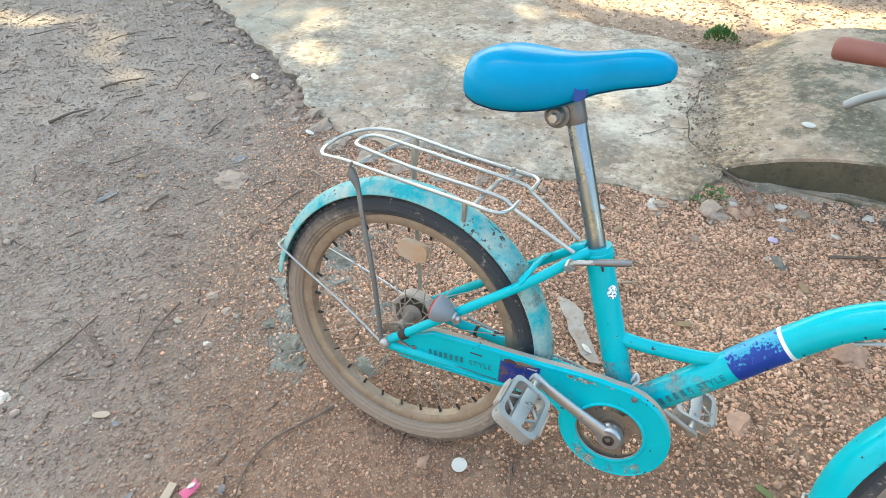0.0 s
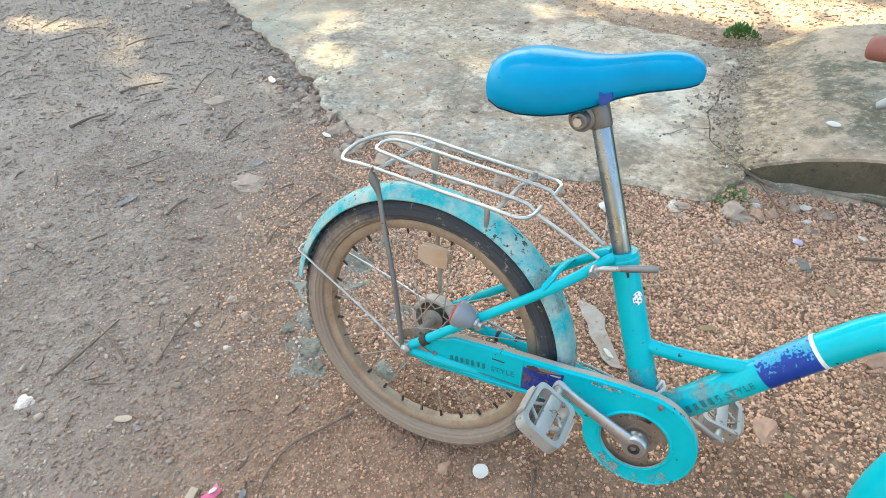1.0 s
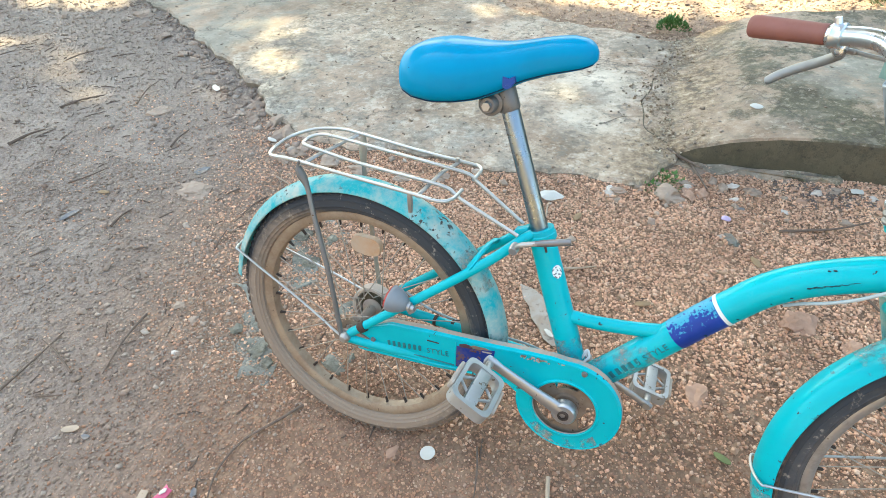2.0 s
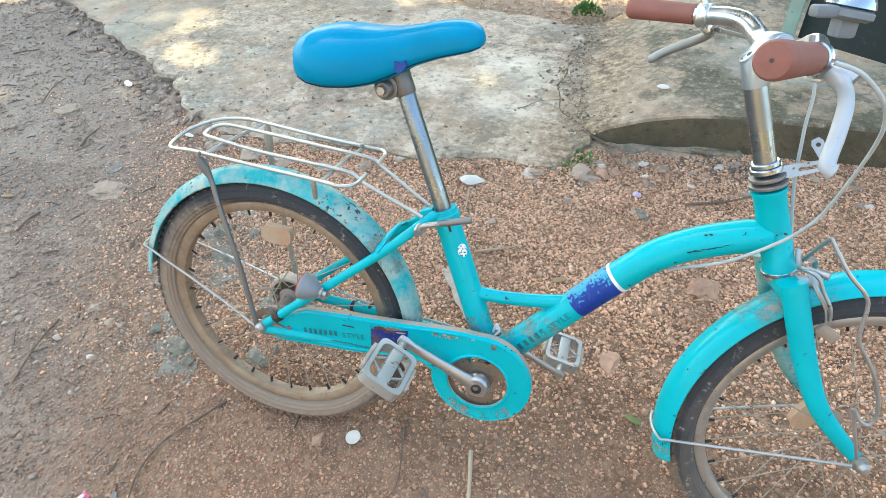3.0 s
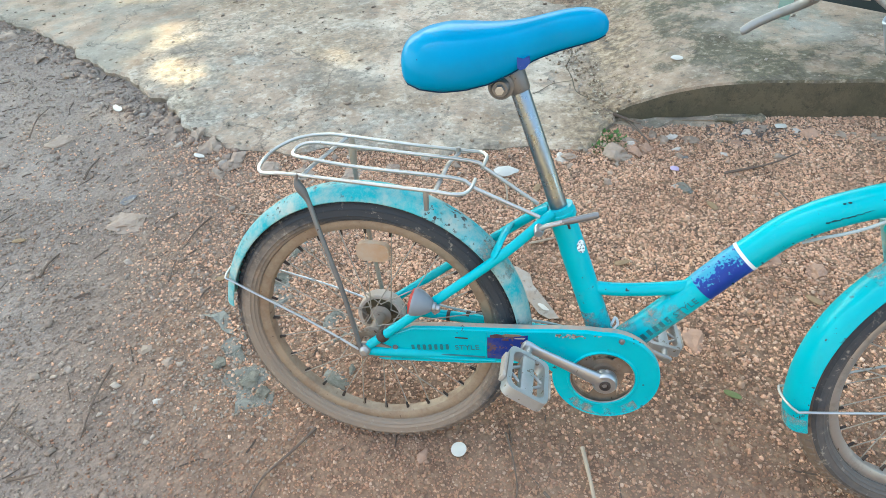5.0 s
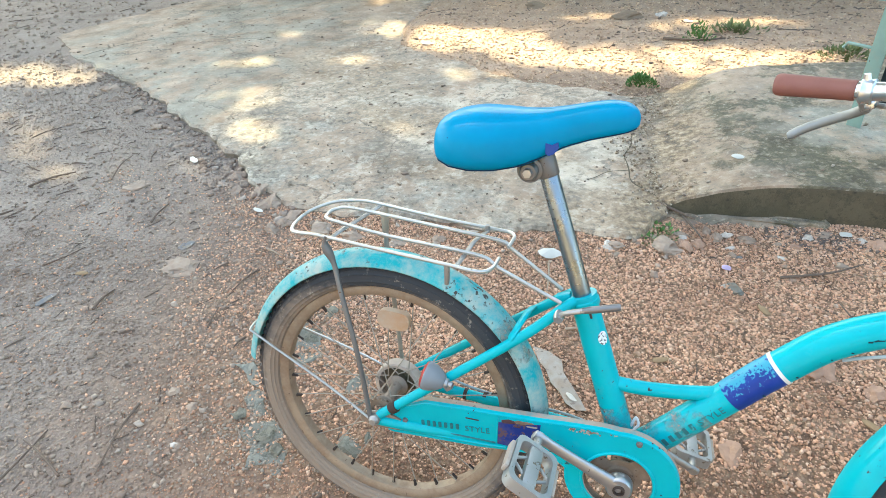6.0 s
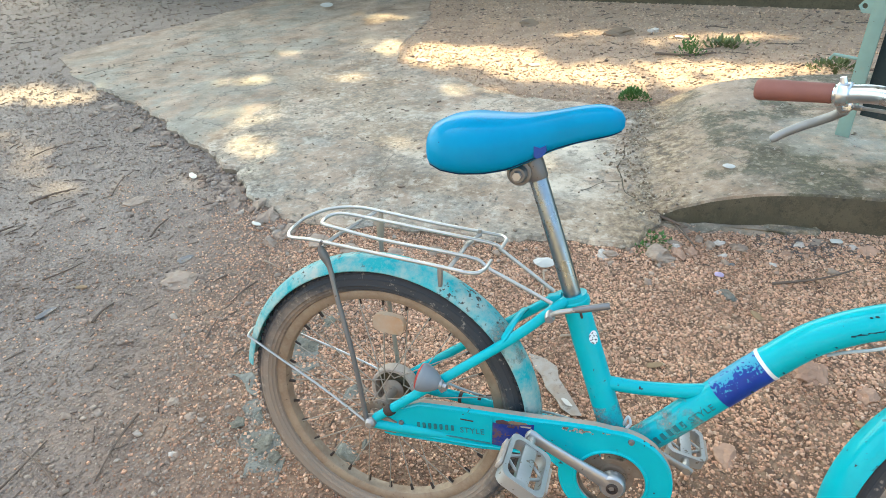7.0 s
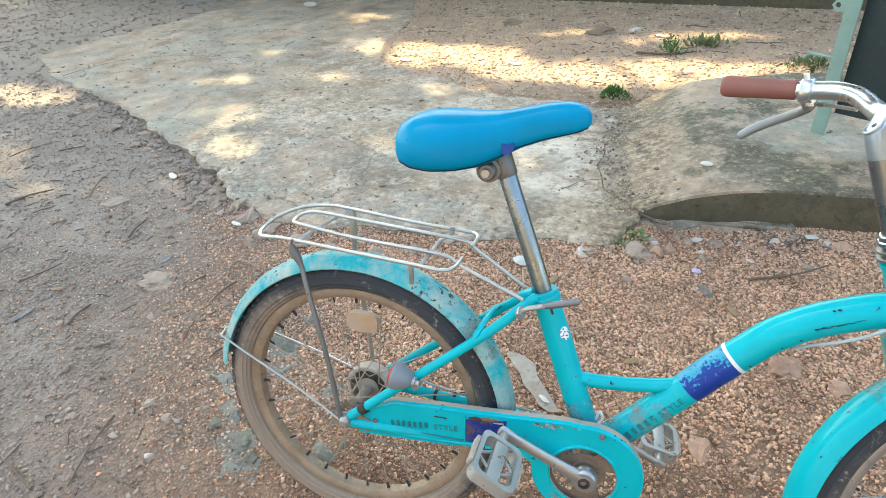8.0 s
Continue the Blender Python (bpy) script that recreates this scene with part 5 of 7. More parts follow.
    for i in range(22):
        bm = bmesh.new()
        u = rnd.random()
        box(bm, (rnd.uniform(0.002, 0.006), 0.0012, rnd.uniform(0.0008, 0.0026)), Matrix.Translation((0.304 + 0.066 * u, -0.0586, 0.2985 + 0.002 * u + rnd.uniform(-0.003, 0.003))) @ Matrix.Rotation(radians(rnd.uniform(-25, 25)), 4, "Y"))
        bpart("scuff", bm, "card" if i % 3 else "rust", "pale scuff in the paint", parent=guard)
    for x, z in ((0.049, 0.2525), (0.4005, 0.2965)):
        bm = bmesh.new()
        lathe(bm, [(0, -0.0625), (0.0035, -0.062), (0.0048, -0.0585), (0, -0.0585)], Matrix.Translation((x, 0, z)), 12, False)
        bpart("guard_screw", bm, "dark_steel", parent=guard)
    # lettering
    for i in range(7):
        bm = bmesh.new()
        x = 0.0785 + i * 0.0094
        box(bm, (0.0046, 0.0008, 0.0098), Matrix.Translation((x, -0.0585, 0.2548 + 0.106 * (x - 0.0785))) @ Matrix.Rotation(radians(-6), 4, "Y"), 0.001)
        bpart("letter_bar", bm, "ink", parent=guard)
    # chainring and cranks
    bm = bmesh.new()
    spokes = []
    for k in range(3):
        a0 = 360 / 3 * k - 62
        spokes.append(circle(bb[0], bb[1], 0.05, 14, a0, a0 + 74) + circle(bb[0], bb[1], 0.03, 10, a0 + 70, a0 + 4))
    plate(bm, circle(bb[0], bb[1], 0.063, 60), spokes, -0.0495, -0.0465)
    lathe(bm, [(0.008, -0.053), (0.0185, -0.053), (0.021, -0.0495), (0.008, -0.0495)], Matrix.Translation((bb[0], 0, bb[1])), 26)
    for i in range(36):
        a = 2 * math.pi * i / 36
        box(bm, (0.006, 0.0025, 0.004), Matrix.Translation((bb[0] + 0.065 * math.cos(a), -0.047, bb[1] + 0.065 * math.sin(a))) @ Matrix.Rotation(-a, 4, "Y"))
    bpart("chainring", bm, "rust", "dusty rust-brown chainring")
    bm = bmesh.new()
    sweep(bm, [(bb[0], -0.07, bb[1]), (bb[0], 0.07, bb[1])], 0.0095, 14)
    bpart("crank_axle", bm, "steel")
    d = Vector((-0.87, 0, 0.494))
    for s in (-1, 1):
        c = Vector((bb[0], s * 0.07, bb[1]))
        e = c + d * (-s) * 0.135 + Vector((0, s * 0.012, 0))
        bm = bmesh.new()
        line = [c - d * (-s) * 0.012, c - d * (-s) * 0.010, c, c.lerp(e, 0.12), c.lerp(e, 0.5), c.lerp(e, 0.88), e, e + d * (-s) * 0.008, e + d * (-s) * 0.010]
        sweep(bm, line, [k * (1.0 if s < 0 else 0.75) for k in (0.007, 0.0125, 0.0155, 0.012, 0.0088, 0.0084, 0.0105, 0.0095, 0.005)], 16, flat=0.55, up=(0, 1, 0))
        crank = bpart("crank_arm", bm, "alloy", "scratched alloy crank arm")
        bm = bmesh.new()
        lathe(bm, [(0, s * 0.0755), (0.0085, s * 0.0755), (0.0085, s * 0.0795), (0.006, s * 0.081), (0.0055, s * 0.078), (0, s * 0.078)], Matrix.Translation((bb[0], 0, bb[1])), 18, False)
        bpart("crank_bolt", bm, "nipple", "dark socket of the crank bolt", parent=crank)
        bm = bmesh.new()
        lathe(bm, [(0.0088, s * 0.06), (0.0185, s * 0.06), (0.0195, s * 0.063), (0.0185, s * 0.0745), (0.016, s * 0.077), (0.0095, s * 0.077), (0.0088, s * 0.0745)], Matrix.Translation((bb[0], 0, bb[1])), 28)
        bpart("crank_boss", bm, "alloy", parent=crank)
        # pedal: cast frame with cross web, turning about its spindle
        tilt = radians(30) if s < 0 else radians(12)
        pm = Matrix.Translation(e + Vector((0, s * 0.024, 0))) @ Matrix.Rotation(tilt, 4, "Y")
        L, W, T = 0.088, 0.064, 0.018
        bm = bmesh.new()
        rr = []
        for (hx, hy, z) in ((W / 2, L / 2, -T / 2), (W / 2, L / 2, T / 2), (W / 2 - 0.0065, L / 2 - 0.0075, T / 2), (W / 2 - 0.0075, L / 2 - 0.0085, -T / 2)):
            ring = []
            for cx, cy, a in ((1, 1, 0), (-1, 1, 90), (-1, -1, 180), (1, -1, 270)):
                rc = 0.012
                for k in range(5):
                    q = radians(a + 22.5 * k)
                    ring.append(bm.verts.new((cx * (hx - rc) + rc * math.cos(q), s * L / 2 + cy * (hy - rc) + rc * math.sin(q), z)))
            rr.append(ring)
        for i in range(4):
            a, b = rr[i], rr[(i + 1) % 4]
            for j in range(20):
                bm.faces.new((a[j], a[(j + 1) % 20], b[(j + 1) % 20], b[j]))
        pedal = bpart("pedal", bm, "pedal", "grey cast pedal with worn edges", pm)
        bm = bmesh.new()
        box(bm, (0.02, L - 0.014, 0.013), Matrix.Translation((0, s * L / 2, 0.001)), 0.002)
        bpart("pedal_body", bm, "pedal", parent=pedal)
        for k in (-1, 1):
            for y0 in (0.3, 0.68):
                bm = bmesh.new()
                sweep(bm, [(k * 0.008, s * L * y0, 0), (k * 0.026, s * L * (y0 + (0.16 if y0 < 0.5 else -0.16)), 0)], 0.0024, 8)
                bpart("pedal_web", bm, "pedal", parent=pedal)
        bm = bmesh.new()
        sweep(bm, [(0, -s * 0.03, 0), (0, s * 0.01, 0)], 0.0062, 12)
        bpart("pedal_spindle", bm, "steel", parent=pedal)
        for k in (-1, 1):
            bm = bmesh.new()
            box(bm, (0.006, 0.05, 0.014), Matrix.Translation((k * (W / 2 + 0.003), s * L / 2, 0)), 0.002)
            bpart("pedal_reflector", bm, "card", "mud-caked pale pedal reflector", parent=pedal)


def build_rack():
    """Carrier of bent wire over the rear wheel: an outer rail open at the front, and an inner loop that runs down to the seat clamp."""
    outer = [(0.179, -0.010, 0.5305), (0.1765, -0.03, 0.5265), (0.1735, -0.042, 0.526), (0.167, -0.052, 0.5258), (0.153, -0.059, 0.5278), (0.1227, -0.06, 0.532), (0.0274, -0.06, 0.541), (-0.0773, -0.06, 0.5515),
             (-0.108, -0.0585, 0.5515), (-0.1267, -0.052, 0.5495), (-0.1365, -0.04, 0.5498), (-0.1419, -0.02, 0.5515), (-0.1357, 0.01, 0.5597), (-0.1161, 0.036, 0.5668), (-0.095, 0.051, 0.5695), (-0.068, 0.059, 0.5702), (-0.037, 0.06, 0.5685),
             (0.0733, 0.06, 0.555), (0.165, 0.06, 0.5465), (0.1805, 0.056, 0.5462), (0.1895, 0.043, 0.5455), (0.1885, 0.03, 0.5415), (0.1862, 0.017, 0.5375)]
    bm = bmesh.new()
    sweep(bm, smooth_path(outer, 4), 0.0028, 10)
    bpart("rack_rail", bm, "galv", "bright wire carrier rail")
    inner = [(0.272, -0.022, 0.4795), (0.225, -0.023, 0.5012), (0.1815, -0.024, 0.5215), (0.172, -0.024, 0.5282), (0.1464, -0.024, 0.5379), (0.0116, -0.024, 0.55), (-0.066, -0.024, 0.562), (-0.083, -0.0205, 0.5635), (-0.0935, -0.011, 0.5625), (-0.097, 0.0015, 0.563),
             (-0.0945, 0.013, 0.566), (-0.083, 0.0215, 0.5688), (-0.065, 0.024, 0.569), (-0.0227, 0.024, 0.5652), (0.07, 0.024, 0.5555), (0.1688, 0.024, 0.5447), (0.1851, 0.024, 0.5367), (0.226, 0.023, 0.5085), (0.2683, 0.022, 0.4797)]
    line = [Vector(inner[0]).lerp(Vector(inner[2]), k / 3) for k in range(3)] + smooth_path(inner[2:-2], 4)[:-1] + [Vector(inner[-3]).lerp(Vector(inner[-1]), k / 3) for k in range(4)]
    bm = bmesh.new()
    sweep(bm, line, 0.0028, 10)
    bpart("rack_rail", bm, "galv", "bright wire carrier rail")
    # flattened crossbars under the rails
    for pts in ([(-0.068, -0.062, 0.547), (-0.0668, -0.05, 0.5455), (-0.0592, -0.03, 0.5515), (-0.05, 0.0, 0.556), (-0.0418, 0.03, 0.5605), (-0.033, 0.058, 0.5655)],
                [(0.127, -0.06, 0.5295), (0.1291, -0.05, 0.531), (0.132, -0.015, 0.536), (0.1352, 0.02, 0.541), (0.1431, 0.05, 0.5435), (0.145, 0.06, 0.5465)]):
        bm = bmesh.new()
        sweep(bm, smooth_path(pts, 3), 0.0036, 10, flat=0.6)
        bpart("rack_crossbar", bm, "steel", "tarnished flat crossbar")
    for pts in ([(0.116, -0.0575, 0.533), (0.1155, -0.057, 0.525), (0.115, -0.054, 0.512), (0.1138, -0.051, 0.4985)], [(0.1445, 0.058, 0.553), (0.1442, 0.059, 0.546), (0.144, 0.0595, 0.541)]):
        bm = bmesh.new()
        n = len(pts)
        sweep(bm, pts, [0.0034] + [0.0042] * (n - 2) + [0.0034], 10)
        bpart("rack_peg", bm, "steel", "bent steel peg under the rail")
    for s in (-1, 1):
        bm = bmesh.new()
        top = Vector((-0.0705, -0.061, 0.5485)) if s < 0 else Vector((-0.0262, 0.062, 0.5655))
        foot = [Vector((-0.06, s * 0.058, 0.51)), Vector((-0.048, s * 0.062, 0.46)), Vector((-0.024, s * 0.067, 0.36)), Vector((-0.006, s * 0.07, 0.25))] if s < 0 else [Vector((-0.027, 0.063, 0.51)), Vector((-0.0235, 0.064, 0.46)), Vector((-0.014, 0.067, 0.36)), Vector((-0.004, 0.07, 0.25))]
        sweep(bm, smooth_path([top + Vector((0.004, 0, 0.004)), top + Vector((0, 0, -0.010))] + foot, 5), [0.0038] * 4 + [0.0048, 0.0062, 0.0072, 0.0076, 0.007, 0.0058] + [0.0044] * 16, 10, flat=0.55)
        bpart("rack_stay", bm, "dark_steel" if s < 0 else "spoke", "tarnished twisted flat-bar stay")
    # rear reflector on the near stay
    c = Vector((0.1, -0.064, 0.343))
    mm = Matrix.Translation(c) @ Matrix.Rotation(radians(-25), 4, "Y")
    # cone-shaped housing on the seat stay, its red lens facing back
    aim = Matrix.Translation((0.084, -0.066, 0.351)) @ Matrix.Scale(0.86, 4) @ Matrix.Rotation(radians(14), 4, "Y") @ Matrix.Rotation(radians(-90), 4, "Z")
    bm = bmesh.new()
    lathe(bm, [(0.0, 0.0), (0.0225, 0.0), (0.0255, 0.003), (0.0258, 0.008), (0.0235, 0.018), (0.0185, 0.028), (0.0135, 0.035), (0.0095, 0.039), (0.0, 0.04)], aim, 36, False)
    refl = bpart("rear_reflector", bm, "housing", "grey cone-shaped reflector housing")
    bm = bmesh.new()
    lathe(bm, [(0.0, -0.0045), (0.014, -0.0035), (0.0225, -0.001), (0.0245, 0.002), (0.0, 0.002)], aim, 36, False)
    bpart("lens", bm, "red", "red reflector lens", parent=refl)
    bm = bmesh.new()
    lathe(bm, [(0.0, 0.038), (0.0088, 0.038), (0.0088, 0.044), (0.006, 0.0455), (0.006, 0.052), (0.0, 0.053)], aim, 12, False)
    box(bm, (0.012, 0.012, 0.022), Matrix.Translation((0.117, -0.06, 0.338)) @ Matrix.Rotation(radians(-38), 4, "Y"), 0.002)
    bpart("reflector_clip", bm, "alloy", "bright clamp and nut", parent=refl)


def build_front():
    up = lambda z: axis_at(z)
    # fork: crown, blades that sweep forward to the hub
    bm = bmesh.new()
    c = up(0.458)
    ang = math.atan2(AXIS_D.x, AXIS_D.z)
    box(bm, (0.032, 0.108, 0.026), Matrix.Translation(c) @ Matrix.Rotation(ang, 4, "Y"), 0.011)
    bpart("fork_crown", bm, "paint", "", STEER)
    for s in (-1, 1):
        bm = bmesh.new()
        line = smooth_path([up(0.474) + Vector((0, s * 0.047, 0)), up(0.40) + Vector((0.0, s * 0.05, 0)), up(0.34) + Vector((0.003, s * 0.053, 0)), up(0.29) + Vector((0.012, s * 0.055, 0)), Vector((0.886, s * 0.056, 0.243)), FRONT_HUB + Vector((-0.002, s * 0.057, 0.002))], 4)
        n = len(line)
        sweep(bm, line, [0.0168 - 0.008 * (i / (n - 1)) ** 1.4 for i in range(n)], 16, flat=0.6, up=(0, 1, 0))
        blade = bpart("fork_blade", bm, "paint" if s < 0 else "faded", "", STEER)
        bm = bmesh.new()
        plate(bm, [(FRONT_HUB.x + dx, FRONT_HUB.z + dz) for dx, dz in ((-0.013, 0.012), (-0.006, -0.005), (0.007, -0.01), (0.012, 0.0), (0.003, 0.014))], [], s * 0.057 - 0.002, s * 0.057 + 0.002)
        bpart("fork_end", bm, "steel", parent=blade)
    # quill stem with the ring that holds the bar
    lo, hi = up(0.612), up(0.714)
    bm = bmesh.new()
    sweep(bm, [lo, lo.lerp(hi, 0.5), hi], 0.0135, 22)
    stem = bpart("stem", bm, "post_chrome", "chrome handlebar stem", STEM_TURN)
    bm = bmesh.new()
    cb = Vector((0.683, 0, 0.757))
    c = STEM_TURN.inverted() @ (BAR_TURN @ cb)
    across = Vector((AXIS_D.z, 0, -AXIS_D.x)).normalized()
    foot, face = up(0.704), Vector((0.6625, 0, 0.7395))
    slope = Matrix.Translation(face) @ Matrix.Rotation(radians(-47), 4, "Y")
    for k in range(24):
        w = 2 * math.pi * k / 24
        bm.verts.new(foot + across * 0.0139 * math.cos(w) + Vector((0, 0.0139 * math.sin(w), 0)))
        bm.verts.new(slope @ Vector((0.0142 * math.cos(w), 0.0132 * math.sin(w), -0.001)))
        bm.verts.new(slope @ Vector((0.0118 * math.cos(w), 0.011 * math.sin(w), 0.001)))
        for y, rad in ((-0.019, 0.0145), (-0.0165, 0.0165), (0.0165, 0.0165), (0.019, 0.0145)):
            bm.verts.new(c + Vector((rad * math.cos(w), y, rad * math.sin(w))))
    bmesh.ops.convex_hull(bm, input=bm.verts)
    bmesh.ops.delete(bm, geom=[v for v in bm.verts if not v.link_faces], context="VERTS")
    bmesh.ops.bevel(bm, geom=[e for e in bm.edges if e.is_manifold and e.calc_face_angle(0) > 0.6], offset=0.0012, segments=2, affect="EDGES")
    bpart("stem_neck", bm, "satin", "satin cast neck that clamps the bar", parent=stem)
    bm = bmesh.new()
    lathe(bm, [(0.009, 0.0), (0.0093, 0.0022), (0.0105, 0.0032), (0.0119, 0.0026), (0.0126, 0.0), (0.011, -0.001)], slope @ Matrix.Rotation(radians(90), 4, "X") @ Matrix.Diagonal((1.12, 1, 1, 1)), 28)
    bpart("stem_eye", bm, "satin", "pale ring round the quill's bolt recess", parent=stem)
    bm = bmesh.new()
    # flat dark disc that paints in the hollow's shade
    lathe(bm, [(0, 0.0014), (0.0098, 0.0014), (0.0098, 0.0), (0, 0.0)], slope @ Matrix.Rotation(radians(90), 4, "X") @ Matrix.Diagonal((1.12, 1, 1, 1)), 20, False)
    bpart("bolt_recess", bm, "dark_steel", parent=stem)
    bm = bmesh.new()
    lathe(bm, [(0, 0.0026), (0.0032, 0.0026), (0.0036, 0.0012), (0, 0.0012)], slope @ Matrix.Rotation(radians(90), 4, "X"), 6, False)
    bpart("quill_bolt", bm, "black", parent=stem)
    # swept handlebar
    half = [(cb.x, 0, cb.z), (cb.x, -0.028, cb.z), (0.686, -0.048, 0.762), (0.681, -0.075, 0.774), (0.668, -0.102, 0.7775), (0.645, -0.137, 0.775), (0.607, -0.175, 0.775), (0.567, -0.213, 0.775)]
    full = [(x, -y, z) for x, y, z in half[:0:-1]] + half
    full[0] = (0.583, 0.198, 0.775)
    near_half = [(x, y, z + 0.0035 * min(1.0, max(0.0, (-0.03 - y) / 0.08)) - (0.0 if y > -0.03 else 0.0075 * min(1.0, (-0.03 - y) / 0.06) * min(1.0, (y + 0.213) / 0.06))) for x, y, z in half]
    full = full[:len(half) - 1] + near_half
    bm = bmesh.new()
    sweep(bm, smooth_path(full, 5), 0.0119, 18)
    bpart("handlebar", bm, "bar_chrome", "chrome swept-back handlebar", BAR_TURN)
    e1 = Vector(half[-1])
    back = (e1 - Vector(half[-3])).normalized()
    for s in (-1, 1):
        f = lambda v: Vector((v[0], v[1] * -s, v[2]))
        back = (Vector((near_half if s < 0 else half)[-1]) - Vector((near_half if s < 0 else half)[-3])).normalized()
        g = 1.0 if s < 0 else 0.87
        end = Vector((near_half if s < 0 else half)[-1])
        a, b = f(end + back * (0.004 if s < 0 else -0.008)), f(e1 - back * (0.108 if s < 0 else 0.106))
        bm = bmesh.new()
        sweep(bm, [a, a.lerp(b, 0.012), a.lerp(b, 0.04), a.lerp(b, 0.1), a.lerp(b, 0.5), a.lerp(b, 0.93), a.lerp(b, 0.97), b], [k * g for k in (0.008, 0.0148, 0.0168, 0.0172, 0.016, 0.015, 0.0155, 0.0142)], 22)
        grip = bpart("grip", bm, "grip", "red-brown rubber grip", BAR_TURN)
        bm = bmesh.new()
        # black disc drawn for the shaded vent opening
        lathe(bm, [(0, -0.001), (0.0019, -0.001), (0.0019, 0.0006), (0, 0.0006)], Matrix.Translation(a) @ (f(back).to_track_quat("Y", "Z").to_matrix().to_4x4()), 10, False)
        bpart("vent_hole", bm, "black", parent=grip)
        # brake lever: clamp band, bracket, blade
        k = f(e1 - back * 0.118)
        q = f(back).to_track_quat("Y", "Z").to_matrix().to_4x4()
        bm = bmesh.new()
        lathe(bm, [(0.0118, -0.008), (0.0152, -0.008), (0.0165, -0.006), (0.0152, -0.002), (0.0152, 0.002), (0.0165, 0.006), (0.0152, 0.008), (0.0118, 0.008)], Matrix.Translation(k) @ q, 22)
        box(bm, (0.015, 0.012, 0.014), Matrix.Translation(k + Vector((0.008, 0, -0.015))) @ q, 0.003)
        sweep(bm, [k + Vector((-0.004, 0, 0.014)), k + Vector((-0.006, 0, 0.022))], [0.005, 0.004], 8)
        lev = bpart("brake_lever", bm, "bar_chrome", "brake lever clamp", BAR_TURN)
        bm = bmesh.new()
        sweep(bm, smooth_path([k + Vector((0.008, 0, -0.012)), f((0.664, -0.146, 0.76)), f((0.676, -0.162, 0.752))], 4), [0.009] * 3 + [0.0095] * 3 + [0.0085] * 3, 12)
        bpart("lever_bracket", bm, "alloy", parent=lev)
        bm = bmesh.new()
        shape = ((0.672, -0.155, 0.754), (0.681, -0.172, 0.747), (0.677, -0.197, 0.735), (0.658, -0.224, 0.719), (0.642, -0.24, 0.706), (0.633, -0.246, 0.698), (0.628, -0.249, 0.695))
        if s < 0:
            shape = ((0.662, -0.15, 0.756), (0.664, -0.168, 0.749), (0.656, -0.19, 0.737), (0.642, -0.212, 0.717), (0.632, -0.225, 0.703), (0.629, -0.231, 0.694), (0.634, -0.234, 0.69))
        blade = [f(v) for v in shape]
        bl = smooth_path(blade, 4)
        sweep(bm, bl, [0.0088] * 4 + [0.007] * (len(bl) - 8) + [0.0068, 0.0074, 0.0076, 0.005], 14, flat=0.95) if s < 0 else sweep(bm, bl, [0.007] * 4 + [0.006] * (len(bl) - 8) + [0.0054, 0.005, 0.0046, 0.003], 12, flat=1.2)
        bpart("lever_blade", bm, "silver" if s < 0 else "dull_alloy", "grey alloy lever blade", parent=lev)
        bm = bmesh.new()
        sweep(bm, [f((0.67, -0.148, 0.757)), f((0.676, -0.125, 0.757)), f((0.677, -0.124, 0.757)), f((0.689, -0.08, 0.756))], [0.0036, 0.0036, 0.0026, 0.0026], 8)
        bpart("cable_adjuster", bm, "steel", parent=lev)
        if s > 0:
            continue
        # bell beside the near grip
        bc = Vector((0.678, -0.119, 0.809))
        tip = Matrix.Translation(bc) @ Matrix.Rotation(radians(8), 4, "Y") @ Matrix.Rotation(radians(90), 4, "X")
        bm = bmesh.new()
        lathe(bm, [(0, 0.0195), (0.011, 0.0185), (0.018, 0.0145), (0.0215, 0.008), (0.0225, 0.004), (0.02, 0.003)], tip, 30, False)
        bell = bpart("bell", bm, "chrome", "chrome dome bell", BAR_TURN)
        bm = bmesh.new()
        lathe(bm, [(0, 0.003), (0.019, 0.003), (0.0235, 0.0), (0.0235, -0.005), (0.018, -0.008), (0, -0.008)], tip, 26, False)
        box(bm, (0.018, 0.02, 0.02), Matrix.Translation(bc + Vector((0.0, 0, -0.014))), 0.003)
        box(bm, (0.022, 0.016, 0.011), Matrix.Translation(bc + Vector((-0.028, -0.008, 0.0))), 0.003)
        bpart("bell_base", bm, "greyplastic", "grey bell base", parent=bell)
    # lamp bracket plate at the headset
    a = up(0.603)
    bm = bmesh.new()
    plate(bm, [(0.0, -0.007), (0.012, -0.008), (0.054, -0.0065), (0.058, 0.0), (0.054, 0.0065), (0.012, 0.008), (0.0, 0.007)], [[(0.024, -0.0024), (0.046, -0.0024), (0.048, 0.0), (0.046, 0.0024), (0.024, 0.0024), (0.022, 0.0)]], -0.0012, 0.0012)
    bpart("lamp_bracket", bm, "alloy", "slotted alloy bracket", STEM_TURN @ Matrix.Translation(a + Vector((0.012, -0.006, 0.0))) @ Matrix.Rotation(radians(-14), 4, "Y") @ Matrix.Rotation(radians(-12), 4, "X"))
    # drilled strap bent up from the bracket's end
    bm = bmesh.new()
    plate(bm, [(-0.006, -0.003), (0.006, -0.003), (0.0065, 0.03), (0.004, 0.035), (-0.004, 0.035), (-0.0065, 0.03)], [circle(0, 0.009, 0.0028, 12), circle(0, 0.027, 0.0028, 12)], -0.0011, 0.0011)
    bpart("lamp_strap", bm, "alloy", "drilled alloy strap at the lamp bracket", Matrix.Translation((0.7745, -0.018, 0.626)) @ Matrix.Rotation(radians(-38), 4, "Y") @ Matrix.Rotation(radians(-30), 4, "X"))
    # basket support wire, front brake
    bm = bmesh.new()
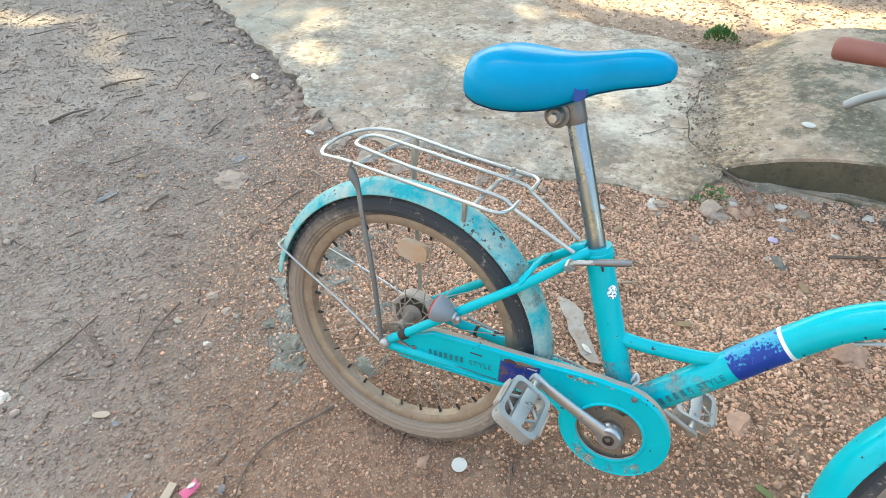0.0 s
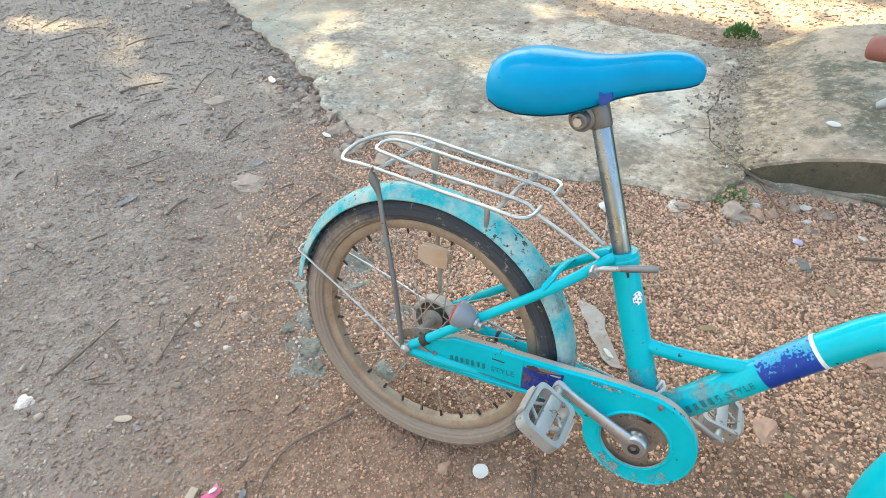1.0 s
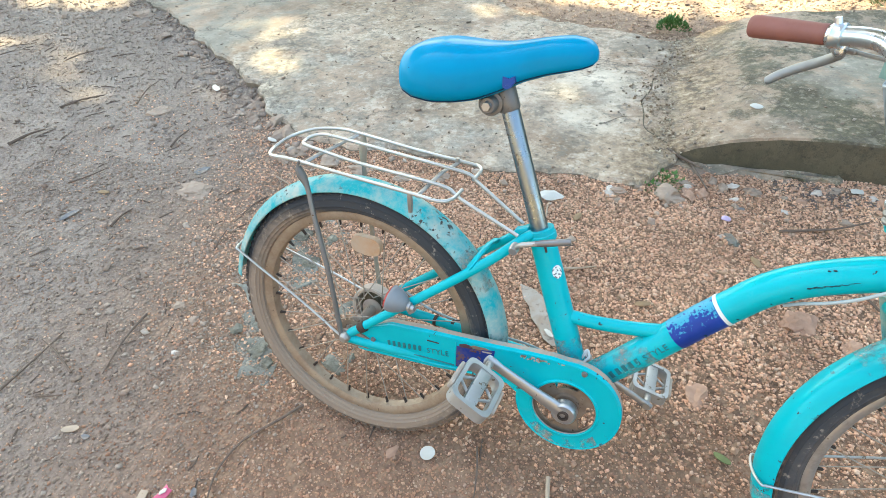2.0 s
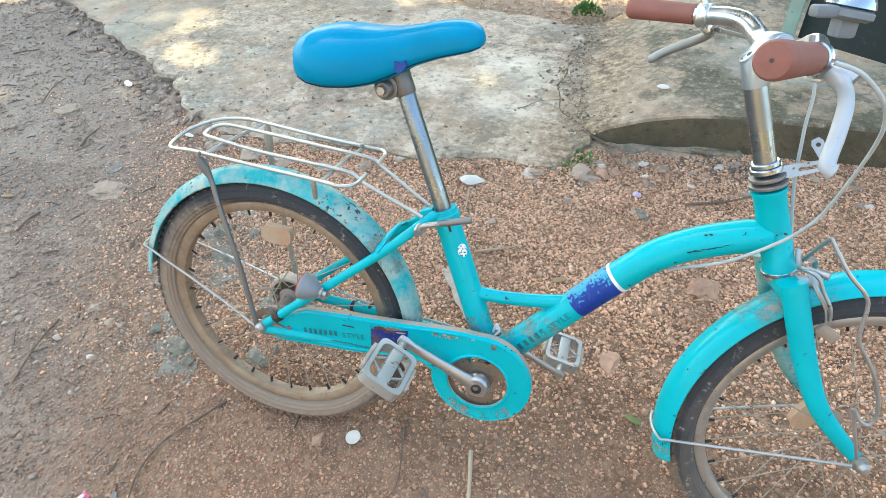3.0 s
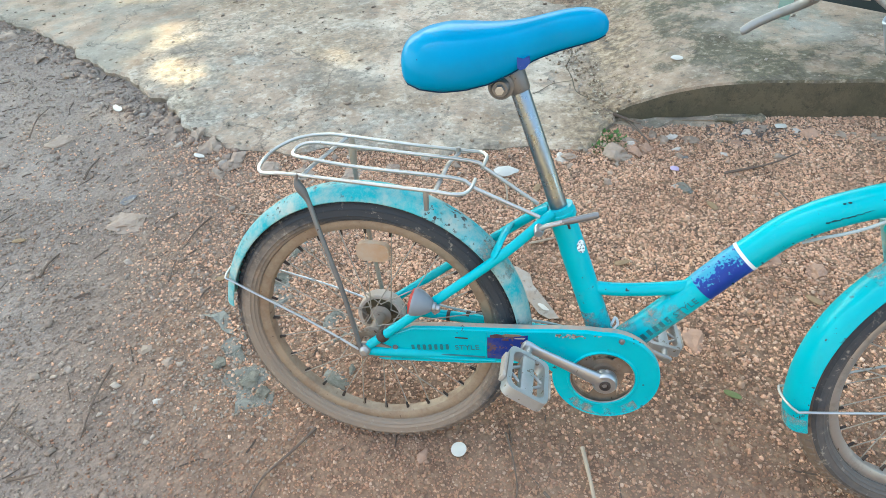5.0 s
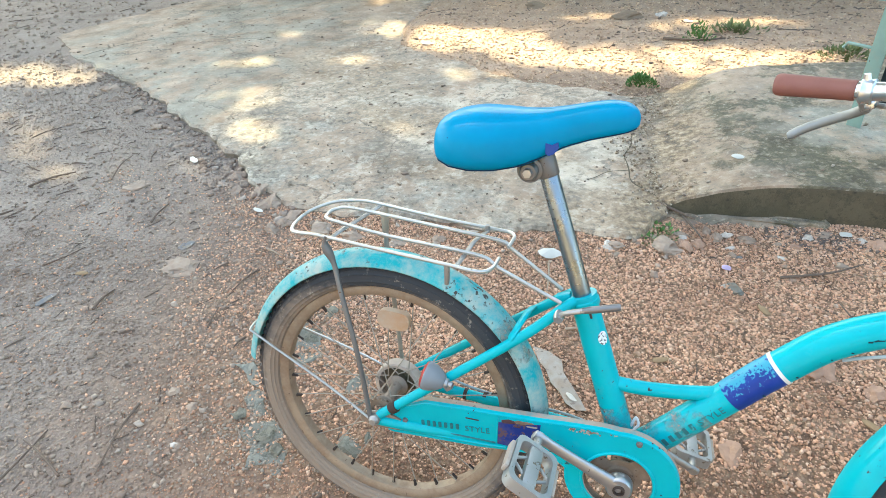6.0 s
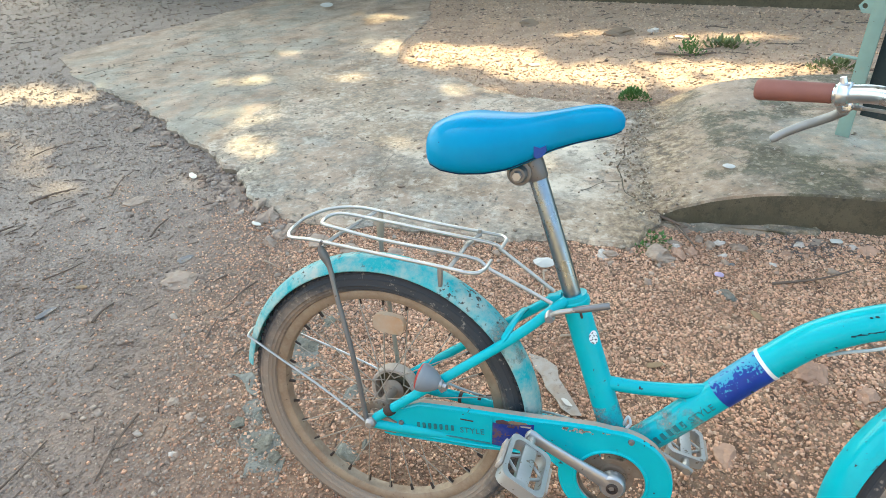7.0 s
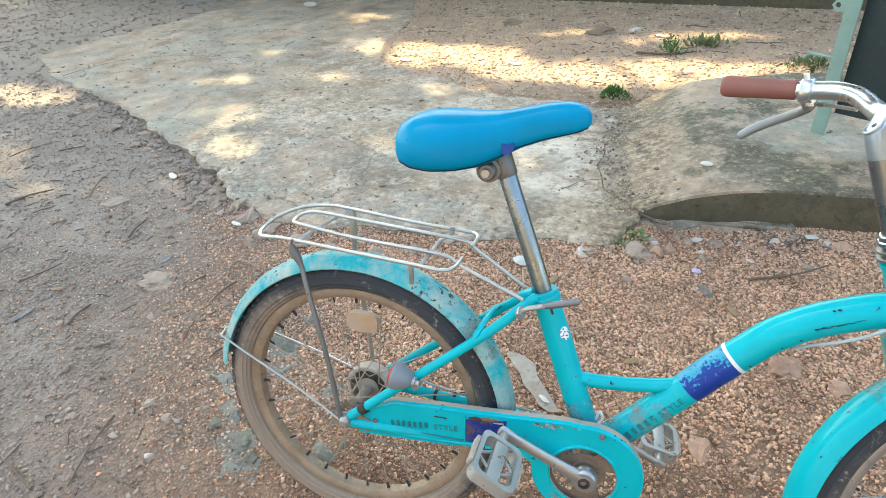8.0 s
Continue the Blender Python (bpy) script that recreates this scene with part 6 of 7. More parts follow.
    wire = [(0.7902, 0.01, 0.4832), (0.7875, -0.03, 0.52), (0.7855, -0.066, 0.5515), (0.7854, -0.07, 0.554), (0.787, -0.0705, 0.5525), (0.8123, -0.08, 0.5182), (0.8375, -0.08, 0.4935), (0.845, -0.08, 0.4742), (0.849, -0.08, 0.434), (0.868, -0.08, 0.405), (0.889, -0.08, 0.37), (0.903, -0.08, 0.329), (0.9, -0.08, 0.308), (0.888, -0.079, 0.312), (0.877, -0.078, 0.327), (0.89, -0.077, 0.29), (0.907, -0.076, 0.245)]
    sweep(bm, smooth_path(wire, 4), 0.0025, 8)
    bpart("support_wire", bm, "alloy", "bent steel support wire")
    bm = bmesh.new()
    b0 = up(0.455) + Vector((0.035, 0, 0))
    arm = [Vector(v) for v in ((0.7765, -0.006, 0.506), (0.777, -0.03, 0.4935), (0.785, -0.045, 0.4965), (0.7948, -0.05, 0.4921), (0.806, -0.05, 0.473), (0.8195, -0.05, 0.4524), (0.824, -0.05, 0.434))]
    sweep(bm, smooth_path(arm, 4), [0.0036] * 13 + [0.003] * 12, 10, flat=0.8)
    inner = [(0.789, -0.012, 0.489), (0.798, -0.04, 0.4743), (0.8164, -0.045, 0.4485), (0.823, -0.045, 0.43)]
    sweep(bm, smooth_path(inner, 4), 0.003, 10, flat=0.8)
    lathe(bm, [(0, -0.012), (0.005, -0.012), (0.005, 0.004), (0.0032, 0.005), (0.0032, 0.014), (0, 0.014)], Matrix.Translation((0.797, -0.04, 0.4945)) @ Matrix.Rotation(radians(60), 4, "Z"), 10, False)
    arm2 = [b0 + Vector((-0.004, 0.012, 0.03)), b0 + Vector((0.008, 0.035, 0.02)), b0 + Vector((0.018, 0.043, -0.01)), b0 + Vector((0.024, 0.036, -0.045))]
    sweep(bm, smooth_path(arm2, 4), [0.0042] * 9 + [0.0036] * 4, 10, flat=0.7)
    lathe(bm, [(0, -0.016), (0.008, -0.016), (0.008, 0.016), (0, 0.016)], Matrix.Translation(b0 + Vector((-0.004, 0, 0.004))) @ Matrix.Rotation(radians(90), 4, "Z"), 14, False)
    cal = bpart("front_brake", bm, "alloy", "dull caliper brake")
    for s in (-1, 1):
        bm = bmesh.new()
        box(bm, (0.03, 0.01, 0.017), Matrix.Translation((0.829, -0.044, 0.412) if s < 0 else b0 + Vector((0.022, 0.03, -0.05))) @ Matrix.Rotation(radians(30), 4, "Y"), 0.004)
        bpart("brake_pad", bm, "drum", "dusty grey brake pad holder", parent=cal)
    # cables
    cables = ([(0.7, -0.175, 0.766), (0.726, -0.174, 0.757), (0.756, -0.16, 0.728), (0.773, -0.125, 0.684), (0.775, -0.06, 0.59), (0.763, -0.05, 0.557), (0.739, -0.042, 0.526), (0.701, -0.03, 0.491), (0.672, -0.022, 0.4725), (0.648, -0.014, 0.4605), (0.628, -0.008, 0.449)],
              [(0.64, 0.13, 0.765), (0.7, 0.07, 0.75), (0.742, 0.03, 0.715), (0.75, 0.03, 0.65), (0.757, 0.025, 0.58), (0.775, 0.022, 0.5)],
              [(0.39, 0.045, 0.215), (0.3, 0.058, 0.235), (0.2, 0.062, 0.24), (0.1, 0.064, 0.255), (0.05, 0.06, 0.285)])
    for pts in cables:
        bm = bmesh.new()
        sweep(bm, smooth_path(pts, 6), 0.0022, 8)
        bpart("brake_cable", bm, "cable", "pale grey brake cable")


def sticker_material():
    m, nt, b = blank("sticker_print")
    co = place(nt)
    v = noise_tex(nt, 330, coords=co, kind="ShaderNodeTexVoronoi")
    col = ramp(nt, v.outputs["Distance"], [(0.4, (0.03, 0.06, 0.07)), (0.46, (0.7, 0.75, 0.75))])
    nt.links.new(col, b.inputs["Base Color"])
    b.inputs["Roughness"].default_value = 0.5
    return m


def lettering(text, size, m, mat, parent):
    """Flat raised letters from the built-in font, as one mesh."""
    cu = bpy.data.curves.new("lettering", "FONT")
    cu.body, cu.size, cu.extrude, cu.space_character = text, size, 0.0003, 1.1
    tmp = bpy.data.objects.new("lettering", cu)
    scene.collection.objects.link(tmp)
    bpy.context.view_layer.update()
    me = bpy.data.meshes.new_from_object(tmp.evaluated_get(bpy.context.evaluated_depsgraph_get()))
    bpy.data.objects.remove(tmp)
    bpy.data.curves.remove(cu)
    me.materials.clear()
    me.materials.append(M[mat])
    ob = new("lettering", me)
    ob.parent = parent
    ob.matrix_basis = m
    return ob


M["sticker"] = sticker_material()
M["flange"] = worn("dusty_scraped_paint", (0.06, 0.34, 0.37), (0.1, 0.075, 0.06), 0.9, 0.6, dust=(0.36, 0.29, 0.23), dusty=1.3, chips=60, spec=0.1, cluster=True)
M["scar"] = worn("dark_scar", (0.07, 0.03, 0.035), (0.2, 0.15, 0.12), 0.5, 0.7, dusty=0.4)
main_tube = build_frame()
build_seat()
build_wheels()
build_drive()
build_rack()
build_front()
guard = next(o for o in bike.children if o.name == "chain_guard")
lettering("STYLE", 0.0138, pose(0.1475, -0.0586, 0.2562, 90, -6, 0), "ink", guard)
for i in range(5):
    bm = bmesh.new()
    p = Vector((0.437 + 0.0078 * i, -0.0229, 0.2815 + 0.0085 * i))
    box(bm, (0.0055, 0.0012, 0.011), Matrix.Translation(p) @ Matrix.Rotation(radians(-47), 4, "Y"), 0)
    bpart("letter_bar", bm, "ink", parent=main_tube)
lettering("STYLE", 0.0145, pose(0.4795, -0.0229, 0.3205, 90, -48, 0), "ink", main_tube)

# ---- things on the ground ----
def rock(name, x, y, size, flat, seed, mat, label, category, z=0.0, turn=0.0, stretch=1.0, group=""):
    """An uneven stone or scrap, set a little into the ground."""
    bm = bmesh.new()
    bmesh.ops.create_icosphere(bm, subdivisions=3 if size > 0.016 else 2, radius=1.0)
    for v in bm.verts:
        d = 1 + 0.55 * noise.noise(v.co * 1.1 + Vector((seed, 0, 0))) + 0.35 * noise.noise(v.co * 2.7 + Vector((0, seed, 0))) + 0.12 * noise.noise(v.co * 7 + Vector((0, 0, seed)))
        q = Vector((math.sin(seed), math.cos(seed * 1.7), math.sin(seed * 2.3))).normalized()
        over = v.co.dot(q) - 0.45
        if over > 0:  # a broken face
            v.co -= q * over
        over = v.co.dot(Vector((q.y, -q.x, 0.4)).normalized()) - 0.55
        if over > 0:
            v.co -= Vector((q.y, -q.x, 0.4)).normalized() * over
        v.co = Vector((v.co.x * d * size * stretch, v.co.y * d * size, v.co.z * d * size * flat))
    ob = part(name, bm, M[mat], None, "", False, pose(x, y, z + size * flat * 0.1 + relief(x, y), 0, 0, turn))
    return tagged(ob, label, category, group)


def twig(points, r, mat, label, z=0.004):
    bm = bmesh.new()
    P = [Vector((x, y, z + r + relief(x, y) + 0.003 * (i % 2))) for i, (x, y) in enumerate(points)]
    for i in range(1, len(P) - 1):
        P[i] += Vector((0.008 * noise.noise(P[i] * 9), 0.008 * noise.noise(P[i] * 11), 0))
    line = smooth_path(P, 5)
    n = len(line)
    sweep(bm, line, [r * (1 - 0.55 * i / (n - 1)) for i in range(n)], 8)
    return tagged(part("twig", bm, M[mat], None), label, "twig", "twigs on the ground")


def scrap(name, x, y, outline, mat, label, category, turn=0.0, z=0.003, curl=0.006):
    """A thin piece of litter with a little curl and thickness."""
    bm = bmesh.new()
    k = len(outline)
    c = [bm.verts.new((0, 0, curl)), bm.verts.new((0, 0, curl - 0.0012))]
    top = [bm.verts.new((px, py, curl * 0.5 * (1 + noise.noise((px * 40, py * 40, x))))) for px, py in outline]
    low = [bm.verts.new((v.co.x, v.co.y, v.co.z - 0.0012)) for v in top]
    for i in range(k):
        j = (i + 1) % k
        bm.faces.new((c[0], top[i], top[j]))
        bm.faces.new((c[1], low[j], low[i]))
        bm.faces.new((top[i], low[i], low[j], top[j]))
    return tagged(part(name, bm, M[mat], None, "", True, pose(x, y, z + relief(x, y), 0, 0, turn)), label, category)


def oval(a, b, n=14, wob=0.0, seed=0.0):
    return [(a * math.cos(q) * (1 + wob * noise.noise((math.cos(q), math.sin(q), seed))), b * math.sin(q) * (1 + wob * noise.noise((math.cos(q), seed, math.sin(q))))) for q in (2 * math.pi * i / n for i in range(n))]


# x, y, size, flatness, material
path_rocks = [(-0.8, 0.645, 0.05, 0.25, "rock"), (-1.31, 1.08, 0.045, 0.35, "rock"), (-0.7, 1.02, 0.042, 0.5, "rock"), (-0.64, 0.87, 0.026, 0.6, "rock"), (-0.43, 0.06, 0.0075, 0.8, "rock"), (-0.53, 0.19, 0.013, 0.6, "rock"), (-0.94, 1.2, 0.035, 0.6, "rock"), (-0.78, 1.08, 0.03, 0.7, "rock"), (-0.46, 0.9, 0.035, 0.4, "rock"), (-0.35, 0.88, 0.03, 0.4, "rock"), (-0.2, 0.87, 0.026, 0.45, "rock"), (-0.08, 0.9, 0.02, 0.5, "rock"), (-0.6, 0.95, 0.03, 0.5, "rock"), (-1.6, 1.58, 0.03, 0.5, "rock"), (-2.2, 2, 0.04, 0.5, "rock"), (-2.05, 1.88, 0.03, 0.5, "rock"), (-1.85, 1.75, 0.035, 0.5, "rock")]
yard_rocks = [(0.58, 0.965, 0.034, 0.6, "rock"), (0.44, 0.945, 0.02, 0.7, "rock"), (0.89, 0.54, 0.034, 0.4, "rubble_red"), (0.66, 0.99, 0.02, 0.5, "rubble_red"), (0.72, 1.04, 0.018, 0.6, "rock"), (0.8, 1.03, 0.02, 0.5, "rock"), (1.14, 1.06, 0.022, 0.6, "rubble_red"), (0.98, 0.48, 0.022, 0.5, "rubble_red"), (0.68, 0.28, 0.022, 0.4, "rubble_red"), (0.76, 0.95, 0.012, 0.7, "rock"), (1.03, 0.95, 0.014, 0.7, "rock"), (0.35, 0.7, 0.012, 0.7, "rock")]
for i, (x, y, s, f, mt) in enumerate(path_rocks + yard_rocks):
    rock("stone", x, y, s, f, 3.7 * i, mt, "pale grey-brown stone lying in the dirt" if mt == "rock" else "reddish brown laterite stone on the gravel", "stone", 0, 40 * i, 1.35, "loose stones")
for i, (x, y, s) in enumerate(((-0.34, 0.16, 0.016), (-0.25, 0.12, 0.02), (-0.21, 0.09, 0.016), (-0.28, 0.42, 0.02), (-0.36, 0.52, 0.022), (-0.27, 0.52, 0.016))):
    rock("concrete_lump", x, y, s, 0.35, 11.3 * i + 2, "lump", "crumbled grey concrete lump sunk in the gravel", "concrete lump", 0.004, 60 * i, 1.2, "concrete lumps")
for i, (x, y, s, f) in enumerate(((0.66, 1.12, 0.026, 0.14), (0.735, 1.13, 0.024, 0.14), (0.81, 1.13, 0.022, 0.14), (0.9, 1.13, 0.02, 0.14), (0.7, 1.06, 0.016, 0.5), (0.79, 1.04, 0.012, 0.5), (0.62, 1.05, 0.018, 0.4), (0.58, 0.95, 0.022, 0.55), (0.88, 1.03, 0.01, 0.6), (1.02, 1.09, 0.018, 0.3))):
    rock("mortar_crumb", x, y, s, f, 7.1 * i + 40, "rock", "broken piece of pale mortar below the slab's edge", "rubble", 0, 25 * i, 1.5, "broken mortar pieces")

twig([(0.43, 0.01), (0.44, -0.07), (0.45, -0.15), (0.452, -0.25)], 0.0042, "straw", "pale dry stalk lying on the gravel")
twig([(0.29, 0.03), (0.305, -0.03), (0.31, -0.09), (0.29, -0.13)], 0.002, "twig", "thin dark curved twig on gravel")
twig([(-0.078, 0.018), (-0.109, -0.036), (-0.156, -0.095), (-0.158, -0.17), (-0.13, -0.25)], 0.0032, "twig", "thin dark curved twig on gravel")
twig([(-1.739, 0.996), (-1.69, 1.07), (-1.634, 1.129)], 0.005, "twig", "dark twig on the dirt path")
twig([(-0.58, 0.14), (-0.57, 0.05), (-0.55, -0.04)], 0.003, "twig", "thin straight twig on the dirt")
twig([(-0.94, 0.41), (-0.945, 0.46), (-0.94, 0.5)], 0.004, "twig", "short dark twig lying on the dirt")
twig([(-0.573, 0.404), (-0.578, 0.441), (-0.587, 0.482)], 0.003, "twig", "short dark twig lying on the dirt")
twig([(-0.674, 0.676), (-0.688, 0.655), (-0.698, 0.637)], 0.003, "twig", "short crooked twig on the dirt")
twig([(-0.62, -0.06), (-0.7, -0.02), (-0.77, 0.0)], 0.003, "twig", "thin dark twig lying on the dirt")
twig([(-0.564, 0.662), (-0.578, 0.61), (-0.59, 0.556)], 0.003, "twig", "thin dark twig lying on the dirt")
twig([(-0.593, 0.763), (-0.56, 0.748), (-0.53, 0.737)], 0.003, "straw", "pale dry stalk on the dirt")
twig([(-0.451, 0.386), (-0.456, 0.365), (-0.462, 0.344)], 0.003, "twig", "short dark twig beside the wheel")
twig([(-0.36, 0.64), (-0.43, 0.67), (-0.5, 0.68)], 0.003, "straw", "pale dry stalk on the gravel")
twig([(0.56, 1.185), (0.6, 1.15), (0.635, 1.13), (0.665, 1.1)], 0.006, "twig", "dark crooked root at the foot of the raised slab", z=0.012)
twig([(0.635, 1.13), (0.66, 1.06), (0.68, 1.01)], 0.004, "twig", "dark twig at the foot of the raised slab", z=0.006)
twig([(0.86, 0.86), (0.98, 0.9), (1.08, 0.96)], 0.004, "twig", "dark twig near the slab")
twig([(0.26, 0.83), (0.27, 0.76), (0.27, 0.7)], 0.003, "straw", "pale dry stalk on the gravel")
twig([(0.33, 0.56), (0.39, 0.58), (0.43, 0.6)], 0.0035, "straw", "pale dry stalk on the gravel")
twig([(1.05, 0.62), (1.0, 0.7), (0.98, 0.78)], 0.003, "twig", "thin curved dark twig")
twig([(0.36, -0.08), (0.4, -0.12), (0.42, -0.14)], 0.003, "twig", "short dark twig lying on the dirt")
twig([(-1.69, 0.71), (-1.67, 0.78), (-1.648, 0.834)], 0.006, "twig", "thick dark twig lying on the dirt")
twig([(-1.258, 0.563), (-1.22, 0.61), (-1.197, 0.674)], 0.003, "twig", "crooked thin twig on the dirt path")
twig([(-1.436, 1.094), (-1.485, 1.211), (-1.494, 1.296)], 0.003, "twig", "thin curved twig on the dirt path")
twig([(-1.075, 0.847), (-1.085, 0.9), (-1.087, 0.966)], 0.004, "twig", "short dark twig lying on the dirt")
twig([(-0.741, -0.146), (-0.731, -0.055), (-0.736, 0.034)], 0.0032, "twig", "long thin twig lying on the dirt")
twig([(-0.648, -0.13), (-0.62, -0.128), (-0.592, -0.113)], 0.0028, "twig", "short curved twig on the dirt")
twig([(0.64, 2.95), (0.8, 2.9), (0.95, 2.95)], 0.007, "twig", "dark twig in the gravel strip")

scrap("round_chip", 0.205, -0.01, oval(0.0145, 0.0145, 18), "paper", "small round white disc on the gravel", "litter")
scrap("round_chip", 0.80, 1.365, oval(0.02, 0.016, 16), "paper", "small round white disc on the raised slab", "litter", z=0.104)
scrap("crumpled_paper", 0.26, 0.87, oval(0.035, 0.022, 14, 0.5, 2), "paper", "crumpled white paper on the gravel", "litter", curl=0.02)
scrap("sweet_wrapper", -0.23, -0.235, [(-0.017, -0.009), (0.0, -0.011), (0.017, -0.009), (0.0155, 0.0), (0.018, 0.01), (-0.002, 0.008), (-0.017, 0.01)], "pink", "crumpled pink sweet wrapper", "litter", 70, curl=0.014)
scrap("paper_strip", -0.265, -0.26, [(-0.025, -0.009), (0.025, -0.008), (0.026, 0.008), (-0.024, 0.009)], "straw", "torn pale paper strip", "litter", 100)
scrap("fallen_leaf", 0.725, 0.15, oval(0.017, 0.0075, 14), "dull_leaf", "small dull green fallen leaf on gravel", "leaf", 150)
scrap("wrapper_print", -0.227, -0.231, oval(0.008, 0.004, 10, 0.4, 1), "paper", "torn white scrap lying on a pink wrapper", "litter", 60, z=0.017, curl=0.003)
for x, y, a in ((-0.469, -0.178, 20), (-0.329, -0.288, 80), (-0.179, -0.212, 120), (0.774, 0.944, 10)):
    scrap("paper_scrap", x, y, oval(0.009, 0.006, 9, 0.9, x), "bluish", "small faded bluish scrap trodden into dirt", "litter", a, curl=0.004)
scrap("dark_leaf", -1.113, 0.423, oval(0.032, 0.012, 14, 0.25, 5), "bluish", "dark curled leaf trodden into the dirt", "leaf", 75, curl=0.006)
scrap("paper_scrap", -0.87, 0.745, oval(0.026, 0.02, 12, 0.5, 2), "bluish", "faded bluish scrap trodden into the dirt", "litter", 40, z=0.001, curl=0.003)
rock("clod", 0.44, 3.4, 0.07, 0.45, 351.0, "joint", "brown clod of earth in the gravel strip", "clod", 0.0, 10, 1.5, "clods in the gravel strip")
rock("clod", -0.14, 3.68, 0.06, 0.45, 361.0, "joint", "brown clod of earth in the gravel strip", "clod", 0.0, 60, 1.4, "clods in the gravel strip")
rock("stone", 0.64, 3.43, 0.03, 0.7, 371.0, "pale_rock", "pale stone in the gravel strip", "stone", 0.0, 10, 1.2, "loose stones")
rock("stone", -0.461, 0.159, 0.013, 0.6, 331.0, "rock", "small grey stone on the dirt path", "stone", 0, 10, 1.3, "loose stones")
rock("stone", 0.136, -0.026, 0.012, 0.5, 332.0, "rubble_red", "small brown stone beside a white disc", "stone", 0, 60, 1.5, "loose stones")
scrap("dry_leaf", -0.512, -0.173, oval(0.02, 0.008, 12, 0.2, 3), "straw", "pale tan dry leaf on the dirt", "leaf", 20, curl=0.006)
rock("stone", 0.747, 0.797, 0.017, 0.55, 341.0, "dark_stone", "dark grey stone on the gravel", "stone", 0, 120, 1.5, "loose stones")
rock("stone", 0.719, 0.805, 0.008, 0.6, 342.0, "pale_rock", "white pebble beside a dark stone", "stone", 0, 20, 1.4, "loose stones")
rock("stone", -0.744, -0.218, 0.017, 0.6, 321.0, "pale_rock", "whitish stone lying on the dirt path", "stone", 0, 30, 1.5, "loose stones")
rock("stone", -0.436, 0.06, 0.008, 0.8, 322.0, "pale_rock", "small white pebble on the dirt path", "stone", 0, 30, 1.1, "loose stones")
rock("stone", 0.42, 0.934, 0.018, 0.6, 323.0, "pale_rock", "pale broken stone on the gravel by the slab", "stone", 0, 70, 1.3, "loose stones")
rock("stone", 0.745, 1.049, 0.016, 0.6, 324.0, "pale_rock", "pale broken stone on the gravel by the slab", "stone", 0, 10, 1.3, "loose stones")
rock("stone", 0.632, 0.973, 0.02, 0.5, 325.0, "rubble_red", "red brick shard on the gravel by the slab", "stone", 0, 100, 1.4, "loose stones")
scrap("cardboard_piece", 0.33, 0.4, [(-0.068, 0.09), (-0.03, 0.078), (0.002, 0.056), (0.01, 0.018), (0.026, -0.008), (0.044, -0.038), (0.067, -0.083), (0.045, -0.086), (0.022, -0.07), (0.006, -0.04), (-0.016, -0.016), (-0.03, 0.02), (-0.048, 0.042)], "card", "flat grey torn cardboard piece", "litter", 0, z=0.005, curl=0.004)
scrap("paper_scrap", 0.362, 0.345, oval(0.015, 0.006, 12, 0.6, 4), "paper", "torn white scrap lying on the cardboard", "litter", 140, z=0.011, curl=0.006)
for x, y, a, b, mt, lb in ((-0.66, 2.82, 0.045, 0.025, "paper", "white plastic scrap on the gravel"), (1.07, 1.10, 0.018, 0.014, "paper", "small white scrap by the slab"), (0.732, 0.882, 0.014, 0.011, "lilac", "tiny pale lilac scrap on the gravel"),
                           (-1.21, 1.3, 0.03, 0.014, "paper", "torn white paper on the dirt"), (-0.725, 0.953, 0.024, 0.009, "paper", "torn white paper by the slab edge"), (0.0, 2.75, 0.03, 0.02, "paper", "white scrap on the gravel strip"),
                           (-1.9, 4.3, 0.09, 0.05, "paper", "white paper on the far concrete"), (0.79, 3.3, 0.03, 0.025, "paper", "pale scrap by the wall")):
    scrap("paper_scrap", x, y, oval(a, b, 12, 0.4, x), mt, lb, "litter", 30 * x, curl=0.01, z=0.031 if (x < -1.5) else 0.003)
for i, (x, y, t) in enumerate(((-0.43, 0.42, 20), (0.35, 0.8, 70), (0.95, 0.4, 130), (0.55, 0.5, 200), (-1.1, 0.55, 10), (0.8, 0.72, 300))):
    scrap("dry_leaf", x, y, oval(0.02, 0.009, 12, 0.2, i), "dry_leaf", "small curled dry brown leaf", "leaf", t, curl=0.008)


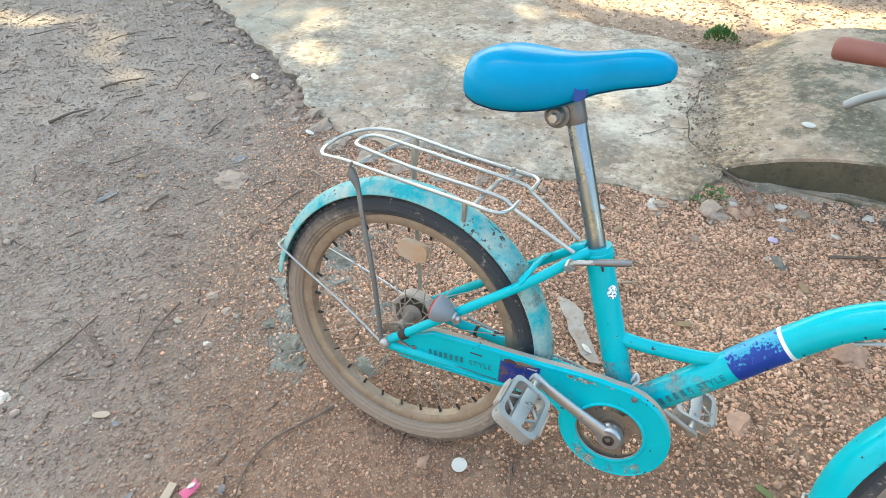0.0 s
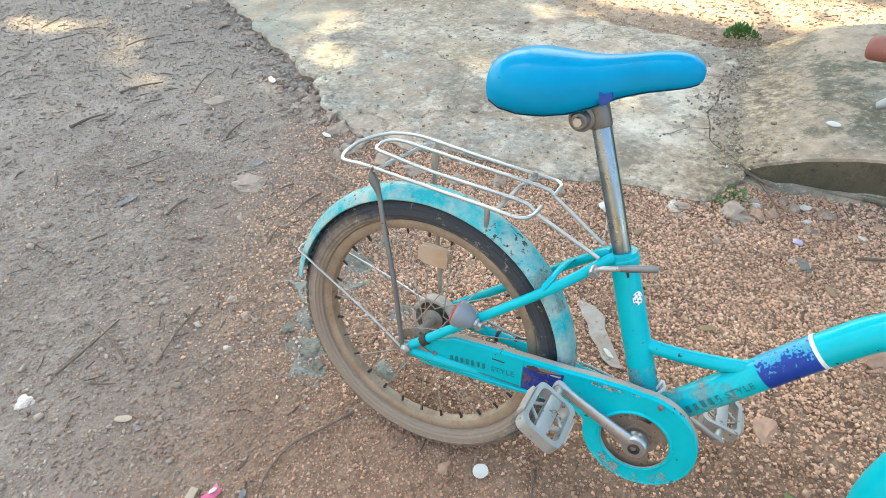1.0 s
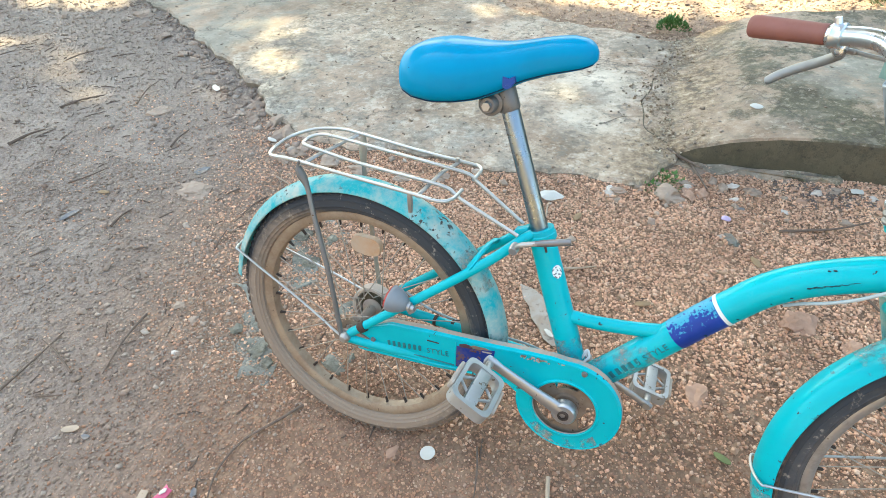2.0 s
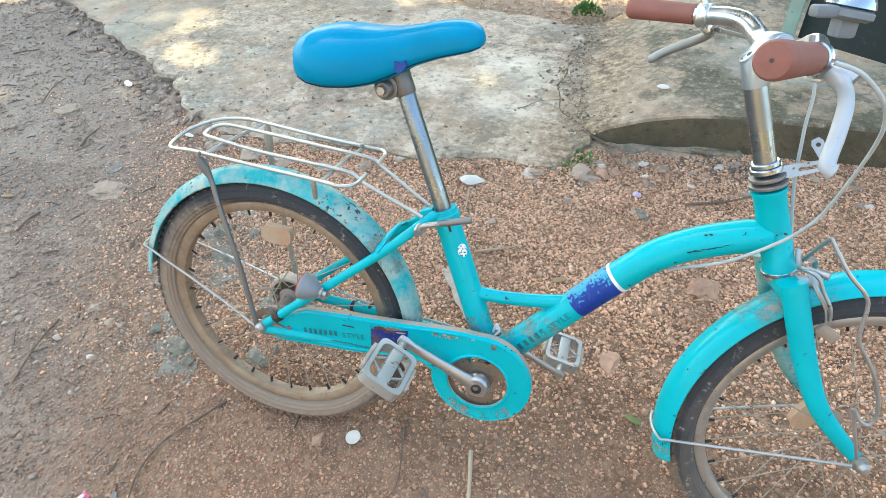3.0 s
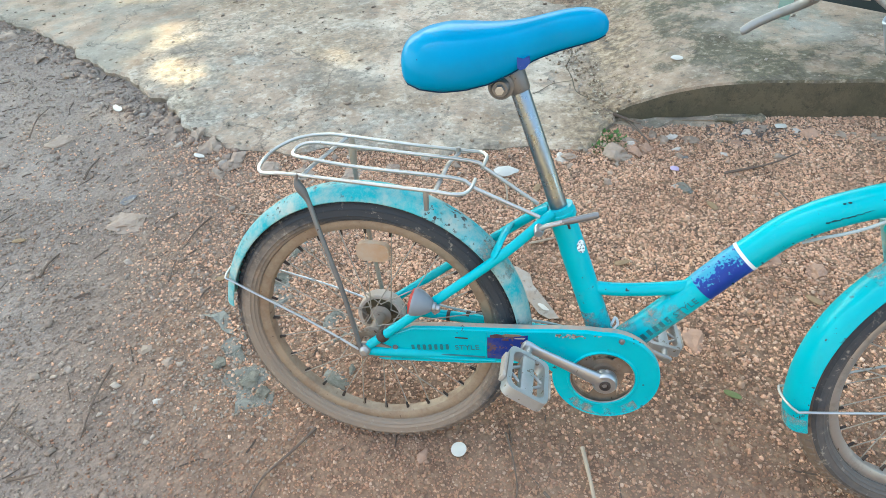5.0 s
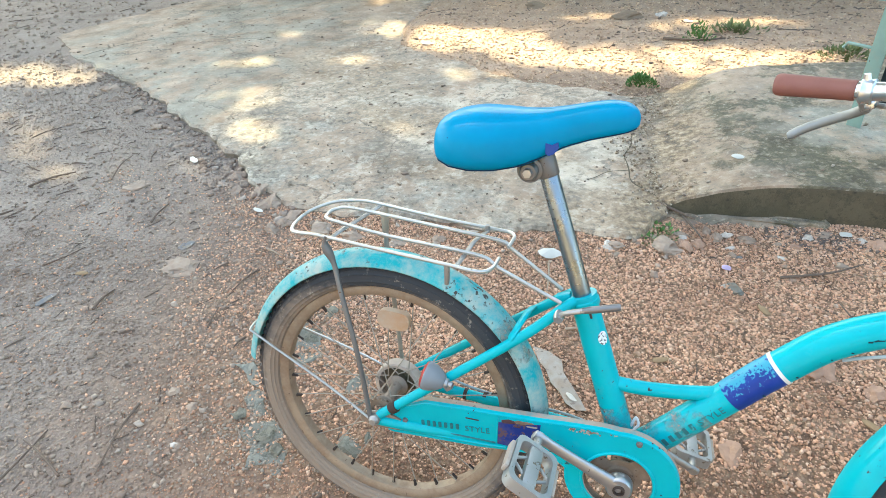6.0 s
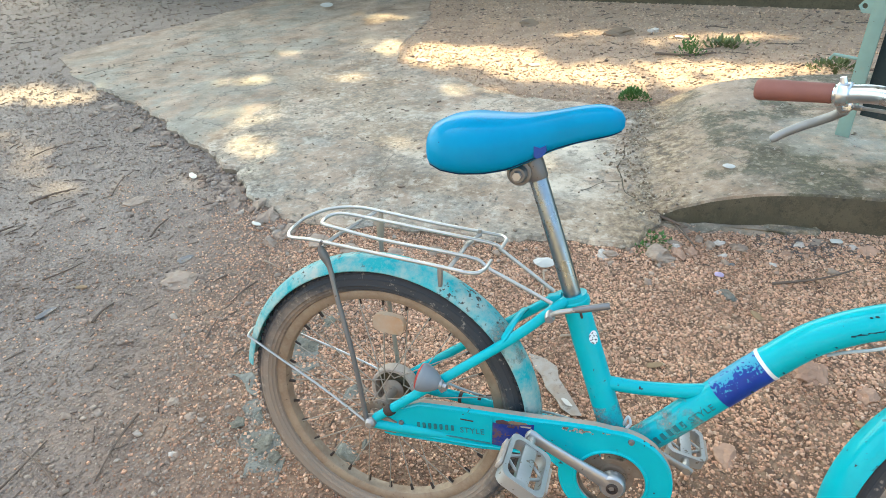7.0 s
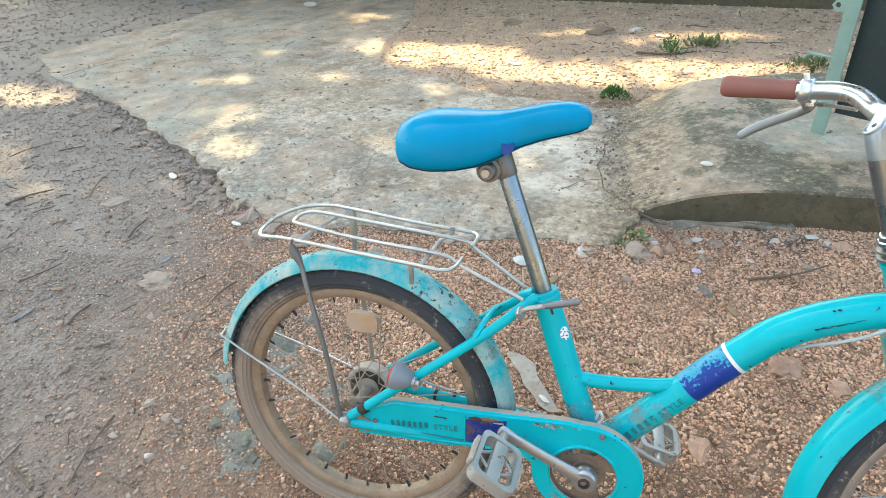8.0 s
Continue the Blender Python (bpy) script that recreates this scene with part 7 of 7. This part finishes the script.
def weed(x, y, z, count, size, label, mat="leaf", tall=0.6):
    """A domed tuft of small leaves on short stalks."""
    e = thing("weed", pose(x, y, z), label, "weed")
    rnd = random.Random(int(x * 1000) + 7)
    bm = bmesh.new()
    for _ in range(count):
        a, q = rnd.uniform(0, 6.28), rnd.uniform(0.0, 1.0) ** 0.7
        wide = size * q * (1 + 0.35 * noise.noise((math.cos(a) * 1.3, math.sin(a) * 1.3, x * 9)))
        h = size * tall * (1 - q * q) * rnd.uniform(0.15, 1.0)
        p = Vector((wide * math.cos(a) * 1.2, wide * math.sin(a), h))
        L, W = size * rnd.uniform(0.22, 0.42), size * rnd.uniform(0.08, 0.14)
        m = Matrix.Translation(p) @ Matrix.Rotation(a + rnd.uniform(-0.9, 0.9), 4, "Z") @ Matrix.Rotation(radians(rnd.uniform(15, 80) * (0.5 + 0.5 * q)), 4, "Y")
        vs = [bm.verts.new(m @ Vector(v)) for v in ((0, 0, 0), (W * 0.5, -W, L * 0.45), (0, 0, L * 0.5), (W * 0.5, W, L * 0.45), (0, 0, L))]
        bm.faces.new((vs[0], vs[1], vs[2]))
        bm.faces.new((vs[0], vs[2], vs[3]))
        bm.faces.new((vs[1], vs[4], vs[2]))
        bm.faces.new((vs[2], vs[4], vs[3]))
    part("leaves", bm, M[mat], e, "", False)
    bm = bmesh.new()
    for i in range(9):
        a = 0.7 * i
        sweep(bm, [(0, 0, -0.005), (size * 0.25 * math.cos(a), size * 0.25 * math.sin(a), size * tall * 0.4), (size * 0.6 * math.cos(a), size * 0.6 * math.sin(a), size * tall * 0.55)], [0.0016, 0.0012, 0.0007], 5)
    part("stalks", bm, M[mat], e, "", True)
    return e


weed(0.515, 2.235, 0.02, 260, 0.055, "small bushy green weed at the slab's far edge", "leaf", 0.9)
weed(0.82, 2.95, 0.02, 130, 0.06, "upright green weed in the gravel strip", "leaf", 1.6)
weed(1.03, 3.12, 0.02, 60, 0.12, "low wilted weed in the gravel strip", "dull_leaf", 0.08)
weed(0.575, 1.035, 0.0, 45, 0.045, "tiny green weed at the broken slab edge", "leaf", 0.45)
weed(0.525, 0.985, 0.0, 35, 0.04, "tiny green weed at the broken slab edge", "leaf", 0.45)
weed(1.45, 2.7, 0.02, 90, 0.09, "sparse dull weed beside the gate", "dull_leaf", 0.4)


# ---- dry litter trodden into the path ----
def inside(poly, x, y):
    c = np.zeros(x.shape, bool)
    n = len(poly)
    for i in range(n):
        (x0, y0), (x1, y1) = poly[i], poly[(i + 1) % n]
        c ^= ((y0 > y) != (y1 > y)) & (x < (x1 - x0) * (y - y0) / (y1 - y0 + 1e-12) + x0)
    return c


def litter(name, count, x0, x1, y0, y1, label, seed, lift=None, reach=0.024):
    rg = np.random.RandomState(seed)
    verts, faces = [], []
    for _ in range(count):
        x, y = rg.uniform(x0, x1), rg.uniform(y0, y1)
        if lift is not None and noise.noise((x * 2.5, y * 2.5, 3.0)) < 0.05 * rg.randn():
            continue
        a, L, w = rg.uniform(0, 3.14), 0.004 + reach * rg.rand() ** 3, rg.uniform(0.0009, 0.002) * (1.0 if reach < 0.05 else 1.5)
        L *= 1.0 if lift is None else 0.45
        c, s = math.cos(a), math.sin(a)
        z = (relief(x, y) if lift is None else lift) + w * 0.6
        if lift is not None and not inside(SLAB, np.array([x]), np.array([y]))[0]:
            continue
        k = len(verts)
        for u, h in ((-L, 0.0), (L * rg.uniform(-0.2, 0.3), rg.uniform(0, 0.003)), (L, 0.0)):
            bend = rg.uniform(-0.15, 0.15) * L
            px, py = x + u * c - bend * s, y + u * s + bend * c
            for du, dz in ((-w, -w), (w, -w), (0, w)):
                verts.append((px - du * s, py + du * c, z + h + dz))
        for r in (0, 3):
            for i in range(3):
                j = (i + 1) % 3
                faces.append((k + r + i, k + r + j, k + r + 3 + j, k + r + 3 + i))
        faces += [(k, k + 2, k + 1), (k + 6, k + 7, k + 8)]
    return tagged(new(name, from_arrays(name, verts, faces, M["twig"])), label, "litter", kind="stuff")


litter("dry_litter", 1300, -3.2, -0.1, -0.45, 2.2, "bits of dry twig trodden into the path", 31)
litter("slab_litter", 650, -2.4, 0.6, 0.9, 3.2, "small dark bits of leaf and twig on the slab", 35, 0.028)
litter("path_twigs", 90, -3.0, -0.3, -0.4, 2.0, "broken dry twigs strewn over the path", 36, reach=0.075)
litter("gravel_litter", 220, -0.2, 1.5, -0.4, 1.1, "bits of dry twig among the gravel", 32)
litter("strip_litter", 900, -0.9, 1.9, 2.3, 4.4, "bits of dry twig on the gravel strip", 33)
litter("strip_twigs", 110, -0.9, 1.9, 2.9, 4.4, "broken dark twigs on the gravel strip", 37, reach=0.09)
litter("far_litter", 420, -6.0, -2.4, 1.9, 5.5, "dry twigs and bark strewn on the far path", 38, reach=0.07)


# ---- loose gravel ----
def chip():
    """A blunt broken bit: a cube whose corners the caller pulls about."""
    v = np.array([(x, y, z) for x in (-1, 1) for y in (-1, 1) for z in (-1, 1)], float) * 0.72
    quads = ((0, 1, 3, 2), (4, 6, 7, 5), (0, 4, 5, 1), (2, 3, 7, 6), (0, 2, 6, 4), (1, 5, 7, 3))
    f = np.array([t for a, b, c, d in quads for t in ((a, b, c), (a, c, d))])
    return v, f


def gravel(name, count, x0, x1, y0, y1, smin, smax, weight, label, seed, mat="gravel", on_slab=False, thin=0.75):
    rg = np.random.RandomState(seed)
    x, y = rg.uniform(x0, x1, count * 3), rg.uniform(y0, y1, count * 3)
    keep = (rg.rand(x.size) < weight(x, y))
    onto = inside(SLAB, x, y) | inside(RAISED, x, y)
    keep &= onto if on_slab else ~onto
    x, y = x[keep][:count], y[keep][:count]
    n = x.size
    v, f = chip()
    s = smin + (smax - smin) * rg.rand(n) ** 3.0
    q = rg.randn(n, 4)
    q /= np.linalg.norm(q, axis=1)[:, None]
    w, a, b, c = q.T
    rot = np.stack([1 - 2 * (b * b + c * c), 2 * (a * b - c * w), 2 * (a * c + b * w), 2 * (a * b + c * w), 1 - 2 * (a * a + c * c), 2 * (b * c - a * w), 2 * (a * c - b * w), 2 * (b * c + a * w), 1 - 2 * (a * a + b * b)], 1).reshape(n, 3, 3)
    shape = v[None] * rg.uniform(0.6, 1.3, (n, len(v), 1)) * rg.uniform(0.6, 1.25, (n, 1, 3))
    pts = np.einsum("nij,nkj->nki", rot, shape) * s[:, None, None]
    pts[:, :, 2] *= thin
    if on_slab:
        up = np.array([raised_height(px, py) for px, py in zip(x, y)])
        z = np.where(inside(RAISED, x, y), np.maximum(up, 0.028), 0.028)
    else:
        z = np.array([relief(px, py) for px, py in zip(x, y)])
    pts += np.stack([x, y, z + s * 0.4 * thin], 1)[:, None, :]
    faces = (f[None] + (np.arange(n) * len(v))[:, None, None]).reshape(-1, 3)
    me = bpy.data.meshes.new(name)
    vv = pts.reshape(-1, 3)
    me.vertices.add(len(vv))
    me.vertices.foreach_set("co", vv.ravel())
    me.loops.add(faces.size)
    me.loops.foreach_set("vertex_index", faces.ravel())
    me.polygons.add(len(faces))
    me.polygons.foreach_set("loop_start", np.arange(0, faces.size, 3))
    me.update()
    me.materials.append(M[mat])
    return tagged(new(name, me), label, "gravel", kind="stuff")


def zone(x, y):
    """How gravelly the ground is: much round the bicycle, little on the packed path."""
    return np.clip((x + 0.35 * (y - 0.3) + 0.75) / 0.7, 0.05, 1.0)


def edge_fade(x):
    """The loose gravel thins out towards the east."""
    return np.clip((1.9 - x) / 0.7, 0.0, 1.0)


gravel("gravel", 86000, -1.5, 1.9, -0.1, 1.2, 0.0015, 0.0049, lambda x, y: zone(x, y) * edge_fade(x) * np.clip((y + 0.02) / 0.45, 0, 1), "loose reddish gravel between bicycle and slab", 3)
gravel("fine_gravel", 60000, -1.5, 1.9, -0.75, 0.5, 0.0013, 0.0037, lambda x, y: zone(x, y) * edge_fade(x) * np.clip((0.43 - y) / 0.45, 0, 1) * np.clip((y + 0.75) / 0.4, 0, 1), "finer brown gravel under the bicycle", 4, "near_gravel")
gravel("path_grit", 20000, -3.4, -0.4, -0.4, 2.5, 0.0018, 0.0065, lambda x, y: np.ones_like(x), "scattered grit on the packed dirt path", 5, "dirt_grit")
gravel("near_grit", 24000, -1.5, -0.05, -0.5, 0.75, 0.0012, 0.0042, lambda x, y: 1.0 - 0.75 * zone(x, y), "fine grey-brown grit bedded in the path", 6, "dirt_grit")
gravel("concrete_crumbs", 3600, -0.6, 0.0, -0.05, 0.75, 0.0013, 0.0045, lambda x, y: np.clip(1.3 * np.exp(-(((x + 0.29) / 0.09) ** 2 + ((y - 0.13) / 0.075) ** 2)) + 1.2 * np.exp(-(((x + 0.3 - 0.2 * (y - 0.42)) / 0.1) ** 2 + ((y - 0.42) / 0.15) ** 2)), 0, 1), "grey crumbs of broken concrete beside the wheel", 15, "crumb")
gravel("pebbles", 420, -1.0, 1.5, -0.35, 1.15, 0.003, 0.0085, lambda x, y: zone(x, y) * (0.35 + 0.65 * np.clip((y - 0.2) / 0.7, 0, 1)), "larger pebbles among the gravel", 21, "pebble")
gravel("path_pebbles", 900, -3.3, -0.3, -0.4, 2.3, 0.003, 0.012, lambda x, y: np.ones_like(x), "loose bits of stone trodden into the path", 22, "edge_bits")
gravel("far_gravel", 25000, -1.2, 2.4, 2.1, 4.7, 0.0022, 0.0095, lambda x, y: np.ones_like(x), "yellowish gravel strip before the wall", 8, "yellow_gravel")


gravel("far_grit", 5000, -6.5, -2.2, 1.9, 6.0, 0.003, 0.016, lambda x, y: np.ones_like(x), "grit and small stones on the far path", 9, "dirt_grit")
gravel("dark_soil", 1500, 0.65, 1.35, 0.95, 1.15, 0.0015, 0.006, lambda x, y: np.exp(-(((x - 1.00) / 0.12) ** 2 + ((y - 1.07) / 0.05) ** 2)), "dark soil washed to the foot of the slab", 17, "black_soil")
gravel("joint_soil", 2600, 0.3, 0.85, 1.15, 2.15, 0.001, 0.006, lambda x, y: np.exp(-((x - 0.53 + 0.05 * np.sin(9 * y)) / 0.06) ** 2), "brown soil crumbs lodged between the slabs", 16, "joint", True)


def crumbs(x, y):
    """Crumbs lie thick along the broken front edge and over the dirty far corner, thin elsewhere."""
    front = np.exp(-((y - 1.05) / 0.22) ** 2) * np.exp(-((x + 0.45) / 0.55) ** 2)
    joint = np.exp(-((x - 0.5) / 0.12) ** 2) * 0.6
    return np.clip(0.07 + 0.9 * front + joint + 0.25 * (y > 2.6), 0, 1)


gravel("slab_grit", 5500, -2.8, 1.7, 0.9, 3.6, 0.0012, 0.006, crumbs, "crumbs of stone and soil on the slab", 12, "grit", True)
gravel("slab_bits", 520, -3.0, 1.6, 1.0, 5.0, 0.002, 0.013, lambda x, y: 0.5 + 0.5 * (x < 0.3), "dark flat bits of bark and dry leaf on the slab", 18, "bark_bits", True, 0.22)
gravel("strip_bits", 420, -1.1, 2.2, 2.3, 4.7, 0.003, 0.016, lambda x, y: np.ones_like(x), "dark clods and bits of bark on the gravel strip", 19, "bark_bits", False, 0.5)
gravel("edge_rubble", 4200, -3.0, 0.6, 0.8, 2.7, 0.003, 0.016, lambda x, y: np.exp(-((y - np.where(x < -0.75, 0.41 - 0.8 * x, 0.93)) / np.where(x < -0.75, 0.09, 0.04)) ** 2) * np.where(x < -0.6, 1.0, 0.25), "crumbled bits along the slab's broken edge", 14, "edge_bits")
rnd = random.Random(77)
for i in range(34):
    x = rnd.uniform(-2.7, -0.55)
    y = 0.41 - 0.8 * x - 0.05 + rnd.gauss(0, 0.04) if x < -0.75 else 0.95 + rnd.gauss(0, 0.03)
    rock("stone", x, y, rnd.uniform(0.008, 0.024), rnd.uniform(0.4, 0.7), 5.3 * i + 100, "rock", "broken pale stone along the slab's edge", "stone", 0, rnd.uniform(0, 360), rnd.uniform(1.0, 1.6), "broken stones along the edge")


for i in range(30):
    x = rnd.uniform(0.42, 1.45)
    y = 1.08 - abs(rnd.gauss(0, 0.09))
    kind = ("rock", "pale_rock", "rock", "rubble_red")[i % 4]
    rock("stone", x, y, rnd.uniform(0.006, 0.016), rnd.uniform(0.4, 0.7), 3.7 * i + 400, kind, {"rock": "dull broken stone on the gravel by the slab", "pale_rock": "pale broken stone on the gravel by the slab", "rubble_red": "red brick shard on the gravel by the slab"}[kind], "stone", 0, rnd.uniform(0, 360), rnd.uniform(1.0, 1.6), "rubble before the raised slab")


# ---- gate ----
def build_gate():
    a, b = Vector((1.2, 1.63)), Vector((1.52, 1.36))
    d = (b - a).normalized()
    g = thing("metal_gate", Matrix.Translation((a.x, a.y, 0.104)) @ Matrix.Rotation(math.atan2(d.y, d.x), 4, "Z"), "open green-painted metal gate leaf with dark sheet", "gate")
    L = (b - a).length
    for x, w in ((0.0, 0.045), (L, 0.05)):
        bm = bmesh.new()
        box(bm, (w, 0.006, 1.5), Matrix.Translation((x, -0.022, 0.75)), 0.002)
        box(bm, (0.006, 0.045, 1.5), Matrix.Translation((x - w / 2 + 0.003 if x == 0 else x + w / 2 - 0.003, 0, 0.75)), 0.002)
        part("gate_stile", bm, M["gate"], g)
    bm = bmesh.new()
    box(bm, (L - 0.05, 0.004, 1.38), Matrix.Translation((L / 2, 0.004, 0.78)), 0.001)
    part("gate_sheet", bm, M["gate_dark"], g, "dark sheet metal panel")
    bm = bmesh.new()
    plate(bm, [(0, -0.02), (-0.03, -0.02), (-0.045, 0.0), (-0.03, 0.02), (0, 0.02)], [circle(-0.027, 0, 0.009, 14)], -0.004, 0.004)
    part("gate_lug", bm, M["gate"], g, "lug with a bolt hole", True, Matrix.Translation((-0.022, -0.01, 0.43)))
    bm = bmesh.new()
    sweep(bm, [(-0.02, -0.01, 0.27), (-0.1, -0.01, 0.272), (-0.11, -0.01, 0.255)], 0.005, 8)
    part("gate_pin", bm, M["gate"], g)
    # broad plate of the second leaf
    g2 = thing("metal_gate", Matrix.Translation((1.56, 1.37, 0.104)) @ Matrix.Rotation(radians(-25), 4, "Z"), "green-painted metal gate leaf standing on the slab", "gate")
    bm = bmesh.new()
    box(bm, (0.9, 0.03, 1.5), Matrix.Translation((0.45, 0, 0.75)), 0.004)
    part("gate_sheet", bm, M["gate"], g2)


build_gate()


# ---- unseen trees added to shade the yard ----
# openings cut in the leaves to put sun on chosen ground: x, y, half sizes, how open
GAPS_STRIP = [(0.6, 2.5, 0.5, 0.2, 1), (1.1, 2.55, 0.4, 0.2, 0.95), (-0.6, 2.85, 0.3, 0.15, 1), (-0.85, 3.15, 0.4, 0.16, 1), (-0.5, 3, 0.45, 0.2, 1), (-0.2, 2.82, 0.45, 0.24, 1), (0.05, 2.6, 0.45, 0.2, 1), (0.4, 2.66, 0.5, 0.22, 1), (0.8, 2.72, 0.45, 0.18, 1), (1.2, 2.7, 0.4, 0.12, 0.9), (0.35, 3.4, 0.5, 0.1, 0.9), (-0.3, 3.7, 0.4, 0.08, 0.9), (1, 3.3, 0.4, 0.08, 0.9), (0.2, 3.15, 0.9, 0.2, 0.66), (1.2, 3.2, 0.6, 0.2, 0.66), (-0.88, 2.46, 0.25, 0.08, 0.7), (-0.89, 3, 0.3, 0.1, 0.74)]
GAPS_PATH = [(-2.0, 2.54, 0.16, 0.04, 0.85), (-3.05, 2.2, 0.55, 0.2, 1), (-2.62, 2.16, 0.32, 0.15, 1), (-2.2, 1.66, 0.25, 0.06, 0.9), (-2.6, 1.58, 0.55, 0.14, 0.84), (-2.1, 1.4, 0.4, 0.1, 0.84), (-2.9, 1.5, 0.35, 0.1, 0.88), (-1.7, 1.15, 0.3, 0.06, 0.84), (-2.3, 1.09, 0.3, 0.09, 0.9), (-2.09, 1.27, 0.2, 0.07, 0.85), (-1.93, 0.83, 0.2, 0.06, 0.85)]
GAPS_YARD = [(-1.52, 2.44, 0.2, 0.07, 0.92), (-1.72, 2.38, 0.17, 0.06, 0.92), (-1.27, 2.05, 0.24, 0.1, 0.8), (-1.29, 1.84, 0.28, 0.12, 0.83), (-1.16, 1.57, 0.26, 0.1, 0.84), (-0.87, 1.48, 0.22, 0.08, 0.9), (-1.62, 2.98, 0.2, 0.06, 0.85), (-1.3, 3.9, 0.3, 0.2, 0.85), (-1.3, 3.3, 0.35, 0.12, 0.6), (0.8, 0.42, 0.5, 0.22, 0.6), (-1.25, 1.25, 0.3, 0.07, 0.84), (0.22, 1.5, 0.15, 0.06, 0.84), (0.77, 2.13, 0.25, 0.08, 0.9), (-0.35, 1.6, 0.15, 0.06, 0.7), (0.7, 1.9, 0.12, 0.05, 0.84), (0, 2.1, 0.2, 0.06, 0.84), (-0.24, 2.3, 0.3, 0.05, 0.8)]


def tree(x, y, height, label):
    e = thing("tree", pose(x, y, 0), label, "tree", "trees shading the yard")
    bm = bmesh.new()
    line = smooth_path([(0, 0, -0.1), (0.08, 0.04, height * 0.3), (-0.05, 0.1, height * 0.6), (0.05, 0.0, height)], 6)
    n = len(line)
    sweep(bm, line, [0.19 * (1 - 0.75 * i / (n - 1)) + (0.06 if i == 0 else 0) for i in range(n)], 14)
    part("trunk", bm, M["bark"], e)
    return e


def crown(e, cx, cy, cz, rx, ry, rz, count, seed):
    """Many single leaves on the reach of the limbs, left out where the gap lists want sun."""
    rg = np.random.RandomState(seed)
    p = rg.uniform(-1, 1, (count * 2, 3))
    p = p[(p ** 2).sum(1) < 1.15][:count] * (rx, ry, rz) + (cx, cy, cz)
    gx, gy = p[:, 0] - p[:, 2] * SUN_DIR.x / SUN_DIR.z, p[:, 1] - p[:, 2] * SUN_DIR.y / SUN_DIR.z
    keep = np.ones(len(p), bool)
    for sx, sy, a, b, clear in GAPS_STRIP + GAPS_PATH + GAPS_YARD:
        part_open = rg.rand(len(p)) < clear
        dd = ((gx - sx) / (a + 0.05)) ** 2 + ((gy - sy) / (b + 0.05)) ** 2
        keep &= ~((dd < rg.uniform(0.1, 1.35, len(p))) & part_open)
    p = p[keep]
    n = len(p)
    leaf = np.array([(-0.5, 0, 0), (-0.2, 0.24, 0.03), (0.15, 0.22, 0.03), (0.5, 0, 0), (0.15, -0.22, 0.03), (-0.2, -0.24, 0.03)])
    ang, tip, roll = rg.uniform(0, 6.28, n), rg.uniform(-0.6, 0.6, n), rg.uniform(-0.6, 0.6, n)
    size = rg.uniform(0.11, 0.2, n)
    ca, sa, ct, st, cr, sr = np.cos(ang), np.sin(ang), np.cos(tip), np.sin(tip), np.cos(roll), np.sin(roll)
    rot = np.stack([ca * ct, ca * st * sr - sa * cr, ca * st * cr + sa * sr, sa * ct, sa * st * sr + ca * cr, sa * st * cr - ca * sr, -st, ct * sr, ct * cr], 1).reshape(n, 3, 3)
    v = np.einsum("nij,kj->nki", rot, leaf) * size[:, None, None] + p[:, None, :]
    v -= np.array(e.matrix_basis.translation)[None, None]
    faces = (np.array([(0, 1, 2, 3), (0, 3, 4, 5)])[None] + (np.arange(n) * 6)[:, None, None]).reshape(-1, 4)
    ob = new("crown", from_arrays("crown", v.reshape(-1, 3), faces, M["foliage"]))
    ob.parent = e
    bm = bmesh.new()
    base = Vector(e.matrix_basis.translation)
    rnd = random.Random(seed)
    for i in range(7):
        a = 2 * math.pi * i / 7 + 0.3
        tipp = Vector((cx + rx * 0.7 * math.cos(a), cy + ry * 0.7 * math.sin(a), cz + rnd.uniform(-0.2, 0.3) * rz)) - base
        root = Vector((0, 0, max(1.5, cz * rnd.uniform(0.5, 0.75))))
        sweep(bm, smooth_path([root, root.lerp(tipp, 0.5) + Vector((0, 0, 0.4)), tipp], 5), [0.07 - 0.0055 * k for k in range(11)], 8)
    part("limbs", bm, M["bark"], e)


def foliage_material():
    m, nt, b = blank("canopy_leaf")
    rnd = nt.nodes.new("ShaderNodeNewGeometry").outputs["Random Per Island"]
    nt.links.new(ramp(nt, rnd, [(0, (0.05, 0.1, 0.02)), (0.6, (0.08, 0.14, 0.03)), (1, (0.12, 0.16, 0.04))]), b.inputs["Base Color"])
    b.inputs["Roughness"].default_value = 0.5
    b.inputs["Transmission Weight"].default_value = 0.0
    return m


M["foliage"] = foliage_material()
t1 = tree(-3.2, 9.5, 5.5, "unseen tall broad-leaved tree added beyond the wall for shade")
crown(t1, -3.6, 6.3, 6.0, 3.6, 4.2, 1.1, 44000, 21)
t2 = tree(2.6, 8.5, 5.5, "unseen broad-leaved tree added beyond the wall for shade")
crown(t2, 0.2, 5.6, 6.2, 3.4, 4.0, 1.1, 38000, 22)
t3 = tree(-7.5, 3.5, 5.5, "unseen broad-leaved tree added beside the path for shade")
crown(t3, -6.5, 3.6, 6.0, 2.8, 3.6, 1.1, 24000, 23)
t4 = tree(-9.0, 9.8, 5.5, "unseen broad-leaved tree added at the path's end for shade")
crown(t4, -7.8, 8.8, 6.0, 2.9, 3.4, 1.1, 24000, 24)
